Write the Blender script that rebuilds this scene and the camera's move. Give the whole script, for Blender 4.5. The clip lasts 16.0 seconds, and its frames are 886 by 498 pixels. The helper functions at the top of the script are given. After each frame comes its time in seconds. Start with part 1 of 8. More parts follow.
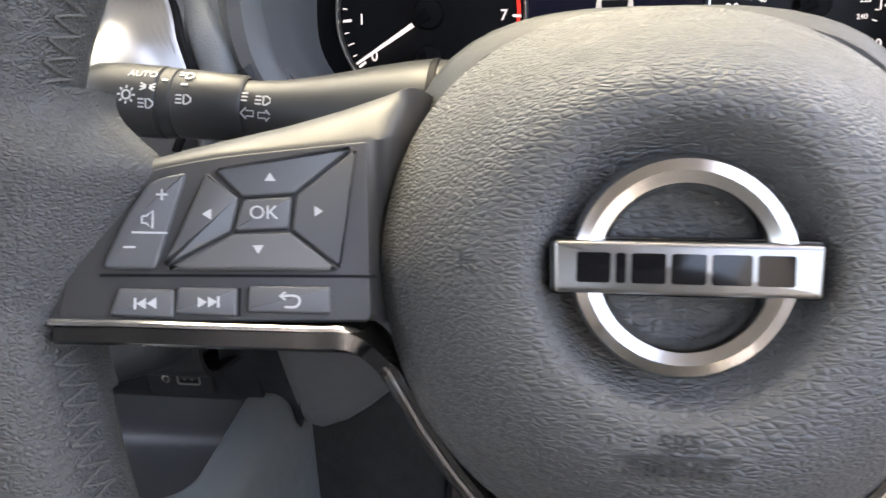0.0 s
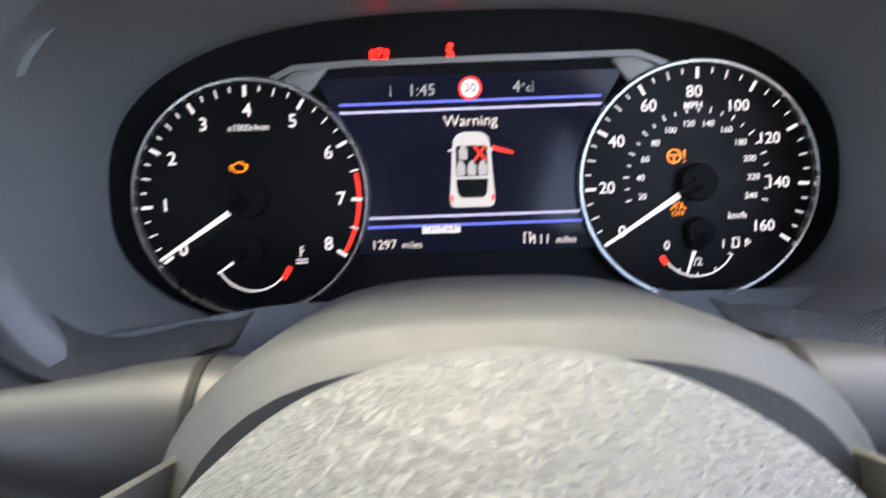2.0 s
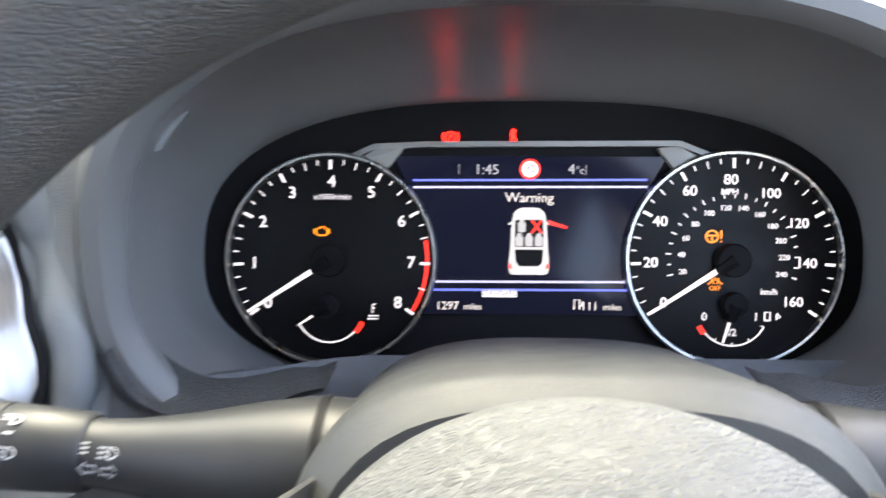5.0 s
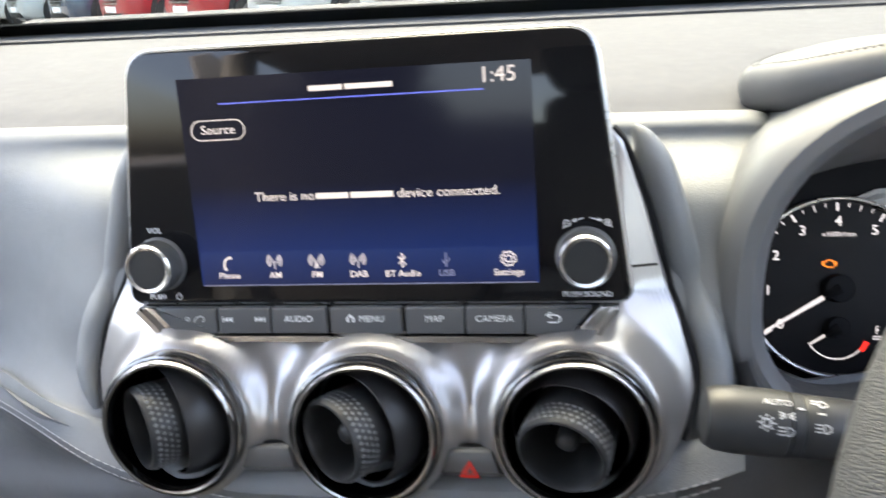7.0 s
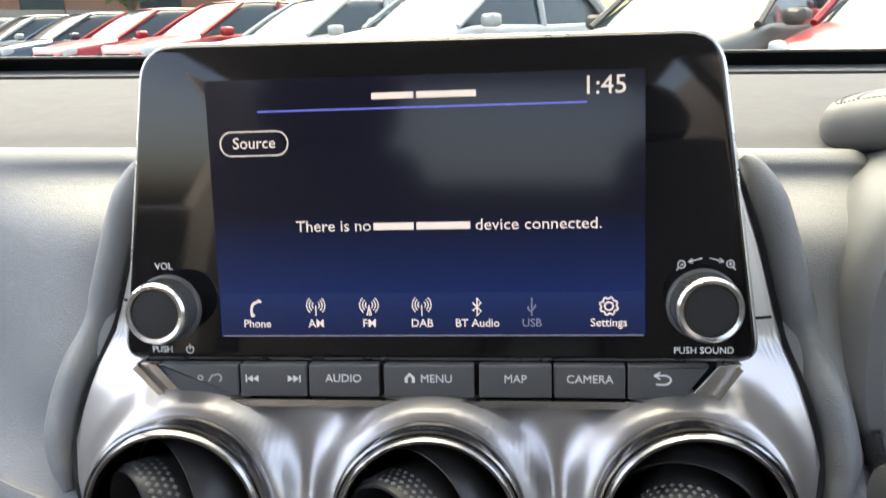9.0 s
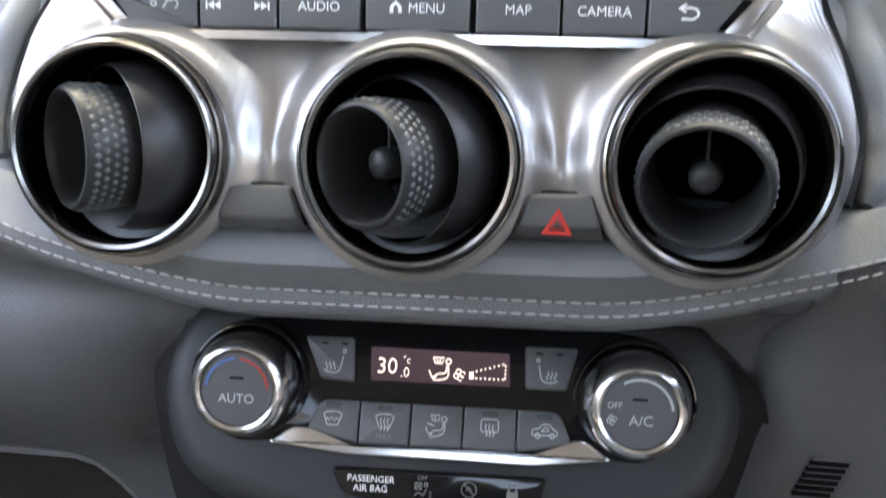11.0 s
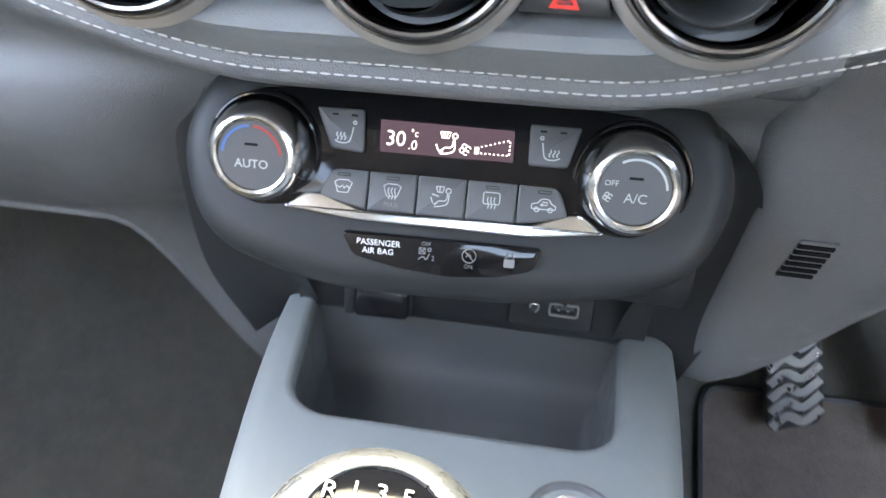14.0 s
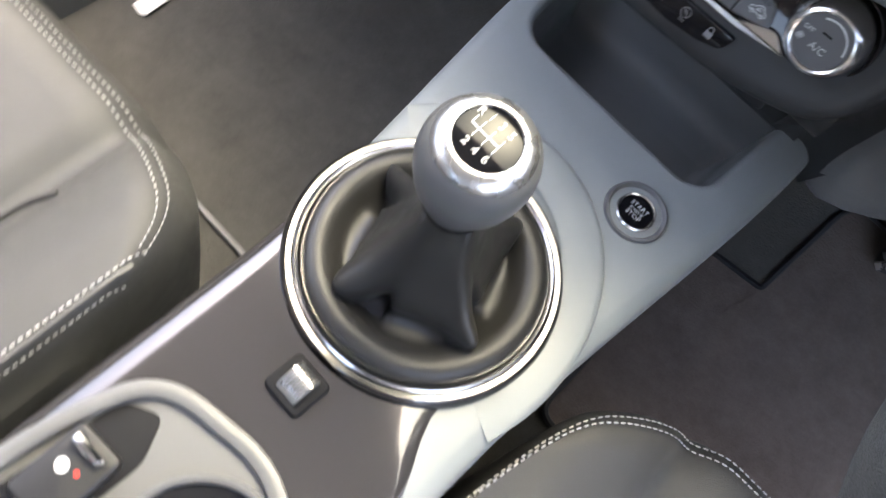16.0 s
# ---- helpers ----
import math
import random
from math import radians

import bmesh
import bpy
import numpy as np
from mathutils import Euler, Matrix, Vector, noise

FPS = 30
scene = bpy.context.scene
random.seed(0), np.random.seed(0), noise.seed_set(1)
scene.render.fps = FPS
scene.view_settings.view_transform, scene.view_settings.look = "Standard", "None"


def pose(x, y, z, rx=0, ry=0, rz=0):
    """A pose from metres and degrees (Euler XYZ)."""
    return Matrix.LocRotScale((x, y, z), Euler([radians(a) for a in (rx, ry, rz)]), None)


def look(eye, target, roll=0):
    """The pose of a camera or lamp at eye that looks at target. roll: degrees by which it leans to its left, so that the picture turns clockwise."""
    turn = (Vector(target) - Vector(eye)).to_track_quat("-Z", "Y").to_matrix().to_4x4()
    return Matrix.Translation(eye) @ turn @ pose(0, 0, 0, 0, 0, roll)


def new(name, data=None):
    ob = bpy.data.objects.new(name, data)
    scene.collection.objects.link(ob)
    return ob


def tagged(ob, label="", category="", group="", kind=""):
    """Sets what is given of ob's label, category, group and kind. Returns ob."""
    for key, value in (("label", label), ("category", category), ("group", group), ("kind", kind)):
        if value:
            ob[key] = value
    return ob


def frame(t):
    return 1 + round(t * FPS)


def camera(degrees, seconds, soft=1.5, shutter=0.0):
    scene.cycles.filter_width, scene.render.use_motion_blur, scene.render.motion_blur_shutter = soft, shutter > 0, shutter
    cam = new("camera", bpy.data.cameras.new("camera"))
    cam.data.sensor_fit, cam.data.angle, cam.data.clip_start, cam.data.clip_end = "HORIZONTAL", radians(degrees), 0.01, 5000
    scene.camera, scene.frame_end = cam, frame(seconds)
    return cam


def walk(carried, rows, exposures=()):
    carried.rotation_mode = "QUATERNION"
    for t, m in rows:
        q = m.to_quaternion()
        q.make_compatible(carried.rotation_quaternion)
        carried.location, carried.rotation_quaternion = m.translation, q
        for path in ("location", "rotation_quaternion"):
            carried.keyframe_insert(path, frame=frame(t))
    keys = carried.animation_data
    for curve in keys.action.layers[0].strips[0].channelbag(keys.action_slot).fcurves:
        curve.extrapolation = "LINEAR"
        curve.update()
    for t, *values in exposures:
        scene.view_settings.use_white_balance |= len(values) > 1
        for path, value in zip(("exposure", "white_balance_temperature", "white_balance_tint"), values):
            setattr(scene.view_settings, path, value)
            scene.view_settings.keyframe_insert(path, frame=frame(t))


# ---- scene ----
cam = camera(59.4, 16.0, soft=1.5, shutter=0.5)
PATH = [
    (0, (0.012, 0.007, 0.818), (-0.272, 1.693, -0.221), -3.8),
    (0.5, (-0.011, 0.015, 0.814), (-0.243, 1.718, -0.21), -3.7),
    (1, (-0.016, 0.039, 0.821), (-0.185, 1.759, -0.184), -3.3),
    (1.5, (0.004, 0.089, 0.834), (-0.103, 1.823, -0.157), -2.9),
    (2, (0.032, 0.116, 0.843), (0.007, 1.896, -0.068), -2.2),
    (2.5, (0.047, 0.135, 0.846), (0.085, 1.955, 0.019), -0.8),
    (3, (0.052, 0.137, 0.847), (0.09, 1.977, 0.062), -0.3),
    (3.2, (0.052, 0.138, 0.848), (0.095, 1.98, 0.071), -0.2),
    (5.3, (-0.01, 0.055, 0.867), (-0.12, 1.895, 0.091), -0.5),
    (5.5, (-0.032, 0.036, 0.869), (-0.172, 1.88, 0.106), -0.5),
    (6, (-0.096, -0.001, 0.879), (-0.373, 1.838, 0.142), -1.9),
    (6.5, (-0.161, -0.018, 0.901), (-0.465, 1.808, 0.145), -2.6),
    (7, (-0.216, -0.017, 0.901), (-0.554, 1.828, 0.209), -3.4),
    (7.5, (-0.262, 0.004, 0.889), (-0.567, 1.88, 0.267), -3.5),
    (8, (-0.285, 0.027, 0.882), (-0.524, 1.942, 0.358), -2.6),
    (8.2, (-0.288, 0.032, 0.886), (-0.504, 1.952, 0.368), -2.3),
    (10.3, (-0.287, 0.035, 0.783), (-0.427, 1.96, 0.259), 1.8),
    (10.5, (-0.287, 0.037, 0.766), (-0.427, 1.956, 0.223), 2.1),
    (11, (-0.285, 0.04, 0.736), (-0.435, 1.945, 0.147), 2.4),
    (11.5, (-0.286, 0.041, 0.707), (-0.426, 1.939, 0.092), 2.6),
    (12, (-0.283, 0.048, 0.687), (-0.42, 1.939, 0.051), 2.7),
    (12.5, (-0.285, 0.052, 0.676), (-0.42, 1.934, 0.013), 2.8),
    (13, (-0.284, 0.052, 0.677), (-0.423, 1.918, -0.029), 2.9),
    (13.5, (-0.284, 0.045, 0.687), (-0.43, 1.871, -0.117), 3.2),
    (14, (-0.275, 0.03, 0.736), (-0.444, 1.701, -0.349), 3.9),
    (14.5, (-0.269, 0.015, 0.821), (-0.496, 1.424, -0.58), 5.0),
    (15, (-0.263, -0.007, 0.852), (-0.528, 1.154, -0.756), 9.3),
    (15.3, (-0.258, -0.017, 0.856), (-0.526, 1.009, -0.839), 13.4),
    (15.5, (-0.254, -0.024, 0.868), (-0.516, 0.924, -0.873), 17.6),
    (16, (-0.233, -0.039, 0.87), (-0.509, 0.762, -0.942), 28.1),
]
EXPOSURES = [
    (0, 4.2, 7900, 15),
    (1, 4.2, 7900, 15),
    (2, 4.2, 7200, 14),
    (3, 4.6, 7100, 12),
    (5.5, 4.52, 7200, 12),
    (7, 4.1, 7500, 12),
    (8, 3.6, 7600, 12),
    (10.5, 4.32, 8000, 12),
    (11.5, 4.82, 7100, 10),
    (12.5, 5.3, 6800, 8),
    (13.5, 5.45, 6800, 8),
    (14.5, 5.5, 8000, 10),
    (15, 5.22, 7800, 11),
    (15.5, 4.98, 7550, 12.5),
    (16, 4.45, 7300, 14),
]
walk(cam, [(t, look(eye, target, roll)) for t, eye, target, roll in PATH], EXPOSURES)

# ---- light ----
world = bpy.data.worlds.new("sky")
scene.world = world
world.use_nodes = True
wn = world.node_tree.nodes
sky = wn.new("ShaderNodeTexSky")
sky.sky_type, sky.sun_disc = "NISHITA", False
sky.sun_elevation, sky.sun_rotation = radians(60), radians(-12)
sky.air_density, sky.dust_density, sky.ozone_density = 1.0, 6.0, 1.0
wn["Background"].inputs["Strength"].default_value = 0.15
world.node_tree.links.new(sky.outputs[0], wn["Background"].inputs[0])
sun = new("sun", bpy.data.lights.new("sun", "SUN"))
sun.data.energy, sun.data.angle, sun.data.color = 0.12, radians(60), (1.0, 0.97, 0.93)
sun.matrix_world = look((0, 0, 10), (0.10, -0.48, 9.1))


# ---- building helpers ----
def lean(x, y, z, a=0, yaw=0):
    """A panel's frame: x right, y up the panel, z out of it towards the driver; a: degrees by which its top leans forwards."""
    return pose(x, y, z, 90 - a, 0, yaw)


def thing(name, m, label, category, group="", kind=""):
    ob = new(name)
    ob.empty_display_size = 0.02
    ob.matrix_basis = m
    return tagged(ob, label, category, group, kind)


def finish(bm, name, material, sharp=38):
    bmesh.ops.recalc_face_normals(bm, faces=bm.faces[:])
    me = bpy.data.meshes.new(name)
    bm.to_mesh(me)
    bm.free()
    me.materials.append(material)
    me.shade_smooth()
    me.set_sharp_from_angle(angle=radians(sharp))
    return me


def part(name, bm, material, parent, label="", sharp=38):
    ob = new(name, finish(bm, name, material, sharp))
    ob.parent = parent
    if label:
        ob["label"] = label
    return ob


def solid(name, bm, material, label, category, m=None, group="", kind="", sharp=38):
    """A top-level thing of one mesh."""
    ob = new(name, finish(bm, name, material, sharp))
    if m is not None:
        ob.matrix_basis = m
    return tagged(ob, label, category, group, kind)


def bmnew():
    return bmesh.new()


def offset(pts, d):
    """A closed outline, moved inwards by d (counter-clockwise outlines)."""
    n, out = len(pts), []
    for i in range(n):
        a, b, c = Vector(pts[i - 1]), Vector(pts[i]), Vector(pts[(i + 1) % n])
        e, f = (b - a), (c - b)
        if e.length < 1e-9 or f.length < 1e-9:
            out.append(tuple(b))
            continue
        e.normalize(), f.normalize()
        ne, nf = Vector((-e.y, e.x)), Vector((-f.y, f.x))
        k = ne + nf
        k = k / max(0.35, k.dot(ne)) if k.length > 1e-6 else ne
        out.append((b.x + k.x * d, b.y + k.y * d))
    return out


def ccw(pts):
    area = sum(pts[i - 1][0] * p[1] - p[0] * pts[i - 1][1] for i, p in enumerate(pts))
    return list(pts) if area > 0 else list(reversed(pts))


def rrect(w, h, r, cx=0, cy=0, n=4):
    out = []
    for sx, sy, a0 in ((1, 1, 0), (-1, 1, 90), (-1, -1, 180), (1, -1, 270)):
        for i in range(n + 1):
            a = radians(a0 + 90 * i / n)
            out.append((cx + sx * (w / 2 - r) + r * math.cos(a), cy + sy * (h / 2 - r) + r * math.sin(a)))
    return out


def rounded(pts, r, n=4):
    """A polygon with its corners rounded; r: one radius, or one for each corner."""
    out, k = [], len(pts)
    for i in range(k):
        b = Vector(pts[i])
        a, c = Vector(pts[i - 1]) - b, Vector(pts[(i + 1) % k]) - b
        q = r[i] if isinstance(r, (list, tuple)) else r
        q = min(q, a.length * 0.48, c.length * 0.48)
        p0, p1 = b + a.normalized() * q, b + c.normalized() * q
        for j in range(n + 1):
            t = j / n
            out.append(tuple((1 - t) ** 2 * p0 + 2 * t * (1 - t) * b + t * t * p1))
    return out


def ellipse(rx, ry, cx=0, cy=0, n=48):
    return [(cx + rx * math.cos(2 * math.pi * i / n), cy + ry * math.sin(2 * math.pi * i / n)) for i in range(n)]


def rings(bm, loops, closed=True, caps=(True, True)):
    """Skins a list of loops of 3D points."""
    vs = [[bm.verts.new(p) for p in loop] for loop in loops]
    for a, b in zip(vs, vs[1:]):
        m = len(a)
        for i in range(m if closed else m - 1):
            j = (i + 1) % m
            try:
                bm.faces.new((a[i], a[j], b[j], b[i]))
            except ValueError:
                pass
    if closed and caps[0]:
        bm.faces.new(list(reversed(vs[0])))
    if closed and caps[1]:
        bm.faces.new(vs[-1])
    return vs


def slab(bm, pts, z0, z1, r=0.0, seg=3, m=None, warp=None):
    """An outline raised from z0 to z1, its upper edge rounded by r."""
    pts = ccw(pts)
    loops = [[(x, y, z0) for x, y in pts]]
    if r > 0:
        for i in range(seg + 1):
            a = math.pi / 2 * i / seg
            loops.append([(x, y, z1 - r + r * math.sin(a)) for x, y in offset(pts, r * (1 - math.cos(a)))])
    else:
        loops.append([(x, y, z1) for x, y in pts])
    if warp:
        loops = [[warp(*p) for p in loop] for loop in loops]
    if m is not None:
        loops = [[m @ Vector(p) for p in loop] for loop in loops]
    rings(bm, loops)
    return bm


def frame_slab(bm, outer, inner, z0, z1, r=0.0, seg=2, m=None):
    """A flat frame between two outlines with the same number of points."""
    outer, inner = ccw(outer), ccw(inner)
    loops = [[(x, y, z0) for x, y in outer]]
    for i in range(seg + 1):
        a = math.pi / 2 * i / seg
        loops.append([(x, y, z1 - r + r * math.sin(a)) for x, y in offset(outer, r * (1 - math.cos(a)))])
    for i in range(seg + 1):
        a = math.pi / 2 * i / seg
        loops.append([(x, y, z1 - r + r * math.cos(a)) for x, y in offset(inner, -r * (1 - math.sin(a)))])
    loops.append([(x, y, z0) for x, y in inner])
    if m is not None:
        loops = [[m @ Vector(p) for p in loop] for loop in loops]
    vs = rings(bm, loops, caps=(False, False))
    k = len(vs[0])
    for i in range(k):
        j = (i + 1) % k
        bm.faces.new((vs[0][j], vs[0][i], vs[-1][i], vs[-1][j]))
    return bm


def lathe(bm, prof, n=48, m=None, cap0=False, cap1=False, sx=1, sy=1):
    """A profile of (radius, height) turned round the z axis."""
    loops = []
    for r, z in prof:
        loop = [Vector((sx * r * math.cos(2 * math.pi * i / n), sy * r * math.sin(2 * math.pi * i / n), z)) for i in range(n)]
        loops.append([m @ p for p in loop] if m is not None else loop)
    rings(bm, loops, caps=(cap0, cap1))
    return bm


def torus(bm, big, small, n=64, k=12, m=None, z=0, flat=1.0):
    prof = [(big + small * math.cos(2 * math.pi * i / k), z + flat * small * math.sin(2 * math.pi * i / k)) for i in range(k + 1)]
    return lathe(bm, prof, n, m)


def tube(bm, path, rad, k=10, closed=False, up=(0, 0, 1), sec=None):
    """A bar along a path; rad: one radius or one for each point; sec: a section of (side, up) pairs in place of a circle."""
    path = [Vector(p) for p in path]
    loops, n = [], len(path)
    for i, p in enumerate(path):
        a = path[(i - 1) % n] if closed or i else path[0]
        b = path[(i + 1) % n] if closed or i < n - 1 else path[-1]
        d = (b - a).normalized()
        s = d.cross(Vector(up)).normalized()
        u = s.cross(d)
        r = rad[i] if isinstance(rad, (list, tuple)) else rad
        q = sec or [(math.cos(2 * math.pi * j / k), math.sin(2 * math.pi * j / k)) for j in range(k)]
        loops.append([p + s * (r * x) + u * (r * y) for x, y in q])
    if closed:
        loops.append(loops[0])
        rings(bm, loops, caps=(False, False))
        bmesh.ops.remove_doubles(bm, verts=bm.verts[:], dist=1e-6)
    else:
        rings(bm, loops)
    return bm


def box(bm, x0, x1, y0, y1, z0, z1, r=0.0, m=None):
    w, h = x1 - x0, y1 - y0
    return slab(bm, rrect(w, h, max(r, 1e-4), (x0 + x1) / 2, (y0 + y1) / 2, 3 if r > 0 else 1), z0, z1, min(r, (z1 - z0) * 0.45) if r else 0, 2, m)


def sheet(bm, rows, thick=0.0, m=None):
    """An open skin over rows of points; thick: a second skin behind it."""
    vs = [[bm.verts.new(m @ Vector(p) if m is not None else p) for p in row] for row in rows]
    for a, b in zip(vs, vs[1:]):
        for i in range(len(a) - 1):
            bm.faces.new((a[i], a[i + 1], b[i + 1], b[i]))
    if thick:
        bmesh.ops.recalc_face_normals(bm, faces=bm.faces[:])
        bmesh.ops.solidify(bm, geom=bm.faces[:], thickness=thick)
    return bm


def spline(pts, n=8, closed=False):
    """A smooth line through points of any dimension."""
    pts = [np.array(p, float) for p in pts]
    k, out = len(pts), []
    for i in range(k if closed else k - 1):
        p1, p2 = pts[i], pts[(i + 1) % k]
        p0 = pts[i - 1] if closed or i else 2 * p1 - p2
        p3 = pts[(i + 2) % k] if closed or i < k - 2 else 2 * p2 - p1
        for j in range(n):
            t = j / n
            out.append(tuple(0.5 * (2 * p1 + (p2 - p0) * t + (2 * p0 - 5 * p1 + 4 * p2 - p3) * t * t + (3 * p1 - p0 - 3 * p2 + p3) * t ** 3)))
    if not closed:
        out.append(tuple(pts[-1]))
    return out


def lettering(name, text, size, material, parent, x=0, y=0, z=0, turn=0, align="CENTER", squeeze=1.0, depth=0.0001, bold=0.0):
    """Raised letters in the built-in font, centred on (x, y) of the parent's frame."""
    cu = bpy.data.curves.new(name, "FONT")
    cu.body, cu.size, cu.align_x, cu.align_y = text, size, align, "CENTER"
    cu.extrude, cu.offset, cu.resolution_u = depth, bold * size, 3
    tmp = bpy.data.objects.new(name, cu)
    me = bpy.data.meshes.new_from_object(tmp)
    bpy.data.objects.remove(tmp)
    me.name = name
    me.materials.clear()
    me.materials.append(material)
    ob = new(name, me)
    ob.parent = parent
    ob.matrix_basis = pose(x, y, z, 0, 0, turn) @ Matrix.Diagonal((squeeze, 1, 1, 1))
    return ob


def stroke(bm, pts, w, z=0.0, h=0.0002, closed=False):
    """A flat line of width w through 2D points."""
    pts = [Vector(p) for p in pts]
    n = len(pts)
    L, R = [], []
    for i, p in enumerate(pts):
        a = pts[(i - 1) % n] if closed or i else pts[0]
        b = pts[(i + 1) % n] if closed or i < n - 1 else pts[-1]
        d = (b - a)
        d = d.normalized() if d.length > 1e-9 else Vector((1, 0))
        q = Vector((-d.y, d.x)) * w / 2
        L.append(p + q), R.append(p - q)
    if closed:
        L.append(L[0]), R.append(R[0])
    loops = [[(l.x, l.y, z), (l.x, l.y, z + h), (r.x, r.y, z + h), (r.x, r.y, z)] for l, r in zip(L, R)]
    rings(bm, loops)
    return bm


def arc(cx, cy, r, a0, a1, n=16):
    return [(cx + r * math.cos(radians(a0 + (a1 - a0) * i / n)), cy + r * math.sin(radians(a0 + (a1 - a0) * i / n))) for i in range(n + 1)]


def smooth(t):
    t = max(0.0, min(1.0, t))
    return t * t * (3 - 2 * t)


def mix(a, b, t):
    return a + (b - a) * t


# ---- materials ----
def surface(name, color, rough=0.5, metal=0.0, grain=0.0, grain_size=0.001, kind="noise", vary=0.08, spec=0.5, coat=0.0, stretch=(1, 1, 1), wear=0.0, sheen=0.0, even=0.05):
    """Paint, plastic, leather or metal: colour and gloss that vary at two scales, over a fine relief."""
    m = bpy.data.materials.new(name)
    m.use_nodes = True
    nt = m.node_tree
    b = nt.nodes["Principled BSDF"]
    b.inputs["Metallic"].default_value = metal
    b.inputs["Specular IOR Level"].default_value = spec
    b.inputs["Coat Weight"].default_value = coat
    b.inputs["Coat Roughness"].default_value = 0.04
    b.inputs["Sheen Weight"].default_value = sheen
    co = nt.nodes.new("ShaderNodeTexCoord")
    big = nt.nodes.new("ShaderNodeTexNoise")
    big.inputs["Scale"].default_value, big.inputs["Detail"].default_value = 18, 5
    if kind == "pile":
        big.inputs["Scale"].default_value, big.inputs["Detail"].default_value, big.inputs["Roughness"].default_value = 22, 12, 0.85
    nt.links.new(co.outputs["Object"], big.inputs["Vector"])
    ramp = nt.nodes.new("ShaderNodeMix")
    ramp.data_type = "RGBA"
    ramp.inputs["A"].default_value = (*[c * (1 - vary) for c in color], 1)
    ramp.inputs["B"].default_value = (*[min(1, c * (1 + vary)) for c in color], 1)
    nt.links.new(big.outputs["Fac"], ramp.inputs["Factor"])
    nt.links.new(ramp.outputs["Result"], b.inputs["Base Color"])
    fine = nt.nodes.new("ShaderNodeTexNoise")
    fine.inputs["Scale"].default_value, fine.inputs["Detail"].default_value = 90, 4
    nt.links.new(co.outputs["Object"], fine.inputs["Vector"])
    mr = nt.nodes.new("ShaderNodeMapRange")
    mr.inputs["From Min"].default_value, mr.inputs["From Max"].default_value = 0.3, 0.7
    mr.inputs["To Min"].default_value, mr.inputs["To Max"].default_value = max(0.02, rough - even - wear), min(1, rough + even + wear)
    nt.links.new(fine.outputs["Fac"], mr.inputs["Value"])
    nt.links.new(mr.outputs["Result"], b.inputs["Roughness"])
    if grain:
        mp = nt.nodes.new("ShaderNodeMapping")
        mp.inputs["Scale"].default_value = stretch
        nt.links.new(co.outputs["Object"], mp.inputs["Vector"])
        bump = nt.nodes.new("ShaderNodeBump")
        bump.inputs["Strength"].default_value, bump.inputs["Distance"].default_value = grain, grain_size * 0.35
        if kind == "leather":
            v = nt.nodes.new("ShaderNodeTexVoronoi")
            v.feature = "DISTANCE_TO_EDGE"
            v.inputs["Scale"].default_value = 1 / grain_size
            w = nt.nodes.new("ShaderNodeTexNoise")
            w.inputs["Scale"].default_value, w.inputs["Detail"].default_value = 0.5 / grain_size, 3
            add = nt.nodes.new("ShaderNodeVectorMath")
            add.operation = "MULTIPLY_ADD"
            add.inputs[1].default_value = (grain_size * 1.1,) * 3
            nt.links.new(mp.outputs[0], w.inputs["Vector"])
            nt.links.new(w.outputs["Color"], add.inputs[0])
            nt.links.new(mp.outputs[0], add.inputs[2])
            nt.links.new(add.outputs[0], v.inputs["Vector"])
            crease = nt.nodes.new("ShaderNodeMapRange")
            crease.interpolation_type = "SMOOTHSTEP"
            crease.inputs["From Max"].default_value = 0.35
            nt.links.new(v.outputs["Distance"], crease.inputs["Value"])
            swell = nt.nodes.new("ShaderNodeMath")
            swell.operation = "MULTIPLY_ADD"
            swell.inputs[1].default_value = 0.5
            nt.links.new(w.outputs["Fac"], swell.inputs[0])
            nt.links.new(crease.outputs[0], swell.inputs[2])
            nt.links.new(swell.outputs[0], bump.inputs["Height"])
        else:
            v = nt.nodes.new("ShaderNodeTexNoise")
            v.inputs["Scale"].default_value, v.inputs["Detail"].default_value = 1 / grain_size, 3
            nt.links.new(mp.outputs[0], v.inputs["Vector"])
            nt.links.new(v.outputs["Fac"], bump.inputs["Height"])
        nt.links.new(bump.outputs["Normal"], b.inputs["Normal"])
    return m


LIT = 0.095      # how bright displays and lamps are beside daylight


def glow(name, color, power=1.0):
    m = bpy.data.materials.new(name)
    m.use_nodes = True
    b = m.node_tree.nodes["Principled BSDF"]
    b.inputs["Base Color"].default_value = (*[c * 0.3 for c in color], 1)
    b.inputs["Emission Color"].default_value = (*color, 1)
    b.inputs["Emission Strength"].default_value = power * LIT
    b.inputs["Roughness"].default_value = 0.4
    return m


M_WHEEL = surface("wheel leather", (0.082, 0.084, 0.083), 0.48, spec=0.48, grain=0.75, grain_size=0.0016, kind="leather", stretch=(0.5, 1.15, 1))
M_RIM = surface("rim leather", (0.054, 0.055, 0.054), 0.5, spec=0.45, grain=0.65, grain_size=0.0014, kind="leather", stretch=(0.6, 1.2, 1))
M_PAD = surface("dash leather", (0.160, 0.170, 0.178), 0.5, grain=0.35, grain_size=0.0010, kind="leather", stretch=(0.5, 1.4, 1.4))
M_TOP = surface("dash top plastic", (0.084, 0.085, 0.094), 0.8, spec=0.2, grain=0.25, grain_size=0.0007)
M_BROW = surface("brow leather", (0.085, 0.086, 0.09), 0.55, grain=0.2, grain_size=0.0007, kind="leather")
M_LIP = surface("dark dash leather", (0.045, 0.048, 0.051), 0.5, grain=0.4, grain_size=0.0011, kind="leather")
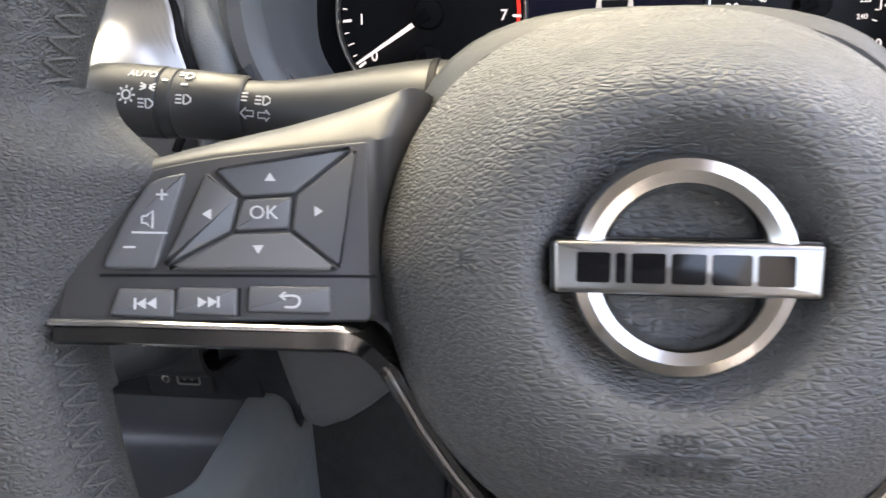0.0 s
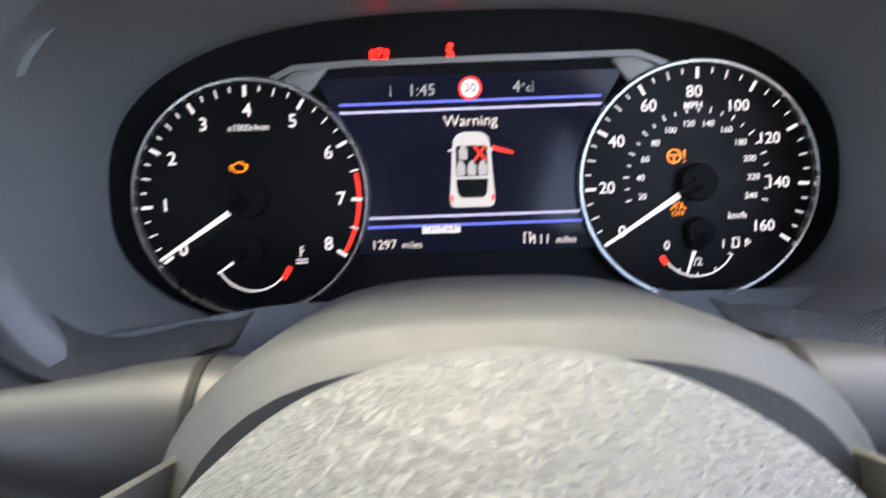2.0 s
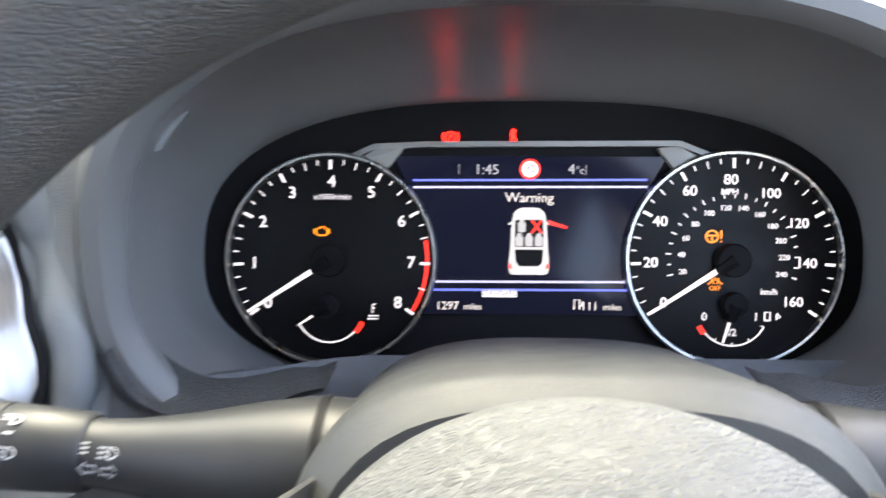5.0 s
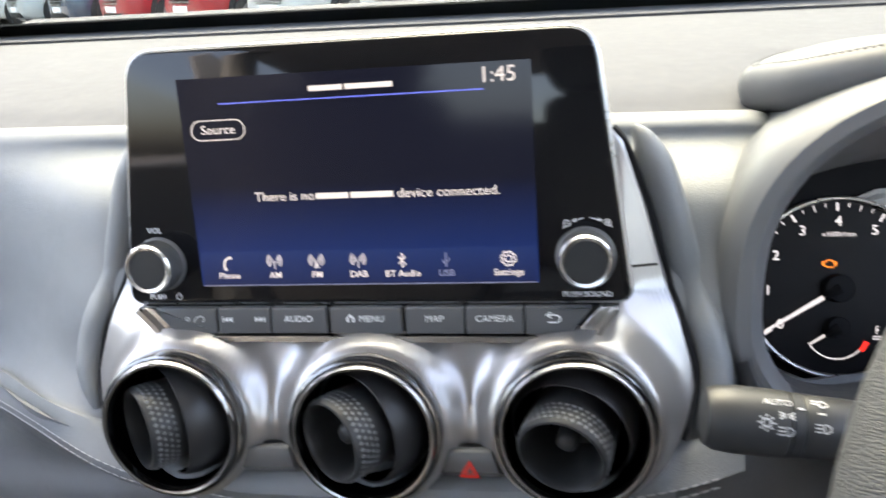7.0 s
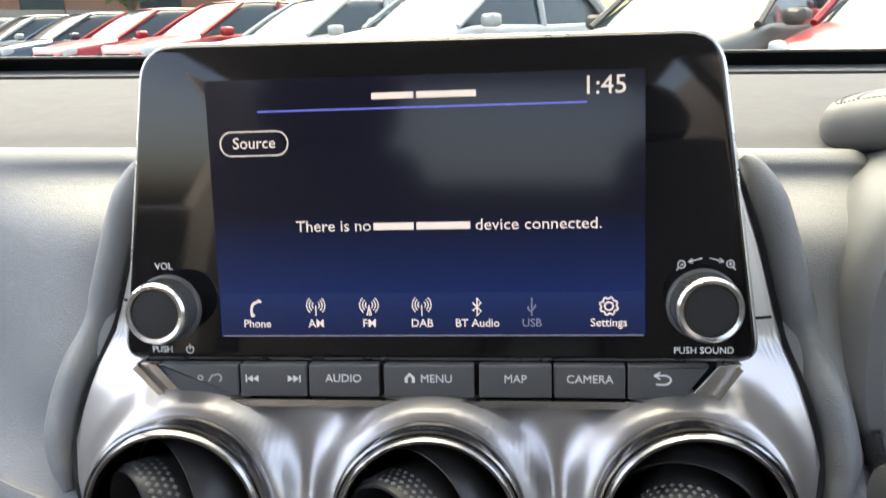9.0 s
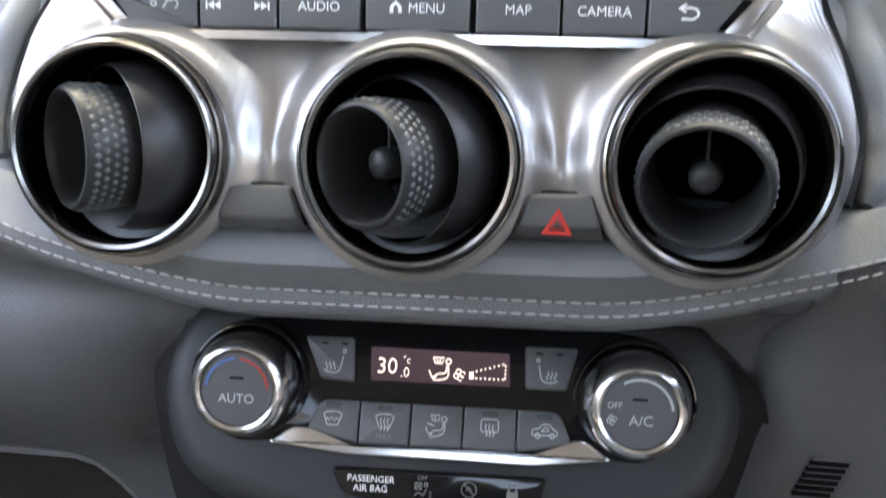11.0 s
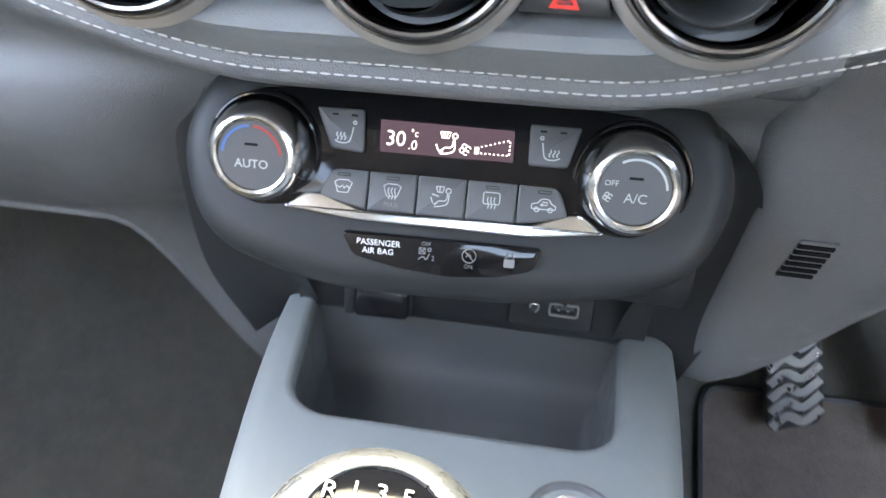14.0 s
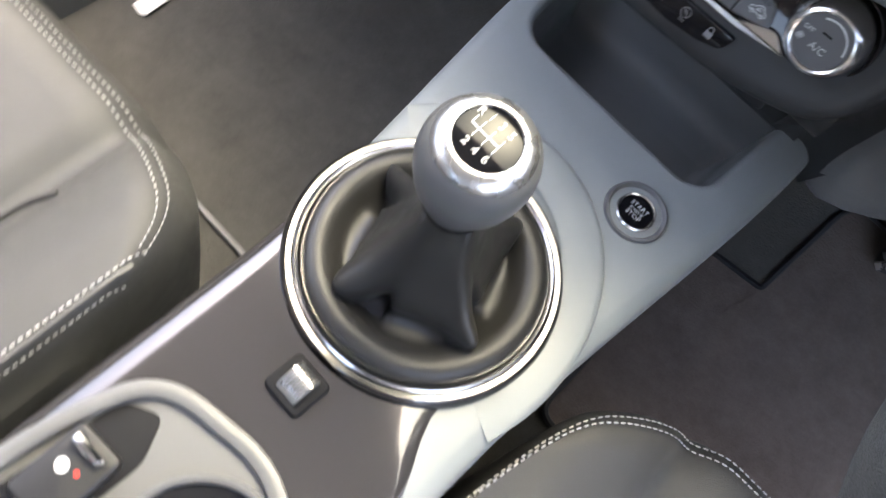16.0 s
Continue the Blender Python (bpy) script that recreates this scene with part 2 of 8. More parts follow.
M_SOFT = surface("soft black plastic", (0.023, 0.0245, 0.026), 0.48, spec=0.3, grain=0.25, grain_size=0.0007)
M_LOWER = surface("lower dash plastic", (0.132, 0.138, 0.144), 0.42, grain=0.45, grain_size=0.0012, kind="leather")
M_HOOD = surface("hood plastic", (0.165, 0.167, 0.171), 0.32, grain=0.06, grain_size=0.0008, even=0.006, vary=0.03)
M_CONSOLE = surface("console plastic", (0.18, 0.196, 0.199), 0.42, grain=0.2, grain_size=0.0006)
M_GREY = surface("grey switch plastic", (0.075, 0.077, 0.08), 0.45, grain=0.1, grain_size=0.0004)
M_BLACK = surface("matt black", (0.008, 0.008, 0.009), 0.6, spec=0.12, grain=0.1)
M_PIANO = surface("gloss black", (0.006, 0.006, 0.007), 0.06, vary=0.02, spec=0.35, even=0.01)
M_GUN = surface("gunmetal trim", (0.31, 0.30, 0.295), 0.33, metal=0.75, vary=0.03, even=0.006, coat=0.5)
M_GUNUP = surface("silver upper trim", (0.34, 0.335, 0.33), 0.32, metal=0.7, vary=0.04, even=0.03)
M_CHROME = surface("satin chrome", (0.62, 0.61, 0.60), 0.2, metal=1.0, vary=0.04, even=0.03)
M_RINGCHROME = surface("vent ring chrome", (0.27, 0.266, 0.262), 0.2, metal=1.0, vary=0.04, even=0.02)
M_TRIMDARK = surface("black chrome", (0.11, 0.11, 0.112), 0.2, metal=1.0, vary=0.04, even=0.03)
M_TRIM = surface("console trim lacquer", (0.040, 0.038, 0.040), 0.1, metal=0.3, vary=0.05, even=0.02, coat=0.6)
M_BADGE = surface("brushed badge metal", (0.3, 0.295, 0.29), 0.34, metal=1.0, vary=0.06)
M_COLUMN = surface("column plastic", (0.038, 0.040, 0.041), 0.55, spec=0.35, grain=0.5, grain_size=0.0009)
M_STRIP = surface("pale strip paint", (0.34, 0.335, 0.31), 0.4, metal=0.25)
M_SPOKE = surface("spoke plastic", (0.042, 0.0415, 0.041), 0.45, spec=0.35, grain=0.12, grain_size=0.0004)
M_SILVER = surface("silver paint", (0.4, 0.4, 0.4), 0.3, metal=0.8)
M_GRAPHITE = surface("graphite gloss trim", (0.014, 0.0135, 0.015), 0.1, spec=0.5, even=0.02)
M_RIMGREY = surface("hood rim plastic", (0.115, 0.118, 0.121), 0.42, grain=0.2, grain_size=0.0006)
M_LEDGE = surface("ledge plastic", (0.042, 0.043, 0.045), 0.42, spec=0.4, grain=0.7, grain_size=0.0014, kind="leather")
M_VENT = surface("vent black", (0.017, 0.017, 0.018), 0.4, spec=0.35, grain=0.1)
# Near-zero colour and no gloss: the shade deep in the vents, painted.
M_VENT_SHADE = surface("vent depth shade black", (0.0008, 0.0008, 0.001), 0.95, spec=0.0, even=0.0)
M_STALK = surface("stalk plastic", (0.026, 0.027, 0.028), 0.42, spec=0.3, grain=0.1, grain_size=0.0004)
M_MIDGREY = surface("mid grey plastic", (0.085, 0.085, 0.085), 0.45, grain=0.2, grain_size=0.0006)
M_WHITE = surface("white print", (0.75, 0.75, 0.75), 0.5)
M_GREYPRINT = surface("grey print", (0.4, 0.4, 0.4), 0.5)
M_FAINT = surface("faint grey print", (0.16, 0.16, 0.16), 0.5)
M_THREAD = surface("grey thread", (0.42, 0.42, 0.41), 0.8)
M_DTHREAD = surface("dark thread", (0.03, 0.03, 0.03), 0.8)
M_RIMTHREAD = surface("grey rim thread", (0.085, 0.084, 0.08), 0.7)
M_CARPET = surface("carpet", (0.062, 0.060, 0.052), 0.95, grain=1.0, grain_size=0.002, vary=0.8, kind="pile")
M_MAT = surface("floor mat pile", (0.116, 0.094, 0.080), 0.95, grain=1.0, grain_size=0.0022, vary=0.85, kind="pile")
M_SEAT = surface("seat leather", (0.05, 0.05, 0.048), 0.52, spec=0.35, grain=0.35, grain_size=0.0011, kind="leather")
M_SEAT2 = surface("seat bolster leather", (0.055, 0.055, 0.053), 0.42, grain=0.35, grain_size=0.0011, kind="leather")
M_BOOT = surface("boot leather", (0.019, 0.0185, 0.0175), 0.4, spec=0.36, grain=0.18, grain_size=0.0009, kind="leather")
M_RED = surface("red print", (0.6, 0.03, 0.02), 0.4)
M_ROOF = surface("headliner", (0.42, 0.42, 0.405), 0.9, grain=0.3)
M_FACE = surface("dial face", (0.005, 0.005, 0.006), 0.4, spec=0.15)
M_GEARPLATE = surface("black gear plate", (0.005, 0.005, 0.006), 0.07, spec=0.16, even=0.01)
M_DIALRING = surface("dial ring metal", (0.36, 0.355, 0.345), 0.3, metal=1.0, vary=0.05)
M_KNOB = surface("knob grey", (0.082, 0.083, 0.084), 0.36, spec=0.45, grain=0.06, grain_size=0.0005)
M_SATIN = surface("satin silver", (0.42, 0.42, 0.42), 0.28, metal=0.9, vary=0.04)
M_TRAY = surface("tray plastic", (0.085, 0.088, 0.089), 0.35, grain=0.08, grain_size=0.0008)
M_PAPER = surface("paper", (0.75, 0.74, 0.7), 0.8)
G_WHITE = glow("lit white", (0.9, 0.88, 0.95), 0.7)
G_RED = glow("lit red", (1.0, 0.03, 0.02), 1.0)
G_LAMP = glow("warning lamp red", (1.0, 0.008, 0.006), 9.0)
G_AMBER = glow("lit amber", (1.0, 0.27, 0.01), 1.0)
G_BLUE = glow("lit blue", (0.12, 0.16, 0.75), 0.9)
G_LINE = glow("lit lilac", (0.55, 0.55, 0.85), 0.7)
G_CLOCK = glow("dim clock white", (0.45, 0.45, 0.5), 0.6)
G_TEXT = glow("screen white", (0.85, 0.78, 0.76), 0.65)
G_DIM = glow("screen grey", (0.2, 0.22, 0.35), 0.6)


def tinted(name, color, gloss):
    """Thin tinted car glass: light passes straight through, a little is mirrored."""
    m = bpy.data.materials.new(name)
    m.use_nodes = True
    nt = m.node_tree
    nt.nodes.remove(nt.nodes["Principled BSDF"])
    clear, shine, both = nt.nodes.new("ShaderNodeBsdfTransparent"), nt.nodes.new("ShaderNodeBsdfGlossy"), nt.nodes.new("ShaderNodeMixShader")
    clear.inputs["Color"].default_value = (*color, 1)
    shine.inputs["Roughness"].default_value = 0.02
    both.inputs[0].default_value = gloss
    nt.links.new(clear.outputs[0], both.inputs[1])
    nt.links.new(shine.outputs[0], both.inputs[2])
    nt.links.new(both.outputs[0], nt.nodes["Material Output"].inputs["Surface"])
    return m


M_SCREENGLASS = tinted("tinted windscreen glass", (0.62, 0.66, 0.64), 0.03)

# ---- the cabin's structure ----
CX = -0.315      # the car's middle
FLOOR = 0.17     # carpet
DX = 0.042       # the middle of the wheel and the instruments


def side(x):
    return abs(x - CX)


def dash_profile(x):
    """The dash's section at x: from the windscreen over the top edge and down the padded face to the seam."""
    d = side(x)
    e = smooth((d - 0.11) / 0.2)
    far = smooth((d - 0.35) / 0.45)
    hollow = 1 - smooth((d - 0.138) / 0.010)
    seam_z = 0.6335 + 0.0244 * max(-0.12, min(0.15, x + 0.33)) + 0.030 * smooth((d - 0.06) / 0.16) + 0.02 * far
    seam_y = mix(0.3075, 0.372, smooth((d - 0.14) / 0.18)) + 0.02 * far
    b = 1 - smooth((d - 0.165) / 0.10)
    c = 1 - smooth((d - 0.10) / 0.05)
    mid, low = mix(mix(mix(0.352, 0.385, e), 0.344, b), 0.310, c), mix(mix(mix(0.322, 0.378, e), 0.330, b), 0.298, c)
    return [
        (0.449, 0.800), (0.446, 0.808), (0.439, 0.8138), (0.431, 0.8140), (0.4235, 0.8095), (0.418, 0.801),
        (mix(0.406, 0.380, b), 0.785), (mix(0.396, 0.365, b), 0.755), (mix(0.388, 0.350, b), 0.72), (mix(mid, 0.374, hollow), 0.69), (mix(low, 0.352, hollow), mix(0.660 + 0.5 * (seam_z - 0.637), 0.675, hollow)), (mix(mix(low, seam_y, 0.4), 0.2985, c), seam_z + mix(0.0155, 0.0195, c)), (seam_y, seam_z),
    ], (seam_y, seam_z)


def dash_rows(x0, x1):
    rows = []
    fine = list(np.linspace(CX - 0.26, CX - 0.135, 40)) + list(np.linspace(CX + 0.135, x1, 20))
    for x in list(np.linspace(x0, CX - 0.27, 30)) + fine[:40] + list(np.linspace(CX - 0.125, CX + 0.125, 16)) + fine[40:]:
        prof, _ = dash_profile(x)
        rows.append([(x, y, z) for y, z in spline(prof, 4)])
    return rows


bm = bmnew()
sheet(bm, dash_rows(-1.06, -0.135), 0.008)
dash = thing("dashboard", pose(0, 0, 0), "grey padded leather dashboard with double stitched seam", "dashboard", kind="structure")
part("padded_face", bm, M_PAD, dash, "pale grey leather pad over the dash")

bm = bmnew()
edge = [(y, z) for y, z in spline(dash_profile(-0.135)[0], 4) if z > 0.772]
rows = []
for i in range(13):
    k = i / 12
    r = 0.008 * (1 - math.sqrt(1 - max(0, (k - 0.5) / 0.5) ** 2))
    rows.append([(-0.135 + 0.026 * k, y + r + 0.6 * max(0, mix(0.76, 0.799, k) - z), max(z - r, mix(0.76, 0.797, k))) for y, z in edge])
sheet(bm, rows, 0.006)
part("pad_corner", bm, M_PAD, dash)

# The matt top of the dash behind the pad, cut back where the instruments stand.
bm = bmnew()
rows = []
for x in np.linspace(-1.06, 0.48, 150):
    k = smooth((x + 0.125) / 0.05) * smooth((0.212 - x) / 0.05)
    rows.append([(x, y, z) for y, z in spline([(1.02, 0.826), (0.985, 0.8265), (0.978, 0.8245), (0.971, 0.827), (0.80, 0.830), (0.62, 0.829), (mix(0.5, 0.58, k), mix(0.8205, 0.827, k)), (mix(0.46, 0.55, k), mix(0.8125, 0.825, k)), (mix(0.44, 0.53, k), mix(0.807, 0.822, k)), (mix(0.432, 0.52, k), mix(0.803, 0.818, k))], 4)])
sheet(bm, rows, 0.006)
part("dash_top", bm, M_TOP, dash, "matt grey plastic top of the dash")

# The dark leather lip under the vents and the lower dash below the seam.
def lower_profile(x):
    _, (sy, sz) = dash_profile(x)
    d = side(x)
    e = smooth((d - 0.10) / 0.10)
    bottom = 0.33 + 0.115 * smooth((d - 0.11) / 0.13) if x < CX else 0.43 + 0.03 * smooth((d - 0.15) / 0.2)
    return [
        (sy, sz), (sy - 0.0005, sz - 0.006), (sy + 0.004, sz - 0.0115), (sy + mix(0.02, 0.008, e), sz - 0.018), (mix(0.358, 0.366, e), mix(0.608, 0.61, e)), (mix(0.375, 0.360, e), 0.585), (mix(0.40, 0.366, e), 0.555),
        (mix(0.43, 0.395, e), mix(0.50, 0.515, e)), (mix(0.46, 0.435, e), max(bottom + 0.03, 0.47)), (mix(0.465, 0.462, e), bottom + 0.008), (0.478, bottom), (0.62, bottom + 0.03), (0.9, bottom + 0.05),
    ]


rows = []
for i in range(61):
    x = -1.06 + (-0.168 + 1.06) * i / 60
    rows.append([(x, y, z) for y, z in spline(lower_profile(x), 4)])
bm = bmnew()
sheet(bm, rows, -0.008)
part("lower_panel", bm, M_LOWER, dash, "dark grey lower dash panel")

# Knee panel below the wheel, on the driver's side.
rows = []
flank = [(-0.1760, 0.085), (-0.1700, 0.055), (-0.1655, 0.028), (-0.1620, 0.011), (-0.1570, 0.003)]
for x, fold in flank + [(-0.150 + 0.650 * i / 40, 0.0) for i in range(41)]:
    t = smooth((x + 0.157) / 0.12)
    rows.append([(x, y + fold, z) for y, z in spline([
        (mix(0.348, 0.41, t), mix(0.690, 0.665, t)), (mix(0.340, 0.40, t), mix(0.655, 0.655, t)), (mix(0.352, 0.385, t), 0.62), (mix(0.366, 0.375, t), 0.57), (mix(0.380, 0.385, t), 0.52), (mix(0.398, 0.405, t), mix(0.445, 0.515, t)), (mix(0.412, 0.42, t), mix(0.428, 0.502, t)), (0.47, mix(0.424, 0.497, t)), (0.7, 0.52)], 5)])
bm = bmnew()
sheet(bm, rows, 0.008)
part("knee_panel", bm, M_LOWER, dash, "grey plastic knee panel under the steering column")

# Seam: two rows of stitches that follow the edge of the pad.
def stitches(bm, line, length, gap, r):
    """Short threads along a line of points."""
    line = [Vector(p) for p in line]
    dist = [0.0]
    for a, b in zip(line, line[1:]):
        dist.append(dist[-1] + (b - a).length)
    def at(s):
        for i in range(len(dist) - 1):
            if s <= dist[i + 1]:
                return line[i].lerp(line[i + 1], (s - dist[i]) / max(1e-9, dist[i + 1] - dist[i]))
        return line[-1]
    s = 0.0
    while s + length < dist[-1]:
        a, c = at(s), at(s + length)
        d = (c - a).normalized()
        q = d.cross(Vector((0, -0.6, 0.8)))
        q = q.normalized() if q.length > 1e-6 else Vector((1, 0, 0))
        u = q.cross(d)
        loops = []
        for t, k in ((0, 0.35), (0.2, 0.95), (0.8, 0.95), (1, 0.35)):
            p = a.lerp(c, t)
            loops.append([p + q * (r * k * math.cos(j * 2.0944)) + u * (r * k * math.sin(j * 2.0944)) for j in range(3)])
        rings(bm, loops)
        s += length + gap


seam_a, seam_b = [], []
for i in range(121):
    x = -1.0 + (-0.145 + 1.0) * i / 120
    _, (sy, sz) = dash_profile(x)
    seam_a.append((x, sy - 0.0011, sz + 0.0012))
    seam_b.append((x, sy - 0.0010, sz - 0.0040))
for row in (seam_a, seam_b):
    bm = bmnew()
    stitches(bm, row, 0.0042, 0.0011, 0.00044)
    ob = part("stitching", bm, M_THREAD, dash, "pale grey double stitching")
    ob["kind"] = "stuff"

# Floor, tunnel sides, firewall and shell.
def footwell(y):
    """How far the carpet rises towards the bulkhead."""
    return 0.95 * (math.hypot(max(0, y - 0.43), 0.12) - 0.12) if y > 0.43 else 0.0


bm = bmnew()
rows = []
for y in [-1.6, -0.6, 0.0, 0.3] + [0.40 + 0.04 * i for i in range(16)] + [1.04]:
    z = FLOOR + footwell(y)
    rows.append([(x, y, z + 0.006 * math.sin(x * 9 + y * 5)) for x in np.linspace(-1.06, 0.47, 24)])
sheet(bm, rows, 0.02)
floor = solid("floor", bm, M_CARPET, "worn dark grey-brown carpet of the footwells", "floor", kind="structure")
bm = bmnew()
tube(bm, [(x, 0.119, FLOOR + 0.007) for x in np.linspace(-0.78, -0.42, 12)], 0.003, 6)
part("carpet_seam", bm, M_RIMGREY, floor, "pale bound seam across the carpet")

bm = bmnew()
sheet(bm, [[(x, 1.03, z) for x in (-1.1, 0.5)] for z in (0.1, 0.84)], 0.02)
solid("wall_firewall", bm, M_BLACK, "dark bulkhead behind the dashboard", "wall", kind="structure")

# Passenger door with its window opening, and sill.
def door_wall(name, x, out, label, belt=0.80):
    b = bmnew()
    box(b, min(x, x + out), max(x, x + out), -0.7, 1.0, 0.12, belt, 0.02)
    return solid(name, b, M_LOWER, label, "door", kind="structure")


kick = bmnew()
box(kick, 0.47, 0.53, 0.72, 1.03, 0.12, 0.80, 0.02)
solid("wall_kick", kick, M_LOWER, "dark grey kick panel beside the pedals", "wall", kind="structure")
kick = bmnew()
box(kick, 0.44, 0.53, -0.7, 0.72, 0.10, 0.23, 0.02)
solid("trim_sill_driver", kick, M_SOFT, "black plastic sill of the driver's door", "sill", kind="structure")
leaf = door_wall("door_2", 0.0, 0.06, "grey driver's door left ajar", 0.82)
leaf.matrix_basis = pose(0.53, 0.75, 0, 0, 0, 16) @ pose(0, -1.0, 0)
door_wall("door_1", -1.07, -0.06, "closed dark grey passenger door panel")
# Unseen solid side walls, added to cut the light from behind.
for name, x in (("wall_left", -1.09), ("wall_right", 0.45)):
    bm = bmnew()
    box(bm, x, x + 0.02, -1.7, -0.62, 0.1, 1.36, 0.004)
    solid(name, bm, M_ROOF, "unseen pale side wall that blocks light from behind", "wall", kind="structure")
bm = bmnew()
def sill_x(y):
    return -0.774 - 0.05 * max(0, 0.30 - y) - 0.95 * max(0, math.hypot(max(0, y - 0.46), 0.03) - 0.03)


sill_ys = list(np.linspace(-0.8, 0.42, 9)) + list(np.linspace(0.44, 0.80, 15))
sheet(bm, [[(sill_x(y) + 0.004, y, FLOOR + footwell(y) - 0.01), (sill_x(y), y, FLOOR + footwell(y) + 0.004), (sill_x(y) - 0.010, y, FLOOR + footwell(y) * 0.6 + 0.055), (sill_x(y) - 0.022, y, FLOOR + footwell(y) * 0.4 + 0.088), (sill_x(y) - 0.032, y, FLOOR + footwell(y) * 0.3 + 0.095), (sill_x(y) - 0.12, y, FLOOR + footwell(y) * 0.3 + 0.098), (-1.07, y, 0.285 + footwell(y) * 0.3)] for y in sill_ys], 0.008)
sill = solid("trim_sill", bm, M_MIDGREY, "dark grey plastic door sill beside the passenger carpet", "sill", kind="structure")
bm = bmnew()
tube(bm, [(sill_x(y) + 0.002, y, FLOOR + footwell(y) + 0.006) for y in sill_ys], 0.004, 6)
part("sill_edge", bm, M_RIMGREY, sill, "thin worn grey edge")

# Roof, pillars and the rear of the cabin, all behind or above the camera.
bm = bmnew()
rows = [[(x, y, 1.38 - 0.03 * ((x - CX) / 0.6) ** 2 - 0.05 * max(0, y) ** 2) for x in np.linspace(-0.93, 0.30, 10)] for y in np.linspace(-1.7, 0.32, 10)]
sheet(bm, rows, 0.03)
solid("ceiling", bm, M_ROOF, "pale fabric headliner", "ceiling", kind="structure")
for name, x, xt in (("pillar_1", -1.06, -0.9), ("pillar_2", 0.43, 0.27)):
    bm = bmnew()
    tube(bm, [(x, 1.0, 0.80), (mix(x, xt, 0.5), 0.66, 1.11), (xt, 0.30, 1.36)], [0.045, 0.04, 0.04], 8, up=(1, 0, 0))
    solid(name, bm, M_ROOF, "pale plastic windscreen pillar", "pillar", kind="structure")
    bm = bmnew()
    tube(bm, [(x, -0.55, 0.15), (x, -0.6, 0.8), (xt, -0.65, 1.36)], [0.06, 0.06, 0.05], 8, up=(0, 1, 0))
    solid(name.replace("pillar", "post"), bm, M_ROOF, "pale plastic door pillar", "pillar", kind="structure")
bm = bmnew()
box(bm, -1.1, 0.5, -1.75, -1.7, 0.1, 1.06, 0.01)
solid("wall_rear", bm, M_LOWER, "dark rear wall of the cabin", "wall", kind="structure")

# Windscreen, with its black printed edge along the dash.
ws = thing("window_1", pose(0, 0, 0), "clear windscreen with a black printed edge", "windscreen", kind="structure")
bm = bmnew()
rows = [[(mix(x, CX + (x - CX) * 0.8, t), mix(1.06, 0.33, t), mix(0.80, 1.365, t) + 0.03 * math.sin(math.pi * t)) for x in np.linspace(-1.05, 0.42, 9)] for t in np.linspace(0, 1, 9)]
sheet(bm, rows, 0.004)
part("pane", bm, M_SCREENGLASS, ws)
bm = bmnew()
rows = [[(x, mix(1.05, 1.0, t), mix(0.812, 0.853, t)) for x in np.linspace(-1.05, 0.42, 9)] for t in (0, 1)]
sheet(bm, rows, 0.003)
part("printed_edge", bm, M_BLACK, ws, "black printed band at the glass's foot")

# ---- outside: ground, parked cars, trees ----
GROUND = -0.02
M_ASPHALT = surface("asphalt", (0.16, 0.155, 0.15), 0.9, grain=0.6, grain_size=0.02, vary=0.2)
bm = bmnew()
rows = [[(x, y, GROUND) for x in (-300, -60, -20, 20, 60, 300)] for y in (-300, -30, 0, 10, 30, 100, 400)]
sheet(bm, rows)
solid("ground", bm, M_ASPHALT, "pale worn asphalt of the car park", "ground", kind="structure")

M_TYRE = surface("tyre", (0.02, 0.02, 0.02), 0.8)
M_ALLOY = surface("alloy", (0.4, 0.4, 0.4), 0.3, metal=0.8)
M_CARGLASS = surface("car window glass", (0.03, 0.045, 0.055), 0.06, spec=0.6, even=0.01)
M_LAMP = surface("headlamp", (0.6, 0.62, 0.65), 0.1, coat=0.6)


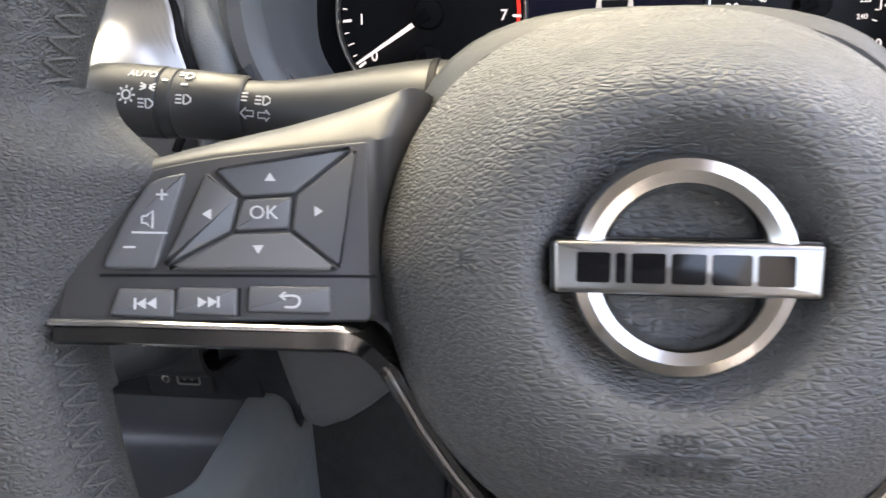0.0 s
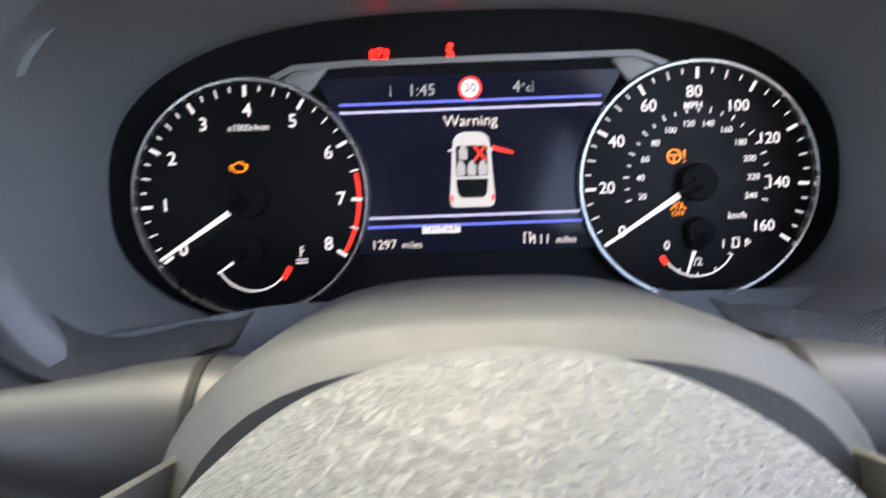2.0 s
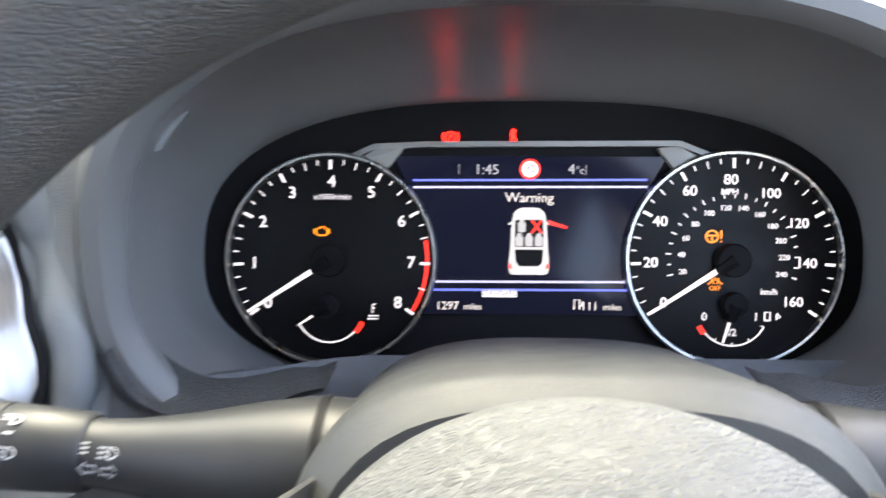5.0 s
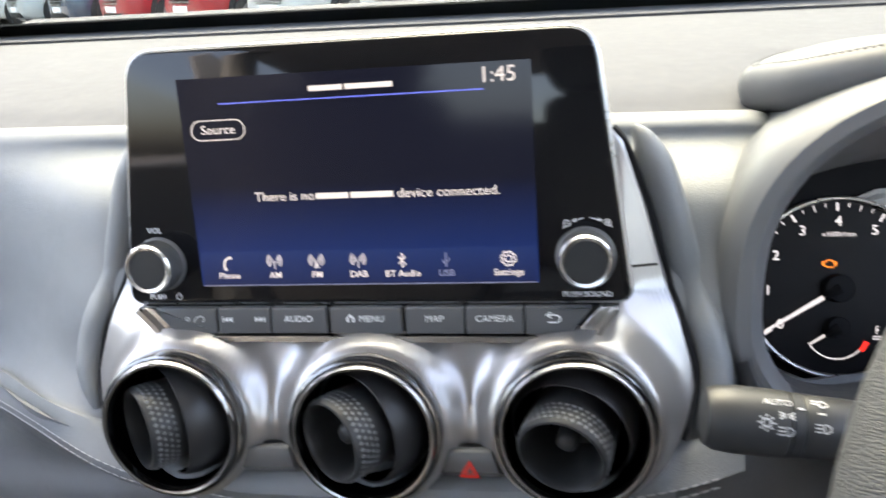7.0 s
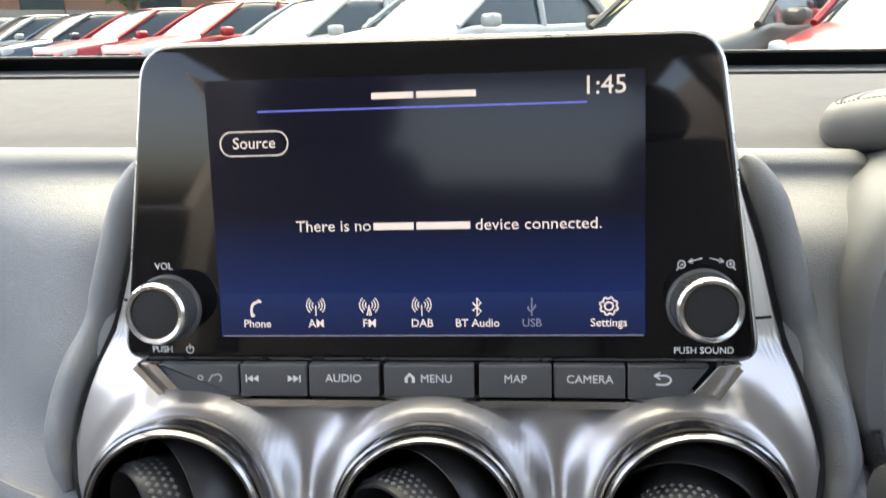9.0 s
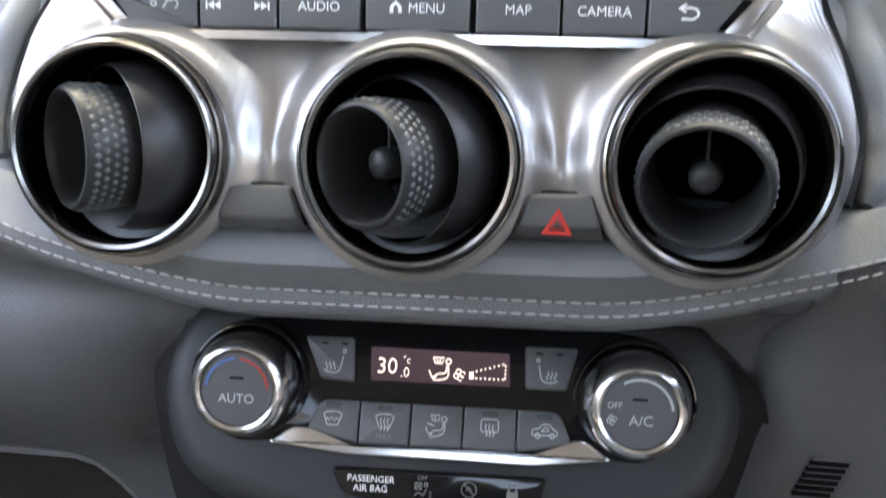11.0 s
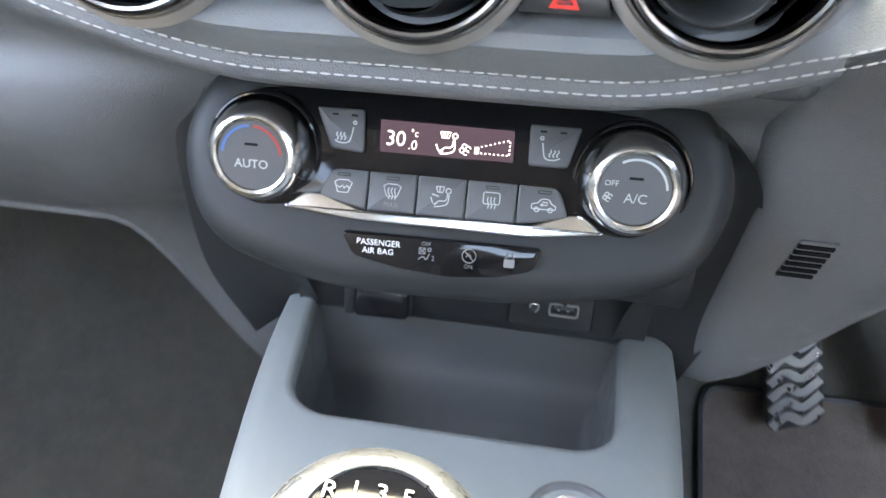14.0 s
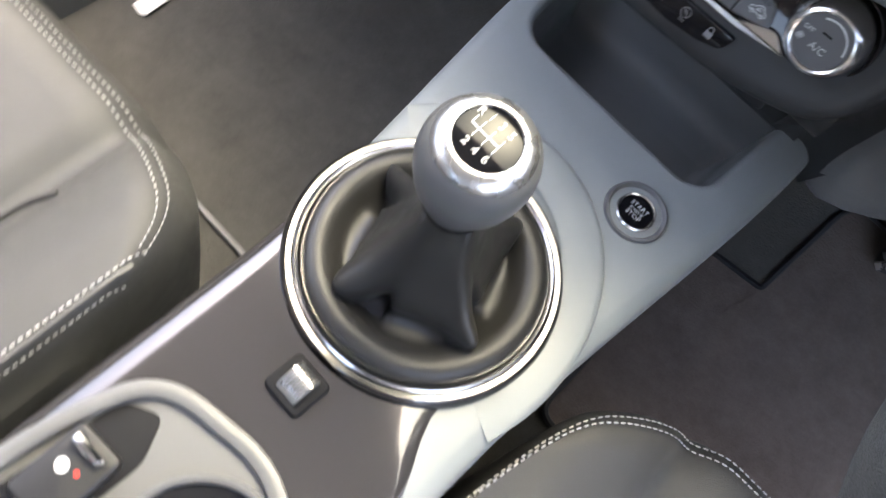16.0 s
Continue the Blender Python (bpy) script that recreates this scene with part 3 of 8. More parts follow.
def parked_car(m, paint, label, suv=0.0):
    """A parked car, nose towards -y: lofted body with bonnet and arches, glasshouse with painted pillars, lamps, grille, plate and wheels."""
    car = thing("parked_car", m, label, "car", "cars parked outside")
    h = 1.0 + 0.12 * suv
    # Stations along the car: y, half width, sill height, shoulder height, crown height.
    stations = spline([(-2.08, 0.50, 0.42, 0.60, 0.64), (-2.02, 0.72, 0.30, 0.70, 0.76), (-1.85, 0.83, 0.24, 0.76, 0.85), (-1.5, 0.88, 0.22, 0.82, 0.93), (-1.0, 0.895, 0.22, 0.90, 1.0), (-0.6, 0.90, 0.22, 0.94, 1.02), (0.6, 0.90, 0.22, 0.97, 1.02), (1.5, 0.88, 0.24, 1.0, 1.04), (1.95, 0.80, 0.3, 0.98, 1.02), (2.06, 0.6, 0.45, 0.85, 0.9)], 4)
    b = bmnew()
    loops = []
    for y, w, z0, zs, zc in stations:
        half_line = [(0.0, z0), (w * 0.8, z0), (w * 0.96, z0 + 0.06), (w, mix(z0, zs, 0.45)), (w * 0.985, mix(z0, zs, 0.8)), (w * 0.95, zs), (w * 0.86, mix(zs, zc, 0.62)), (w * 0.55, mix(zs, zc, 0.93)), (0.0, zc)]
        side_line = spline(half_line, 3)
        loops.append([(x, y, z * h) for x, z in side_line] + [(-x, y, z * h) for x, z in reversed(side_line[1:-1])])
    rings(b, loops)
    part("body", b, paint, car, sharp=60)
    glasses = [(-1.05, 0.80, 0.95, 0.97), (-0.62, 0.80, 0.95, 1.26), (-0.22, 0.80, 0.95, 1.47), (0.2, 0.81, 0.95, 1.515), (0.9, 0.81, 0.95, 1.505), (1.5, 0.79, 0.95, 1.43), (1.92, 0.74, 0.95, 1.0)]
    def house(grow, y0, y1, rim):
        out = []
        for y, w, z0, z1 in spline(glasses, 5):
            if y0 <= y <= y1:
                top = w * (1 - 0.27 * min(1, (z1 - 0.95) / 0.55))
                line = [(w + grow, z0), (mix(w, top, 0.7) + grow, mix(z0, z1, 0.72)), (top * 0.94 + grow, z1 - 0.035 + grow), (top * 0.75, z1 + grow), (0.0, z1 + 0.012 + grow)]
                line = spline(line[rim:], 3)
                out.append([(x, y, z * h) for x, z in line] + [(-x, y, z * h) for x, z in reversed(line[:-1])])
        return out
    b = bmnew()
    rings(b, house(0.0, -1.06, 1.95, 0), closed=False)
    part("windows", b, M_CARGLASS, car, "glass reflecting the sky", sharp=70)
    b = bmnew()
    rings(b, house(0.012, -0.25, 1.55, 2), closed=False)
    part("roof", b, paint, car, sharp=70)
    for s in (-1, 1):
        for line, r in (([(0.80, -1.06, 0.97), (0.75, -0.62, 1.24), (0.63, -0.20, 1.47)], 0.035), ([(0.82, 0.42, 0.97), (0.66, 0.46, 1.49)], 0.04), ([(0.80, 1.9, 0.99), (0.72, 1.66, 1.25), (0.62, 1.45, 1.44)], 0.06)):
            b = bmnew()
            tube(b, [(s * x, y, z * h) for x, y, z in line], r, 6, up=(1, 0.2, 0))
            part("pillar", b, paint, car)
        b = bmnew()
        rings(b, [[(s * x, y, z * h) for x, z in rrect(0.30 * k, 0.15 * k, 0.06 * k, 0.0, 0.0, 3) for x, z in [(x + cx, z + 0.05 * (x / 0.15) + cz)]] for y, k, cx, cz in ((-1.80, 1.0, 0.68, 0.735), (-1.93, 1.0, 0.67, 0.725), (-1.985, 0.9, 0.655, 0.72), (-2.0, 0.6, 0.65, 0.72))])
        part("headlamp", b, M_LAMP, car, "clear headlamp")
        b = bmnew()
        slab(b, rounded([(s * 0.42, 0.34), (s * 0.72, 0.36), (s * 0.70, 0.48), (s * 0.5, 0.46)], 0.03), 0, 0.25, 0.03, 2, lean(0, -1.76, 0))
        part("fog_lamp", b, M_BLACK, car, "black fog lamp recess")
        b = bmnew()
        rings(b, [[(s * (0.97 + x), y, z * h) for x, z in rrect(0.20 * k, 0.14 * k, 0.05 * k, 0, 1.03, 3)] for y, k in ((-0.80, 0.5), (-0.77, 0.95), (-0.68, 1.0), (-0.64, 0.9))])
        part("mirror", b, paint, car)
        for y in (-1.3, 1.25):
            arch = bmnew()
            lathe(arch, [(0.30, 0.0), (0.40, 0.0), (0.41, 0.012), (0.40, 0.025)], 24, pose(s * 0.875, y, 0.35, 0, 90 * s, 0))
            part("wheel_arch", arch, M_TYRE, car, "black wheel arch")
            wheel = part("wheel", lathe(bmnew(), [(0.2, -0.1), (0.31, -0.1), (0.33, -0.06), (0.33, 0.06), (0.31, 0.1), (0.2, 0.1)], 20, pose(s * 0.81, y, 0.33, 0, 90, 0)), M_TYRE, car, "black tyre")
            part("rim", lathe(bmnew(), [(0.21, -0.09), (0.2, -0.1), (0.03, -0.08), (0.03, 0.08), (0.2, 0.1), (0.21, 0.09)], 16, pose(s * 0.81, y, 0.33, 0, 90, 0), True, True), M_ALLOY, wheel)
    b = bmnew()
    slab(b, rounded([(-0.36, 0.50 * h), (0.36, 0.50 * h), (0.46, 0.72 * h), (-0.46, 0.72 * h)], 0.05), 0, 0.22, 0.02, 2, lean(0, -1.86, 0))
    grille = part("grille", b, M_BLACK, car, "black grille")
    b = bmnew()
    for z in (0.55, 0.61, 0.67):
        box(b, -0.38, 0.38, z * h - 0.008, z * h + 0.008, 0.22, 0.228, 0, lean(0, -1.86, 0))
    part("grille_bars", b, M_ALLOY, grille)
    b = bmnew()
    slab(b, rounded([(-0.5, 0.28), (0.5, 0.28), (0.45, 0.40), (-0.45, 0.40)], 0.03), 0, 0.22, 0.02, 2, lean(0, -1.85, 0))
    part("lower_intake", b, M_BLACK, car)
    b = bmnew()
    slab(b, rrect(0.52, 0.11, 0.01, 0, 0.45), 0, 0.235, 0.005, 1, lean(0, -1.86, 0))
    part("number_plate", b, M_WHITE, car, "blank white plate")
    return car


P_RED = surface("red car paint", (0.36, 0.012, 0.018), 0.3, coat=0.3)
P_WHITE = surface("white car paint", (0.5, 0.5, 0.495), 0.35, coat=0.2)
P_GREY = surface("grey car paint", (0.075, 0.073, 0.066), 0.4, coat=0.1)
P_BLUE = surface("dark blue car paint", (0.03, 0.05, 0.09), 0.25, coat=0.8)
P_SILVER = surface("silver car paint", (0.36, 0.38, 0.39), 0.35, coat=0.2)
CARS = [
    (2.3, 6.0, P_RED, "bright red parked car behind the windscreen", 0.2), (0.45, 6.5, P_GREY, "grey-brown parked car outside the windscreen", 0.1),
    (-2.1, 8.5, P_WHITE, "white parked off-roader with a black grille", 0.5), (-4.25, 10.4, P_WHITE, "white parked hatchback in the row", 0.0),
    (-6.3, 11.9, P_RED, "dark red parked car with a wide grille", 0.2), (-8.4, 13.4, P_RED, "red parked hatchback in the row", 0.0),
    (-10.5, 14.9, P_BLUE, "dark blue parked car in the row", 0.0), (-12.6, 16.4, P_SILVER, "silver parked car at the row's end", 0.1), (-14.7, 17.9, P_WHITE, "white parked car at the row's end", 0.0),
]
for x, y, paint, label, suv in CARS:
    parked_car(pose(x + 1.3, y + 1.55, GROUND, 0, 0, -40), paint, label, suv)

# A brown building and a grey fence behind the row.
M_BRICK = surface("brown brick", (0.26, 0.13, 0.09), 0.9, grain=0.5, grain_size=0.05, vary=0.25)
M_FENCE = surface("fence", (0.25, 0.23, 0.2), 0.9, vary=0.2)
bld = thing("building", pose(-26, 32, GROUND, 0, 0, 20), "long brown brick building behind the car park", "building")
bm = bmnew()
box(bm, -14, 14, -4, 4, 0, 5.5, 0.05)
part("wall", bm, M_BRICK, bld)
bm = bmnew()
rings(bm, [[(x, y, z) for y, z in ((-4.5, 5.5), (0, 8), (4.5, 5.5))] for x in (-14.5, 14.5)])
part("roof", bm, surface("roof tiles", (0.16, 0.1, 0.08), 0.8, vary=0.2), bld)
for i in range(6):
    bm = bmnew()
    box(bm, -12 + i * 4.4, -10.4 + i * 4.4, -4.06, -3.98, 1.4, 3.2)
    part("window", bm, M_CARGLASS, bld)
fence = thing("fence", pose(-14, 24, GROUND, 0, 0, 30), "weathered grey panel fence behind the parked cars", "fence")
for i in range(14):
    bm = bmnew()
    box(bm, -14 + i * 2.0, -12.04 + i * 2.0, -0.03, 0.03, 0.1, 1.9, 0.005)
    part("panel", bm, M_FENCE, fence)

# Trees behind the row.
M_LEAF = surface("leaves", (0.07, 0.11, 0.03), 0.7, vary=0.5)
M_BARK = surface("bark", (0.1, 0.08, 0.06), 0.9, grain=0.6, grain_size=0.02)
rng = random.Random(4)


def tree(x, y, height):
    t = thing("tree", pose(x, y, GROUND), "leafy green tree behind the parked cars", "tree", "trees behind the car park")
    b = bmnew()
    tube(b, [(0, 0, 0), (0.05, 0, height * 0.3), (0, 0.1, height * 0.62)], [0.2, 0.15, 0.07], 7, up=(1, 0, 0))
    for i in range(5):
        a = i * 1.26
        tube(b, [(0.02, 0, height * (0.3 + 0.05 * i)), (0.9 * math.cos(a), 0.9 * math.sin(a), height * (0.5 + 0.05 * i))], [0.08, 0.03], 5, up=(0.3, 0.2, 1))
    part("trunk", b, M_BARK, t)
    verts, faces = [], []
    for i in range(1500):
        u = rng.random() ** 0.4
        a, z = rng.uniform(0, 6.283), rng.uniform(-1, 1)
        r = math.sqrt(1 - z * z) * u * height * 0.36 * (0.8 + 0.35 * math.sin(3 * a + 4 * z))
        c = Vector((r * math.cos(a), r * math.sin(a), height * (0.66 + 0.33 * z * u)))
        s = rng.uniform(0.1, 0.24)
        d = Vector((rng.uniform(-1, 1), rng.uniform(-1, 1), rng.uniform(-1, 1))).normalized()
        e = d.orthogonal().normalized()
        n = len(verts)
        verts += [c - d * s, c + e * s * 0.5, c + d * s, c - e * s * 0.5]
        faces.append((n, n + 1, n + 2, n + 3))
    me = bpy.data.meshes.new("crown")
    me.from_pydata(verts, [], faces)
    me.materials.append(M_LEAF)
    ob = new("crown", me)
    ob.parent = t


for i in range(9):
    tree(-12 + i * 3.0 + rng.uniform(-1, 1), 26 - i * 1.1 + rng.uniform(-1, 1), rng.uniform(5, 8))

# ---- the centre of the dash ----
def display_material(name, low, high, y0, y1, power):
    """A lit display whose colour runs from low at y0 to high at y1."""
    m = bpy.data.materials.new(name)
    m.use_nodes = True
    nt = m.node_tree
    b = nt.nodes["Principled BSDF"]
    co = nt.nodes.new("ShaderNodeTexCoord")
    sep = nt.nodes.new("ShaderNodeSeparateXYZ")
    mr = nt.nodes.new("ShaderNodeMapRange")
    mr.inputs["From Min"].default_value, mr.inputs["From Max"].default_value = y0, y1
    mx = nt.nodes.new("ShaderNodeMix")
    mx.data_type = "RGBA"
    mx.inputs["A"].default_value, mx.inputs["B"].default_value = (*low, 1), (*high, 1)
    nt.links.new(co.outputs["Object"], sep.inputs[0])
    nt.links.new(sep.outputs["Y"], mr.inputs["Value"])
    nt.links.new(mr.outputs[0], mx.inputs["Factor"])
    nt.links.new(mx.outputs["Result"], b.inputs["Emission Color"])
    b.inputs["Emission Strength"].default_value = power * LIT
    b.inputs["Base Color"].default_value = (0.004, 0.004, 0.006, 1)
    b.inputs["Roughness"].default_value = 0.1
    b.inputs["Specular IOR Level"].default_value = 0.2
    return m


M_LCD = display_material("touch screen", (0.007, 0.025, 0.14), (0.005, 0.006, 0.014), -0.05, 0.0, 0.9)
M_LCDBAR = display_material("touch screen bar", (0.008, 0.014, 0.06), (0.012, 0.03, 0.13), -0.055, -0.03, 0.9)

# Gunmetal panel that flows round the three vents.
VENTS = [(-0.1040, -0.0034), (-0.0024, -0.0026), (0.0996, 0.0019)]
PANEL = lean(-0.3155, 0.300, 0.689, 9)


def panel_bottom(u):
    v = -0.0135 + 0.02 * u
    for cu, cv in VENTS:
        d = abs(u - cu)
        if d < 0.0425:
            v = min(v, cv - math.sqrt(0.0425 ** 2 - d * d))
    return v


def panel_height(u, v):
    z = -0.0095 - 0.34 * max(-0.004, min(v, 0.04)) - 0.7 * max(0, min(v, 0.06) - 0.04) - 0.08 * max(0, v - 0.06)
    z -= 0.45 * max(0, abs(u + 0.004) - 0.125) + 4.0 * max(0, abs(u + 0.004) - 0.138) ** 2
    for cu, cv in VENTS:
        r = math.hypot(u - cu, v - cv)
        z = mix(z, max(z, -0.0005 - 0.12 * max(0, v)), math.exp(-((max(0, r - 0.0385)) / 0.0085) ** 2) * smooth((0.064 - v) / 0.024))
    for cu, cv in VENTS:
        if math.hypot(u - cu, v - cv) < 0.0335:
            z = -0.05
    return z


centre = thing("centre_panel", PANEL, "glossy gunmetal centre panel flowing round three round air vents", "panel", kind="structure")
bm = bmnew()
rows = []
TOPS = [(0.112, 0.142), (0.119, 0.1405), (0.125, 0.134), (0.1365, 0.102), (0.1445, 0.074), (0.154, 0.045), (0.160, 0.022), (0.1615, 0.0130)]


def panel_top(a):
    for (a0, v0), (a1, v1) in zip(TOPS, TOPS[1:]):
        if a <= a1:
            return mix(v0, v1, max(0, (a - a0) / (a1 - a0)))
    return TOPS[-1][1]


for i in range(133):
    k = -0.1615 + 0.323 * i / 132
    u, a = k - 0.004, abs(k)
    top = panel_top(a)
    lo = panel_bottom(u) if a < 0.136 else mix(panel_bottom((0.136 if k > 0 else -0.136) - 0.004), 0.0125, ((a - 0.136) / 0.0255) ** 2.4)
    line = [(u, mix(lo, top, j / 64), panel_height(u, mix(lo, top, j / 64))) for j in range(65)]
    rows.append([(u, line[0][1], line[0][2] - 0.02)] + line + [(u + (0.002 if u > 0 else -0.002), top + 0.001, line[-1][2] - 0.004), (u, top, line[-1][2] - 0.03)])
rows = [[(x, y, z - 0.03) for x, y, z in rows[0]]] + rows + [[(x, y, z - 0.03) for x, y, z in rows[-1]]]
sheet(bm, rows)
gun = part("gunmetal_panel", bm, M_GUN, centre, sharp=60)
for s in (-1, 1):
    bm = bmnew()
    us = [s * mix(0.112, 0.1435, i / 14) - 0.004 for i in range(15)]
    tube(bm, [(u, 0.0735 - 0.0012 * s, panel_height(u, 0.0735) + 0.0004) for u in us], 0.0006, 6)
    part("panel_seam", bm, M_BLACK, gun)
    bm = bmnew()
    rows = []
    for j in range(13):
        v = mix(0.0745, 0.1300, j / 12)
        rows.append([(s * mix(0.106, panel_bound, i / 10) - 0.004, v - 0.0012 * s, panel_height(s * mix(0.106, panel_bound, i / 10) - 0.004, v) + 0.0006) for panel_bound in [float(np.interp(v, [0.074, 0.102, 0.134], [0.1425, 0.1345, 0.1230]))] for i in range(11)])
    sheet(bm, rows)
    part("upper_cheek", bm, M_GUNUP, gun, "paler silver cheek beside the screen")


for s in (-1, 1):
    edge = [(s * a - 0.004, panel_top(a)) for a in np.linspace(0.1190, 0.1612, 32)]
    edge += [(s * a - 0.004, mix(panel_bottom(s * 0.136 - 0.004), 0.0125, ((a - 0.136) / 0.0255) ** 2.4)) for a in np.linspace(0.1610, 0.151, 10)]
    gap = spline([(u + s * 0.0016, v, panel_height(u, v) - 0.0035) for u, v in edge[::3]], 4)
    bm = bmnew()
    tube(bm, gap, 0.0024, 6)
    part("panel_gap", bm, M_BLACK, centre, "narrow black gap round the panel")
    bm = bmnew()
    n = len(gap)
    tube(bm, [(u + s * 0.0105, v, z - 0.0075) for u, v, z in gap], [0.0096 * min(1.0, 0.2 + 4 * i / n, 0.3 + 4 * (n - 1 - i) / n) for i in range(n)], 14)
    part("leather_edge", bm, M_PAD, centre, "rolled grey leather edge beside the panel")


def vent(cu, cv, yaw, pitch, out):
    """A round swivelling air vent: ring, barrel, swivel cup, knurled ring, hub and vane."""
    t = thing("air_vent", PANEL @ pose(cu, cv, 0), "round black air vent in a polished dark chrome ring", "air vent", "dash air vents")
    b = bmnew()
    lathe(b, [(0.0382, -0.02), (0.0386, -0.002), (0.0388, 0.003), (0.0380, 0.0056), (0.0372, 0.0060), (0.0367, 0.0052), (0.0362, 0.0072), (0.0351, 0.0086), (0.0339, 0.0082), (0.0331, 0.006), (0.0328, -0.002)], 72)
    part("chrome_ring", b, M_RINGCHROME, t, "polished dark chrome ring")
    # Barrel and cup lining carry the throat's shade in their black.
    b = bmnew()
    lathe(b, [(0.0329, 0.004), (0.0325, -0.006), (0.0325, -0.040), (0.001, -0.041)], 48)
    part("barrel", b, M_VENT_SHADE, t)
    s = pose(0, 0, -0.013, pitch, yaw, 0)
    b = bmnew()
    prof = []
    for i in range(10):
        a = radians(-20 + 78 * i / 9)
        prof.append((0.0312 * math.cos(a), 0.0312 * math.sin(a)))
    prof = [p for p in prof if p[1] < 0.0105] + [(0.0292, 0.0112), (0.0287, 0.0114), (0.0283, 0.0108)]
    lathe(b, prof, 56, s)
    part("swivel_cup", b, M_VENT, t)
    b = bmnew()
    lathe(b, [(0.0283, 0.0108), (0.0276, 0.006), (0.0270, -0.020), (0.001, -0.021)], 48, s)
    part("cup_lining", b, M_VENT_SHADE, t, "inside of the vent, its deep shade painted black")
    b = bmnew()
    lathe(b, [(0.0182, -0.018), (0.0205, -0.018), (0.0216, -0.008), (0.0219, 0.006), (0.0216, 0.0122), (0.0208, 0.0136), (0.0197, 0.0138), (0.0191, 0.0130), (0.0188, 0.010), (0.0182, -0.018)], 56, s @ pose(0, 0, 0.0115 + out))
    ring = part("turning_ring", b, M_STALK, t, "black ring with a knurled pattern")
    # Ridges are paler than their ring: the light they catch is painted in.
    b = bmnew()
    for k in range(4):
        for i in range(42):
            a = 2 * math.pi * (i + 0.5 * (k % 2)) / 42
            c = s @ Vector((0.0217 * math.cos(a), 0.0217 * math.sin(a), 0.0128 + out + 0.0030 * k))
            e1 = s.to_3x3() @ Vector((-math.sin(a), math.cos(a), 0))
            e2 = s.to_3x3() @ Vector((0, 0, 1))
            e3 = s.to_3x3() @ Vector((math.cos(a), math.sin(a), 0))
            base = [b.verts.new(c + e1 * p + e2 * q) for p, q in ((0.0012, 0), (0, 0.0014), (-0.0012, 0), (0, -0.0014))]
            tip = b.verts.new(c + e3 * 0.0007)
            for j in range(4):
                b.faces.new((base[j], base[(j + 1) % 4], tip))
    part("knurling", b, M_RIMGREY, ring)["kind"] = "stuff"
    b = bmnew()
    lathe(b, [(0.0030, -0.026), (0.0052, -0.004), (0.0056, 0.003), (0.0052, 0.0062), (0.0036, 0.0078), (0.0004, 0.0083)], 24, s @ pose(0, 0, 0.0085 + out), False, True)
    part("hub", b, M_STALK, t)
    b = bmnew()
    box(b, 0.004, 0.0190, -0.0005, 0.0005, -0.010, 0.010 + out, 0, s @ pose(0, 0, 0, 0, 0, 90))
    part("vane", b, M_STALK, t)


vent(*VENTS[0], -41, 3, 0.0012)
vent(*VENTS[1], -34, 5, 0.0035)
vent(*VENTS[2], -15, 17, 0.0025)


def plate_switch(name, u0, u1, v0, label):
    t = thing(name, PANEL @ pose(0, 0, -0.004, 0, 0, 0), label, "switch")
    b = bmnew()
    rows = []
    for v, z, grow in ((0.0012, -0.010, 0.0), (0.0010, 0.0015, 0.0), (0.0004, 0.0030, 0.0001), (-0.0005, 0.0036, 0.0003), (-0.0095, 0.0042, 0.0032), (-0.0103, 0.0040, 0.0034), (-0.0108, 0.0034, 0.0036), (-0.0146, -0.0010, 0.0050), (-0.0152, -0.0030, 0.0052), (-0.0152, -0.012, 0.0052)):
        a, c = u0 - grow, u1 + grow
        rows.append([(a, v0 + v, z - 0.012), (a, v0 + v, z - 0.001), (a + 0.0008, v0 + v, z)] + [(mix(a + 0.0008, c - 0.0008, i / 6), v0 + v + 0.0008 * (i / 6), z) for i in range(1, 6)] + [(c - 0.0008, v0 + v + 0.0008, z), (c, v0 + v + 0.0008, z - 0.001), (c, v0 + v + 0.0008, z - 0.012)])
    sheet(b, rows)
    part("cap", b, M_KNOB, t)
    b = bmnew()
    slab(b, rounded([(u0 - 0.0052, v0 - 0.0132), (u1 + 0.0052, v0 - 0.0124), (u1 + 0.0014, v0 + 0.0026), (u0 - 0.0014, v0 + 0.0018)], 0.0012, 3), -0.012, -0.0006, 0.0005)
    part("surround", b, M_BLACK, t, "black gap round the cap")
    return t


plate_switch("switch_blank", -0.0662, -0.0440, -0.0155, "blank grey switch cap between two vents")
hz = plate_switch("hazard_switch", 0.0385, 0.0602, -0.0125, "grey hazard light switch with a red triangle")
bm = bmnew()
tri = [(0.0488 + 0.0062 * math.cos(radians(a)), -0.0218 + 0.0062 * math.sin(radians(a))) for a in (90, 210, 330)]
frame_slab(bm, tri, offset(ccw(tri), 0.0014), 0.0041, 0.0045)
stroke(bm, [(0.0488 + 0.0022 * math.cos(radians(a)), -0.0216 + 0.0022 * math.sin(radians(a))) for a in (90, 210, 330)], 0.0007, 0.0041, 0.0004, True)
part("red_triangle", bm, M_RED, hz, "red warning triangle")
bm = bmnew()
slab(bm, rounded([(-0.145, -0.052), (0.145, -0.052), (0.145, -0.018), (-0.145, -0.018)], 0.01), -0.04, -0.016, 0.006)
part("backing", bm, M_LIP, centre, "dark leather lip behind the vents")

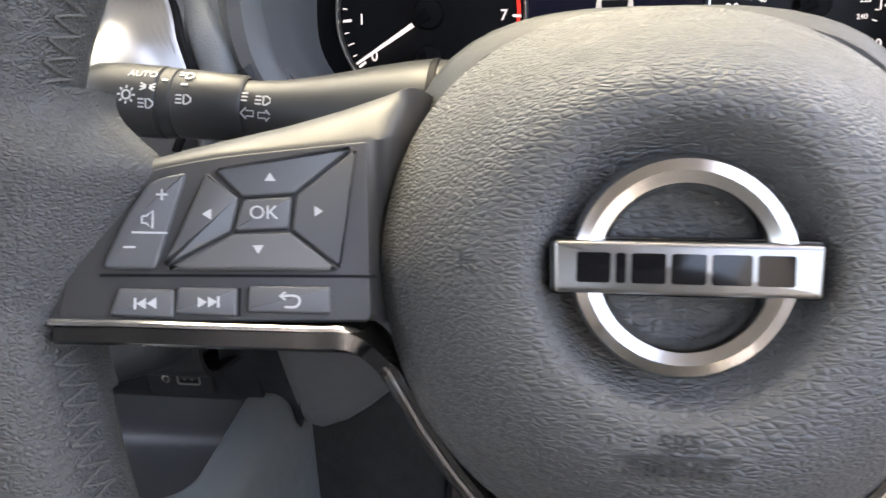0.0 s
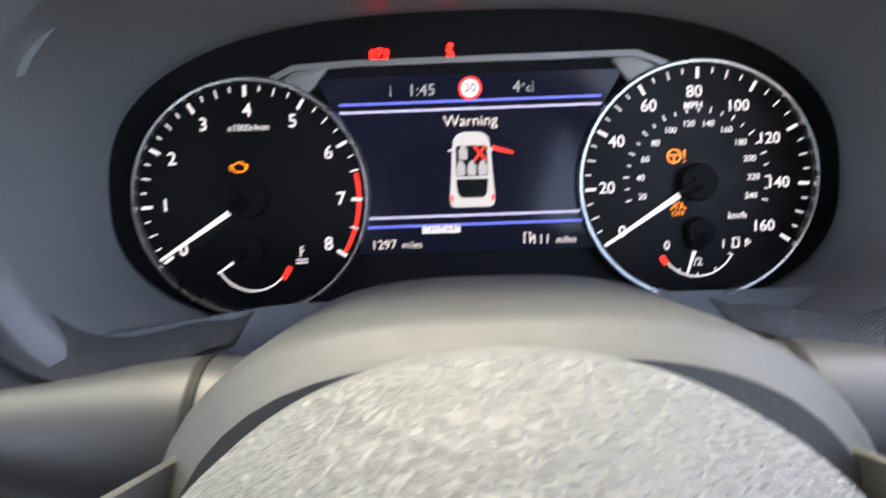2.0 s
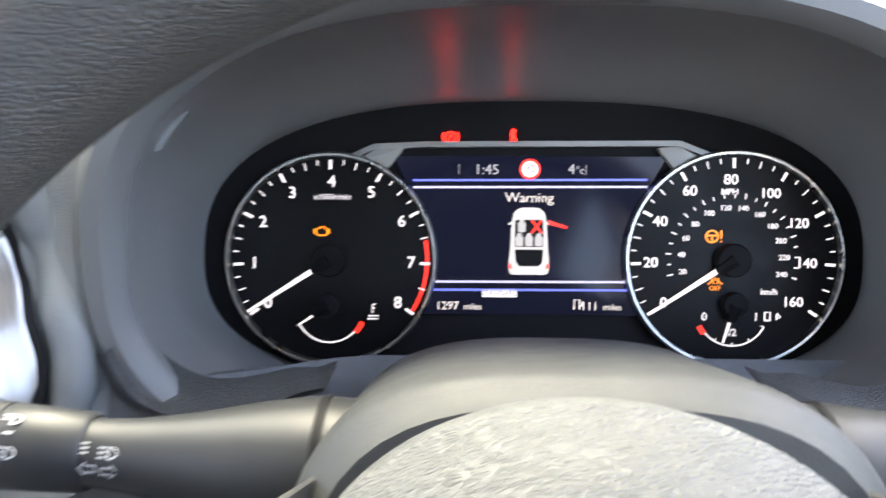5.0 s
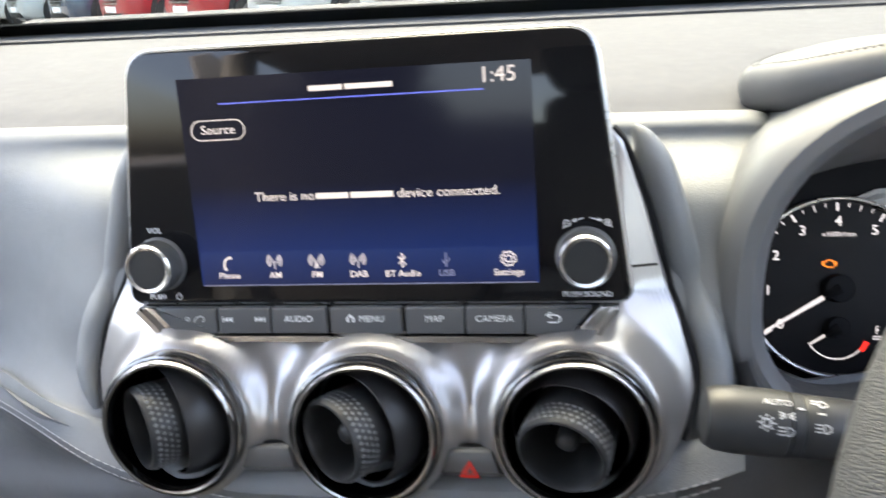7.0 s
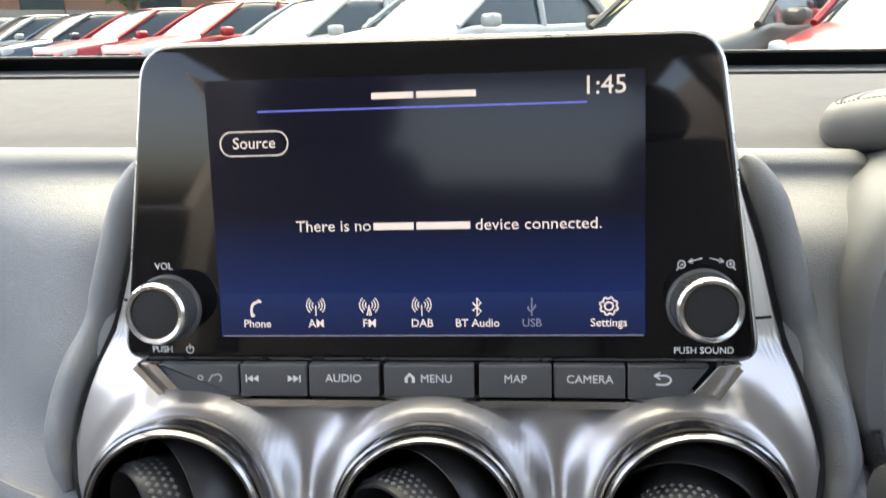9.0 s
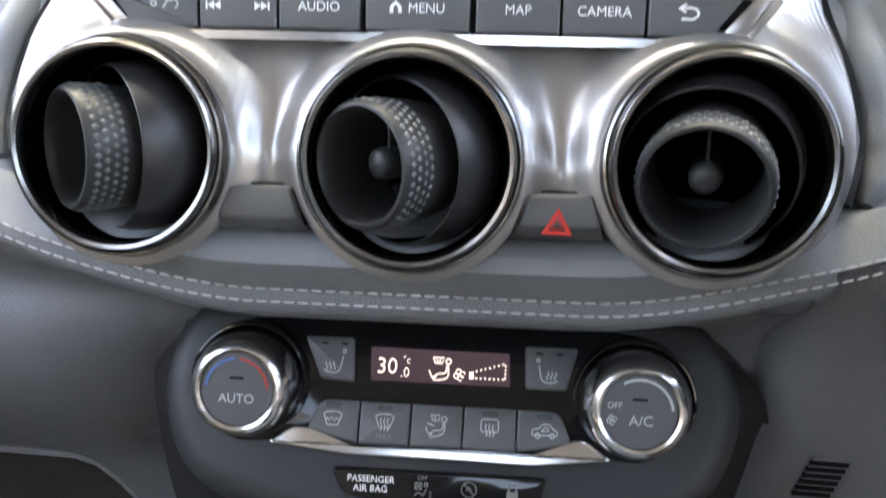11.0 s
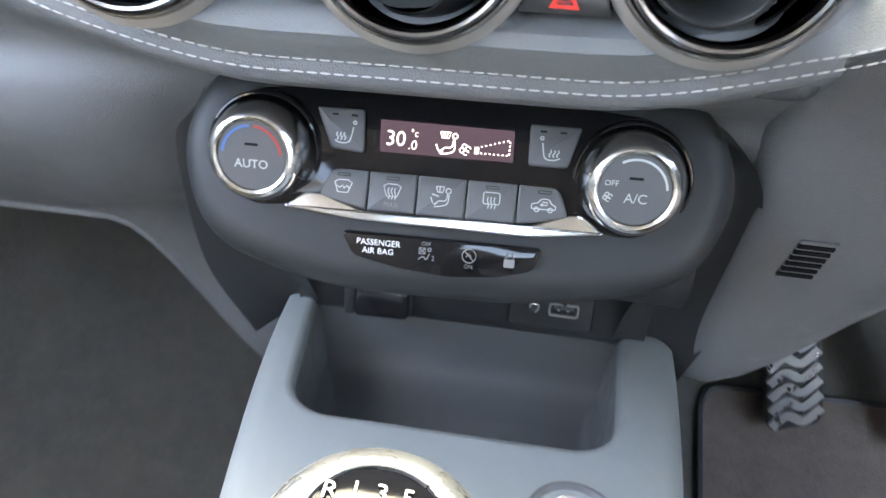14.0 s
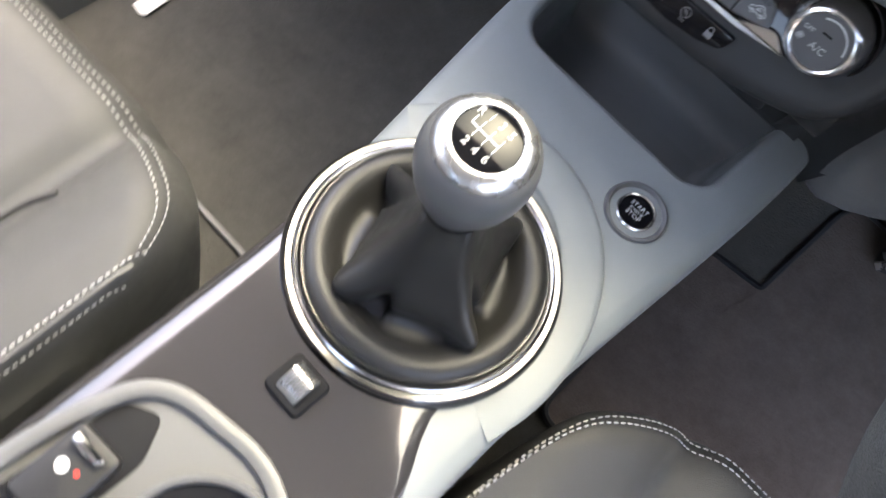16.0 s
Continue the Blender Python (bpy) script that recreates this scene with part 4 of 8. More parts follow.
# The touch screen tablet.
TAB = lean(-0.3210, 0.3369, 0.8028, 8.5, -0.6) @ pose(0, 0, 0, 0, 0, 1.58) @ Matrix.Scale(0.967, 4)
tab = thing("touch_screen", TAB, "black glass touch screen with two knobs, lit dark blue", "display")
shape = rounded([(-0.1368, -0.0640), (0.1362, -0.0648), (0.1193, 0.0700), (-0.1203, 0.0724)], [0.010, 0.010, 0.016, 0.016], 6)
bm = bmnew()
slab(bm, shape, -0.016, -0.0012, 0.002)
part("silver_edge", bm, M_SILVER, tab, "thin silver edge")
bm = bmnew()
slab(bm, offset(ccw(shape), 0.0016), -0.004, 0.0, 0.0012)
part("glass", bm, M_PIANO, tab, "gloss black glass")
bm = bmnew()
slab(bm, rounded([(-0.1, -0.05), (0.1, -0.05), (0.09, 0.055), (-0.09, 0.055)], 0.02), -0.07, -0.015, 0.012)
part("housing", bm, M_SOFT, tab)
bm = bmnew()
slab(bm, [(-0.0905, -0.0530), (0.0892, -0.0530), (0.0888, 0.0550), (-0.0922, 0.0558)], 0.0, 0.00035)
lcd = part("lit_screen", bm, M_LCD, tab, "dark blue lit screen")
bm = bmnew()
slab(bm, [(-0.0895, -0.0525), (0.0885, -0.0525), (0.0885, -0.0345), (-0.0895, -0.0345)], 0.0003, 0.0006)
part("menu_bar", bm, M_LCDBAR, lcd)
bm = bmnew()
stroke(bm, [(-0.0895, -0.0527), (0.0885, -0.0527)], 0.0005, 0.0006)
part("screen_line", bm, G_DIM, lcd)
bm = bmnew()
stroke(bm, [(-0.07, 0.0425), (0.066, 0.0425)], 0.0006, 0.0006)
part("header_line", bm, G_BLUE, lcd, "blue line")


def bars(name, parent, material, x0, x1, y, h, z, words):
    """Unread writing: bars of the words' lengths."""
    total = sum(words) + 0.35 * (len(words) - 1)
    k, x = (x1 - x0) / total, x0
    b = bmnew()
    for w in words:
        slab(b, [(x, y - h / 2), (x + w * k, y - h / 2), (x + w * k, y + h / 2), (x, y + h / 2)], z, z + 0.0002)
        x += (w + 0.35) * k
    return part(name, b, material, parent)


Z = 0.0006
bars("heading_mark", lcd, G_TEXT, -0.0215, 0.0215, 0.0475, 0.0026, Z, [5, 7])
lettering("clock_digits", "1:45", 0.0105, G_TEXT, lcd, 0.0728, 0.0488, Z)
bm = bmnew()
ro = rrect(0.0295, 0.0105, 0.005, -0.0720, 0.0294, 6)
frame_slab(bm, ro, offset(ccw(ro), 0.0005), Z, Z + 0.0003)
part("button_outline", bm, G_TEXT, lcd)
lettering("source_text", "Source", 0.0066, G_TEXT, lcd, -0.0720, 0.0294, Z)
lettering("message_text", "There is no", 0.0066, G_TEXT, lcd, -0.0557, -0.0060, Z, align="LEFT", squeeze=1.05)
bars("message_mark", lcd, G_TEXT, -0.0224, 0.0181, -0.0062, 0.0030, Z, [5, 6.6])
lettering("message_text", "device connected.", 0.0066, G_TEXT, lcd, 0.0200, -0.0062, Z, align="LEFT", squeeze=1.08)
for x, word, g in ((-0.0745, "Phone", G_TEXT), (-0.0485, "AM", G_TEXT), (-0.0255, "FM", G_TEXT), (-0.003, "DAB", G_TEXT), (0.0203, "BT Audio", G_TEXT), (0.043, "USB", G_DIM), (0.0745, "Settings", G_TEXT)):
    lettering("menu_text", word, 0.0048, g, lcd, x, -0.0475, Z, bold=0.008)
def icon(parent, material, lines, w, z, name="icon"):
    b = bmnew()
    for line in lines:
        stroke(b, line, w, z)
    return part(name, b, material, parent)


def aerial(x, y, s=1.0):
    out = [[(x, y - 0.0035 * s), (x, y + 0.001 * s)]]
    for r in (0.0016, 0.0028, 0.004):
        out += [arc(x, y + 0.001 * s, r * s, -50, 50, 6), arc(x, y + 0.001 * s, r * s, 130, 230, 6)]
    return out


IY = -0.0405
icon(lcd, G_TEXT, [spline([(-0.0735, IY + 0.003), (-0.076, IY + 0.0015), (-0.0768, IY - 0.001), (-0.0765, IY - 0.0035)], 4), [(-0.0737, IY + 0.0035), (-0.0725, IY + 0.0023)], [(-0.077, IY - 0.0037), (-0.0755, IY - 0.003)]], 0.0011, Z)
for x in (-0.0485, -0.0255, -0.003):
    icon(lcd, G_TEXT, aerial(x, IY), 0.00045, Z)
icon(lcd, G_TEXT, [[(-0.0265, IY - 0.0035), (-0.0255, IY + 0.001), (-0.0245, IY - 0.0035)]], 0.0006, Z)
icon(lcd, G_TEXT, [[(0.0185, IY + 0.0018), (0.022, IY - 0.0018), (0.0203, IY - 0.0038), (0.0203, IY + 0.0038), (0.022, IY + 0.0018), (0.0185, IY - 0.0018)]], 0.0006, Z)
icon(lcd, G_DIM, [[(0.043, IY - 0.0038), (0.043, IY + 0.0038)], [(0.043, IY - 0.0015), (0.0445, IY), (0.0445, IY + 0.001)], [(0.043, IY - 0.0025), (0.0415, IY - 0.001), (0.0415, IY + 0.0002)]], 0.0006, Z)
gear = [(0.0745 + (0.0038 if (i // 2) % 2 else 0.0031) * math.cos(2 * math.pi * i / 32), IY + (0.0038 if (i // 2) % 2 else 0.0031) * math.sin(2 * math.pi * i / 32)) for i in range(32)]
icon(lcd, G_TEXT, [gear + gear[:1], arc(0.0745, IY, 0.0017, 0, 360, 16)], 0.0007, Z)

for s, name in ((-1, "left"), (1, "right")):
    k = bmnew()
    m = pose(-0.1138 if s < 0 else 0.1121, -0.0400 if s > 0 else -0.0404, 0) @ Matrix.Diagonal((0.93, 0.93, 1, 1))
    lathe(k, [(0.0158, 0.0), (0.0158, 0.0012), (0.0145, 0.002), (0.0142, 0.0125), (0.0136, 0.0138)], 48, m)
    kn = part("knob", k, M_GREY, tab, "round black knob with a bright ring")
    k = bmnew()
    for i in range(60):
        a = 2 * math.pi * i / 60
        box(k, 0.0140, 0.0147, -0.0002, 0.0002, 0.0025, 0.0118, 0, m @ pose(0, 0, 0, 0, 0, math.degrees(a)))
    part("knurling", k, M_SOFT, kn)["kind"] = "stuff"
    k = bmnew()
    lathe(k, [(0.0139, 0.0122), (0.0140, 0.0136), (0.0130, 0.0149), (0.0114, 0.0146), (0.0108, 0.0132)], 48, m)
    part("bright_ring", k, M_CHROME, kn, "bright ring")
    k = bmnew()
    lathe(k, [(0.0112, 0.0128), (0.0108, 0.0139), (0.0004, 0.0141)], 40, m, False, True)
    part("cap", k, M_SOFT, kn)
lettering("vol_print", "VOL", 0.0042, M_WHITE, tab, -0.1152, -0.0222, 0.0001)
lettering("push_print", "PUSH", 0.0039, M_WHITE, tab, -0.1180, -0.0588, 0.0001, align="CENTER")
icon(tab, M_WHITE, [arc(-0.1055, -0.0588, 0.0016, 120, 420, 12), [(-0.1055, -0.0586), (-0.1055, -0.0564)]], 0.0004, 0.0001)
lettering("sound_print", "PUSH SOUND", 0.0039, M_WHITE, tab, 0.1128, -0.0594, 0.0001)
zoom = []
for cx, d in ((0.1035, 1), (0.1228, -1)):
    zoom += [arc(cx, -0.0236, 0.0015, 0, 360, 12), [(cx - d * 0.0010, -0.0248), (cx - d * 0.0020, -0.0260)], [(cx - 0.0007, -0.0236), (cx + 0.0007, -0.0236)], [(cx + d * 0.0026, -0.0226), (cx + d * 0.0082, -0.0212)], [(cx + d * 0.0042, -0.0212), (cx + d * 0.0026, -0.0226), (cx + d * 0.0046, -0.0230)]]
icon(tab, M_WHITE, zoom + [[(0.1228, -0.0243), (0.1228, -0.0229)]], 0.00045, 0.0001)

# The row of push buttons below the tablet.
ROW = lean(-0.3223, 0.3265, 0.7372, 8) @ pose(0, -0.0022, 0, 0, 0, 1.25) @ Matrix.Scale(0.987, 4)
row = thing("button_row", ROW, "row of grey push buttons over a bright silver lip", "switches")
bm = bmnew()
slab(bm, rounded([(-0.124, 0.0062), (-0.109, -0.0095), (0.117, -0.0095), (0.128, 0.0062)], 0.003), -0.03, -0.001, 0.001)
part("backing", bm, M_BLACK, row)
bm = bmnew()
stroke(bm, [(-0.1225, 0.0055), (-0.1085, -0.0100), (0.1165, -0.0100), (0.1270, 0.0055)], 0.0030, -0.012, 0.0165)
for s, pts in ((-1, [(-0.1235, 0.0062), (-0.1085, -0.0105), (-0.102, -0.0085), (-0.1145, 0.0060)]), (1, [(0.1285, 0.0062), (0.1170, -0.0105), (0.107, -0.0085), (0.1195, 0.0062)])):
    slab(bm, pts, -0.012, 0.0018, 0.0005)
part("silver_lip", bm, M_CHROME, row, "bright silver lip")
EDGES = [-0.113, -0.0776, -0.0482, -0.0177, 0.0229, 0.0534, 0.0829, 0.1162]
for i, (word, a, c) in enumerate(zip(("", "", "AUDIO", "MENU", "MAP", "CAMERA", ""), EDGES, EDGES[1:])):
    g = 0.0005 if i != 3 else 0.0016
    lo_a, lo_c = (a + 0.0105 if i == 0 else a), (c - 0.0105 if i == 6 else c)
    bm = bmnew()
    slab(bm, rounded([(lo_a + g, -0.0075), (lo_c - g, -0.0075), (c - g, 0.0062), (a + g, 0.0062)], 0.0008, 2), -0.008, 0.0035, 0.0009)
    bt = part("button", bm, M_GREY, row)
    x = (a + c) / 2
    if word:
        lettering("print", word, 0.0048, M_WHITE, bt, x + (0.0032 if word == "MENU" else 0), 0.0004, 0.0036)
    if word == "MENU":
        icon(bt, M_WHITE, [[(x - 0.0093, -0.0012), (x - 0.0093, 0.0008), (x - 0.0078, 0.0024), (x - 0.0063, 0.0008), (x - 0.0063, -0.0012)]], 0.0013, 0.0035)
    if i == 0:
        icon(bt, M_GREYPRINT, [arc(x + 0.001, 0.0005, 0.001, 0, 360, 10), [(x + 0.0045, -0.001), (x + 0.0065, 0.002)], arc(x + 0.0085, 0.0005, 0.0016, -70, 150, 8)], 0.0007, 0.0035)
    if i == 1:
        b = bmnew()
        for cx, d in ((x - 0.0075, -1), (x + 0.0075, 1)):
            for k in (0, 0.0024):
                slab(b, [(cx + d * (k - 0.0012), 0.0018), (cx + d * (k - 0.0012), -0.0012), (cx + d * (k + 0.0012), 0.0003)], 0.0035, 0.0037)
            slab(b, [(cx + d * 0.0037, 0.0018), (cx + d * 0.0037, -0.0012), (cx + d * 0.0043, -0.0012), (cx + d * 0.0043, 0.0018)], 0.0035, 0.0037)
        part("print", b, M_WHITE, bt)
    if i == 6:
        icon(bt, M_WHITE, [spline([(x - 0.0055, 0.0022), (x - 0.001, 0.0022), (x + 0.0008, 0.0004), (x - 0.001, -0.0014), (x - 0.005, -0.0014)], 4), [(x - 0.0035, 0.0036), (x - 0.006, 0.0022), (x - 0.0035, 0.0008)]], 0.0007, 0.0035)

# ---- the heater controls ----
H = lean(-0.307, 0.331, 0.5815, 33) @ pose(0, 0, 0, 0, 0, 1.35)
pod = thing("heater_controls", H, "black heater control pod with two chrome-ringed knobs and lit display", "heater controls")
outline = rounded([(-0.124, 0.004), (-0.108, 0.0425), (0.110, 0.0445), (0.130, 0.004), (0.112, -0.040), (0.05, -0.0555), (-0.050, -0.0570), (-0.108, -0.040)], [0.03, 0.03, 0.03, 0.03, 0.035, 0.03, 0.03, 0.035], 6)
bm = bmnew()
slab(bm, outline, -0.05, 0.002, 0.013, 6)
part("surround", bm, M_SOFT, pod)
bm = bmnew()
slab(bm, rounded([(-0.1045, 0.002), (-0.092, 0.0285), (-0.06, 0.031), (0.06, 0.031), (0.092, 0.0285), (0.1045, 0.002), (0.088, -0.0235), (0.06, -0.0205), (-0.06, -0.0205), (-0.088, -0.0235)], 0.012, 4), -0.002, 0.003, 0.001)
part("gloss_plate", bm, M_PIANO, pod, "gloss black plate")
bm = bmnew()
slab(bm, rounded([(-0.0690, -0.0226), (-0.0593, -0.0156), (-0.0515, -0.0152), (-0.0355, -0.0207), (0.0377, -0.0214), (0.0556, -0.0146), (0.0605, -0.0148), (0.0708, -0.0222), (0.0380, -0.0262), (-0.0355, -0.0256)], 0.0022, 3), 0.001, 0.0060, 0.0012)
part("silver_lip", bm, M_CHROME, pod, "bright silver lip")
M_HVAC = display_material("heater display", (0.030, 0.020, 0.028), (0.044, 0.030, 0.042), -0.01, 0.03, 0.9)
bm = bmnew()
slab(bm, [(-0.0288, 0.0050), (0.0292, 0.0052), (0.0287, 0.0188), (-0.0295, 0.0190)], 0.0028, 0.0034)
hd = part("heater_display", bm, M_HVAC, pod, "lit pink-grey display")
for word, tx, ty, size in (("30", -0.0222, 0.0110, 0.0094), (".0", -0.0146, 0.0088, 0.0058), ("°c", -0.0142, 0.0140, 0.0044)):
    lettering("temperature", word, size, G_TEXT, hd, tx, ty, 0.0035, squeeze=0.95)
icon(hd, G_TEXT, [[(-0.0030, 0.0158), (0.0016, 0.0158), (0.0007, 0.0134), (-0.0021, 0.0134), (-0.0030, 0.0158)], [(-0.0015, 0.0152), (-0.0011, 0.0138)], [(0.0001, 0.0152), (-0.0003, 0.0138)], arc(0.0034, 0.0144, 0.0011, 0, 360, 10), spline([(0.0030, 0.0128), (0.0022, 0.0096), (-0.0008, 0.0090), (-0.0030, 0.0068)], 4), spline([(0.0034, 0.0126), (0.0034, 0.0082), (0.0010, 0.0068), (-0.0026, 0.0064)], 4), [(-0.0046, 0.0104), (-0.0034, 0.0078), (-0.0014, 0.0076)]], 0.0007, 0.0034)
fanx = 0.0082
icon(hd, G_TEXT, [arc(fanx + 0.0013 * math.cos(a), 0.0090 + 0.0013 * math.sin(a), 0.0011, 0, 300, 8) for a in (0.3, 1.87, 3.44, 5.0)], 0.0006, 0.0034)
dash_tri = [(0.0125, 0.0080), (0.0125, 0.0100), (0.0272, 0.0146), (0.0272, 0.0080)]
icon(hd, G_TEXT, [[(mix(a[0], c[0], k / n + 0.03), mix(a[1], c[1], k / n + 0.03)), (mix(a[0], c[0], (k + 0.7) / n), mix(a[1], c[1], (k + 0.7) / n))] for a, c, n in ((dash_tri[1], dash_tri[2], 8), (dash_tri[0], dash_tri[3], 8), (dash_tri[3], dash_tri[2], 4)) for k in range(n)], 0.0007, 0.0034)
icon(hd, G_TEXT, [[(0.0122, 0.0090), (0.0142, 0.0090)]], 0.003, 0.0034)


def seat_button(pts, s):
    b = bmnew()
    slab(b, rounded(pts, 0.0016, 3), 0.001, 0.0055, 0.001)
    bt = part("seat_heat_button", b, M_GREY, pod)
    cx, cy = sum(p[0] for p in pts) / 4, sum(p[1] for p in pts) / 4
    for x in (cx - 0.0042, cx + 0.0042):
        b = bmnew()
        slab(b, rrect(0.0028, 0.0009, 0.0002, x, 0.0193, 2), 0.0052, 0.0057)
        part("lamp_slot", b, M_BLACK, bt)
    icon(bt, M_GREYPRINT, [spline([(cx + s * 0.0042, cy + 0.0010), (cx + s * 0.0028, cy - 0.0052), (cx - s * 0.0010, cy - 0.0060), (cx - s * 0.0036, cy - 0.0050)], 4), arc(cx + s * 0.0046, cy + 0.0030, 0.0007, 0, 360, 8)]
         + [spline([(cx + s * k, cy - 0.0048), (cx + s * (k + 0.0005), cy - 0.0038), (cx + s * (k - 0.0004), cy - 0.0026), (cx + s * k, cy - 0.0016)], 3) for k in (-0.0026, -0.0010, 0.0006)], 0.0006, 0.0054)


seat_button([(-0.0578, 0.0220), (-0.0367, 0.0224), (-0.0352, 0.0037), (-0.0498, 0.0046)], 1)
seat_button([(0.0572, 0.0222), (0.0351, 0.0223), (0.0357, 0.0046), (0.0524, 0.0048)], -1)
XS = [-0.0535, -0.0318, -0.0106, 0.0108, 0.0325, 0.0550]
for i in range(5):
    a, c = XS[i] + 0.0003, XS[i + 1] - 0.0003
    top_a, top_c = (a + 0.005 if i == 0 else a), (c - 0.005 if i == 4 else c)
    bm = bmnew()
    slab(bm, rounded([(a, -0.0165 if i == 0 else -0.0208), (c, -0.0165 if i == 4 else -0.0208), (top_c, -0.004), (top_a, -0.004)], [0.003 if i == 0 else 0.0008, 0.003 if i == 4 else 0.0008, 0.004 if i == 4 else 0.0008, 0.004 if i == 0 else 0.0008], 3), 0.001, 0.006, 0.0009)
    bt = part("air_button", bm, M_GREY, pod)
    x, y, w = (a + c) / 2, -0.0120, 0.0006
    if i != 2:
        ro = rrect(0.0056, 0.0014, 0.0003, x, -0.0064, 2)
        bm = bmnew()
        frame_slab(bm, ro, offset(ccw(ro), 0.0003), 0.0058, 0.0062)
        part("lamp_slot", bm, M_BLACK, bt)
    fan = [(x - 0.0038, y + 0.0022), (x - 0.0020, y + 0.0032), (x + 0.0020, y + 0.0032), (x + 0.0038, y + 0.0022), (x + 0.0022, y - 0.0022), (x - 0.0022, y - 0.0022), (x - 0.0038, y + 0.0022)]
    rays = [spline([(x + k, y - 0.0034), (x + k + 0.0004, y - 0.0018), (x + k - 0.0003, y), (x + k, y + 0.0016)], 3) for k in (-0.0014, 0, 0.0014)]
    if i == 0:
        lines = [fan, [(x - 0.0026, y + 0.0006), (x - 0.0014, y - 0.0004), (x - 0.0004, y + 0.0008), (x + 0.0006, y - 0.0004), (x + 0.0016, y + 0.0008), (x + 0.0026, y - 0.0002)]]
    elif i == 1:
        lines = [fan] + rays
        lettering("print", "MAX", 0.0030, M_FAINT, bt, x, y - 0.0058, 0.006)
    elif i == 2:
        lines = [[(x - 0.0024, y + 0.0040), (x + 0.0012, y + 0.0040), (x + 0.0006, y + 0.0016), (x - 0.0016, y + 0.0016), (x - 0.0024, y + 0.0040)], [(x - 0.0008, y + 0.0036), (x - 0.0007, y + 0.0018)], arc(x + 0.0030, y + 0.0024, 0.0011, 0, 360, 10), spline([(x + 0.0028, y + 0.0010), (x + 0.0020, y - 0.0018), (x - 0.0010, y - 0.0022), (x - 0.0028, y - 0.0042)], 4), spline([(x + 0.0034, y + 0.0008), (x + 0.0030, y - 0.0028), (x + 0.0006, y - 0.0042), (x - 0.0026, y - 0.0048)], 4), [(x - 0.0044, y - 0.0008), (x - 0.0034, y - 0.0032), (x - 0.0014, y - 0.0034)], [(x - 0.0040, y + 0.0006), (x - 0.0010, y - 0.0002)]]
    elif i == 3:
        lines = [rrect(0.0070, 0.0050, 0.0008, x, y + 0.0010, 2) + [rrect(0.0070, 0.0050, 0.0008, x, y + 0.0010, 2)[0]]] + rays
    else:
        lines = [spline([(x - 0.0050, y - 0.0016), (x - 0.0048, y + 0.0004), (x - 0.0024, y + 0.0010), (x - 0.0010, y + 0.0026), (x + 0.0020, y + 0.0026), (x + 0.0034, y + 0.0008), (x + 0.0050, y), (x + 0.0050, y - 0.0016)], 3) + [(x - 0.0050, y - 0.0016)], arc(x - 0.0028, y - 0.0018, 0.0010, 0, 360, 8), arc(x + 0.0030, y - 0.0018, 0.0010, 0, 360, 8), [(x - 0.0012, y + 0.0002), (x + 0.0016, y + 0.0002), (x + 0.0016, y + 0.0014), (x - 0.0006, y + 0.0014)], [(x - 0.0004, y + 0.0008), (x - 0.0014, y + 0.0002), (x - 0.0004, y - 0.0004)]]
    icon(bt, M_GREYPRINT, lines, w * 0.8, 0.0059)

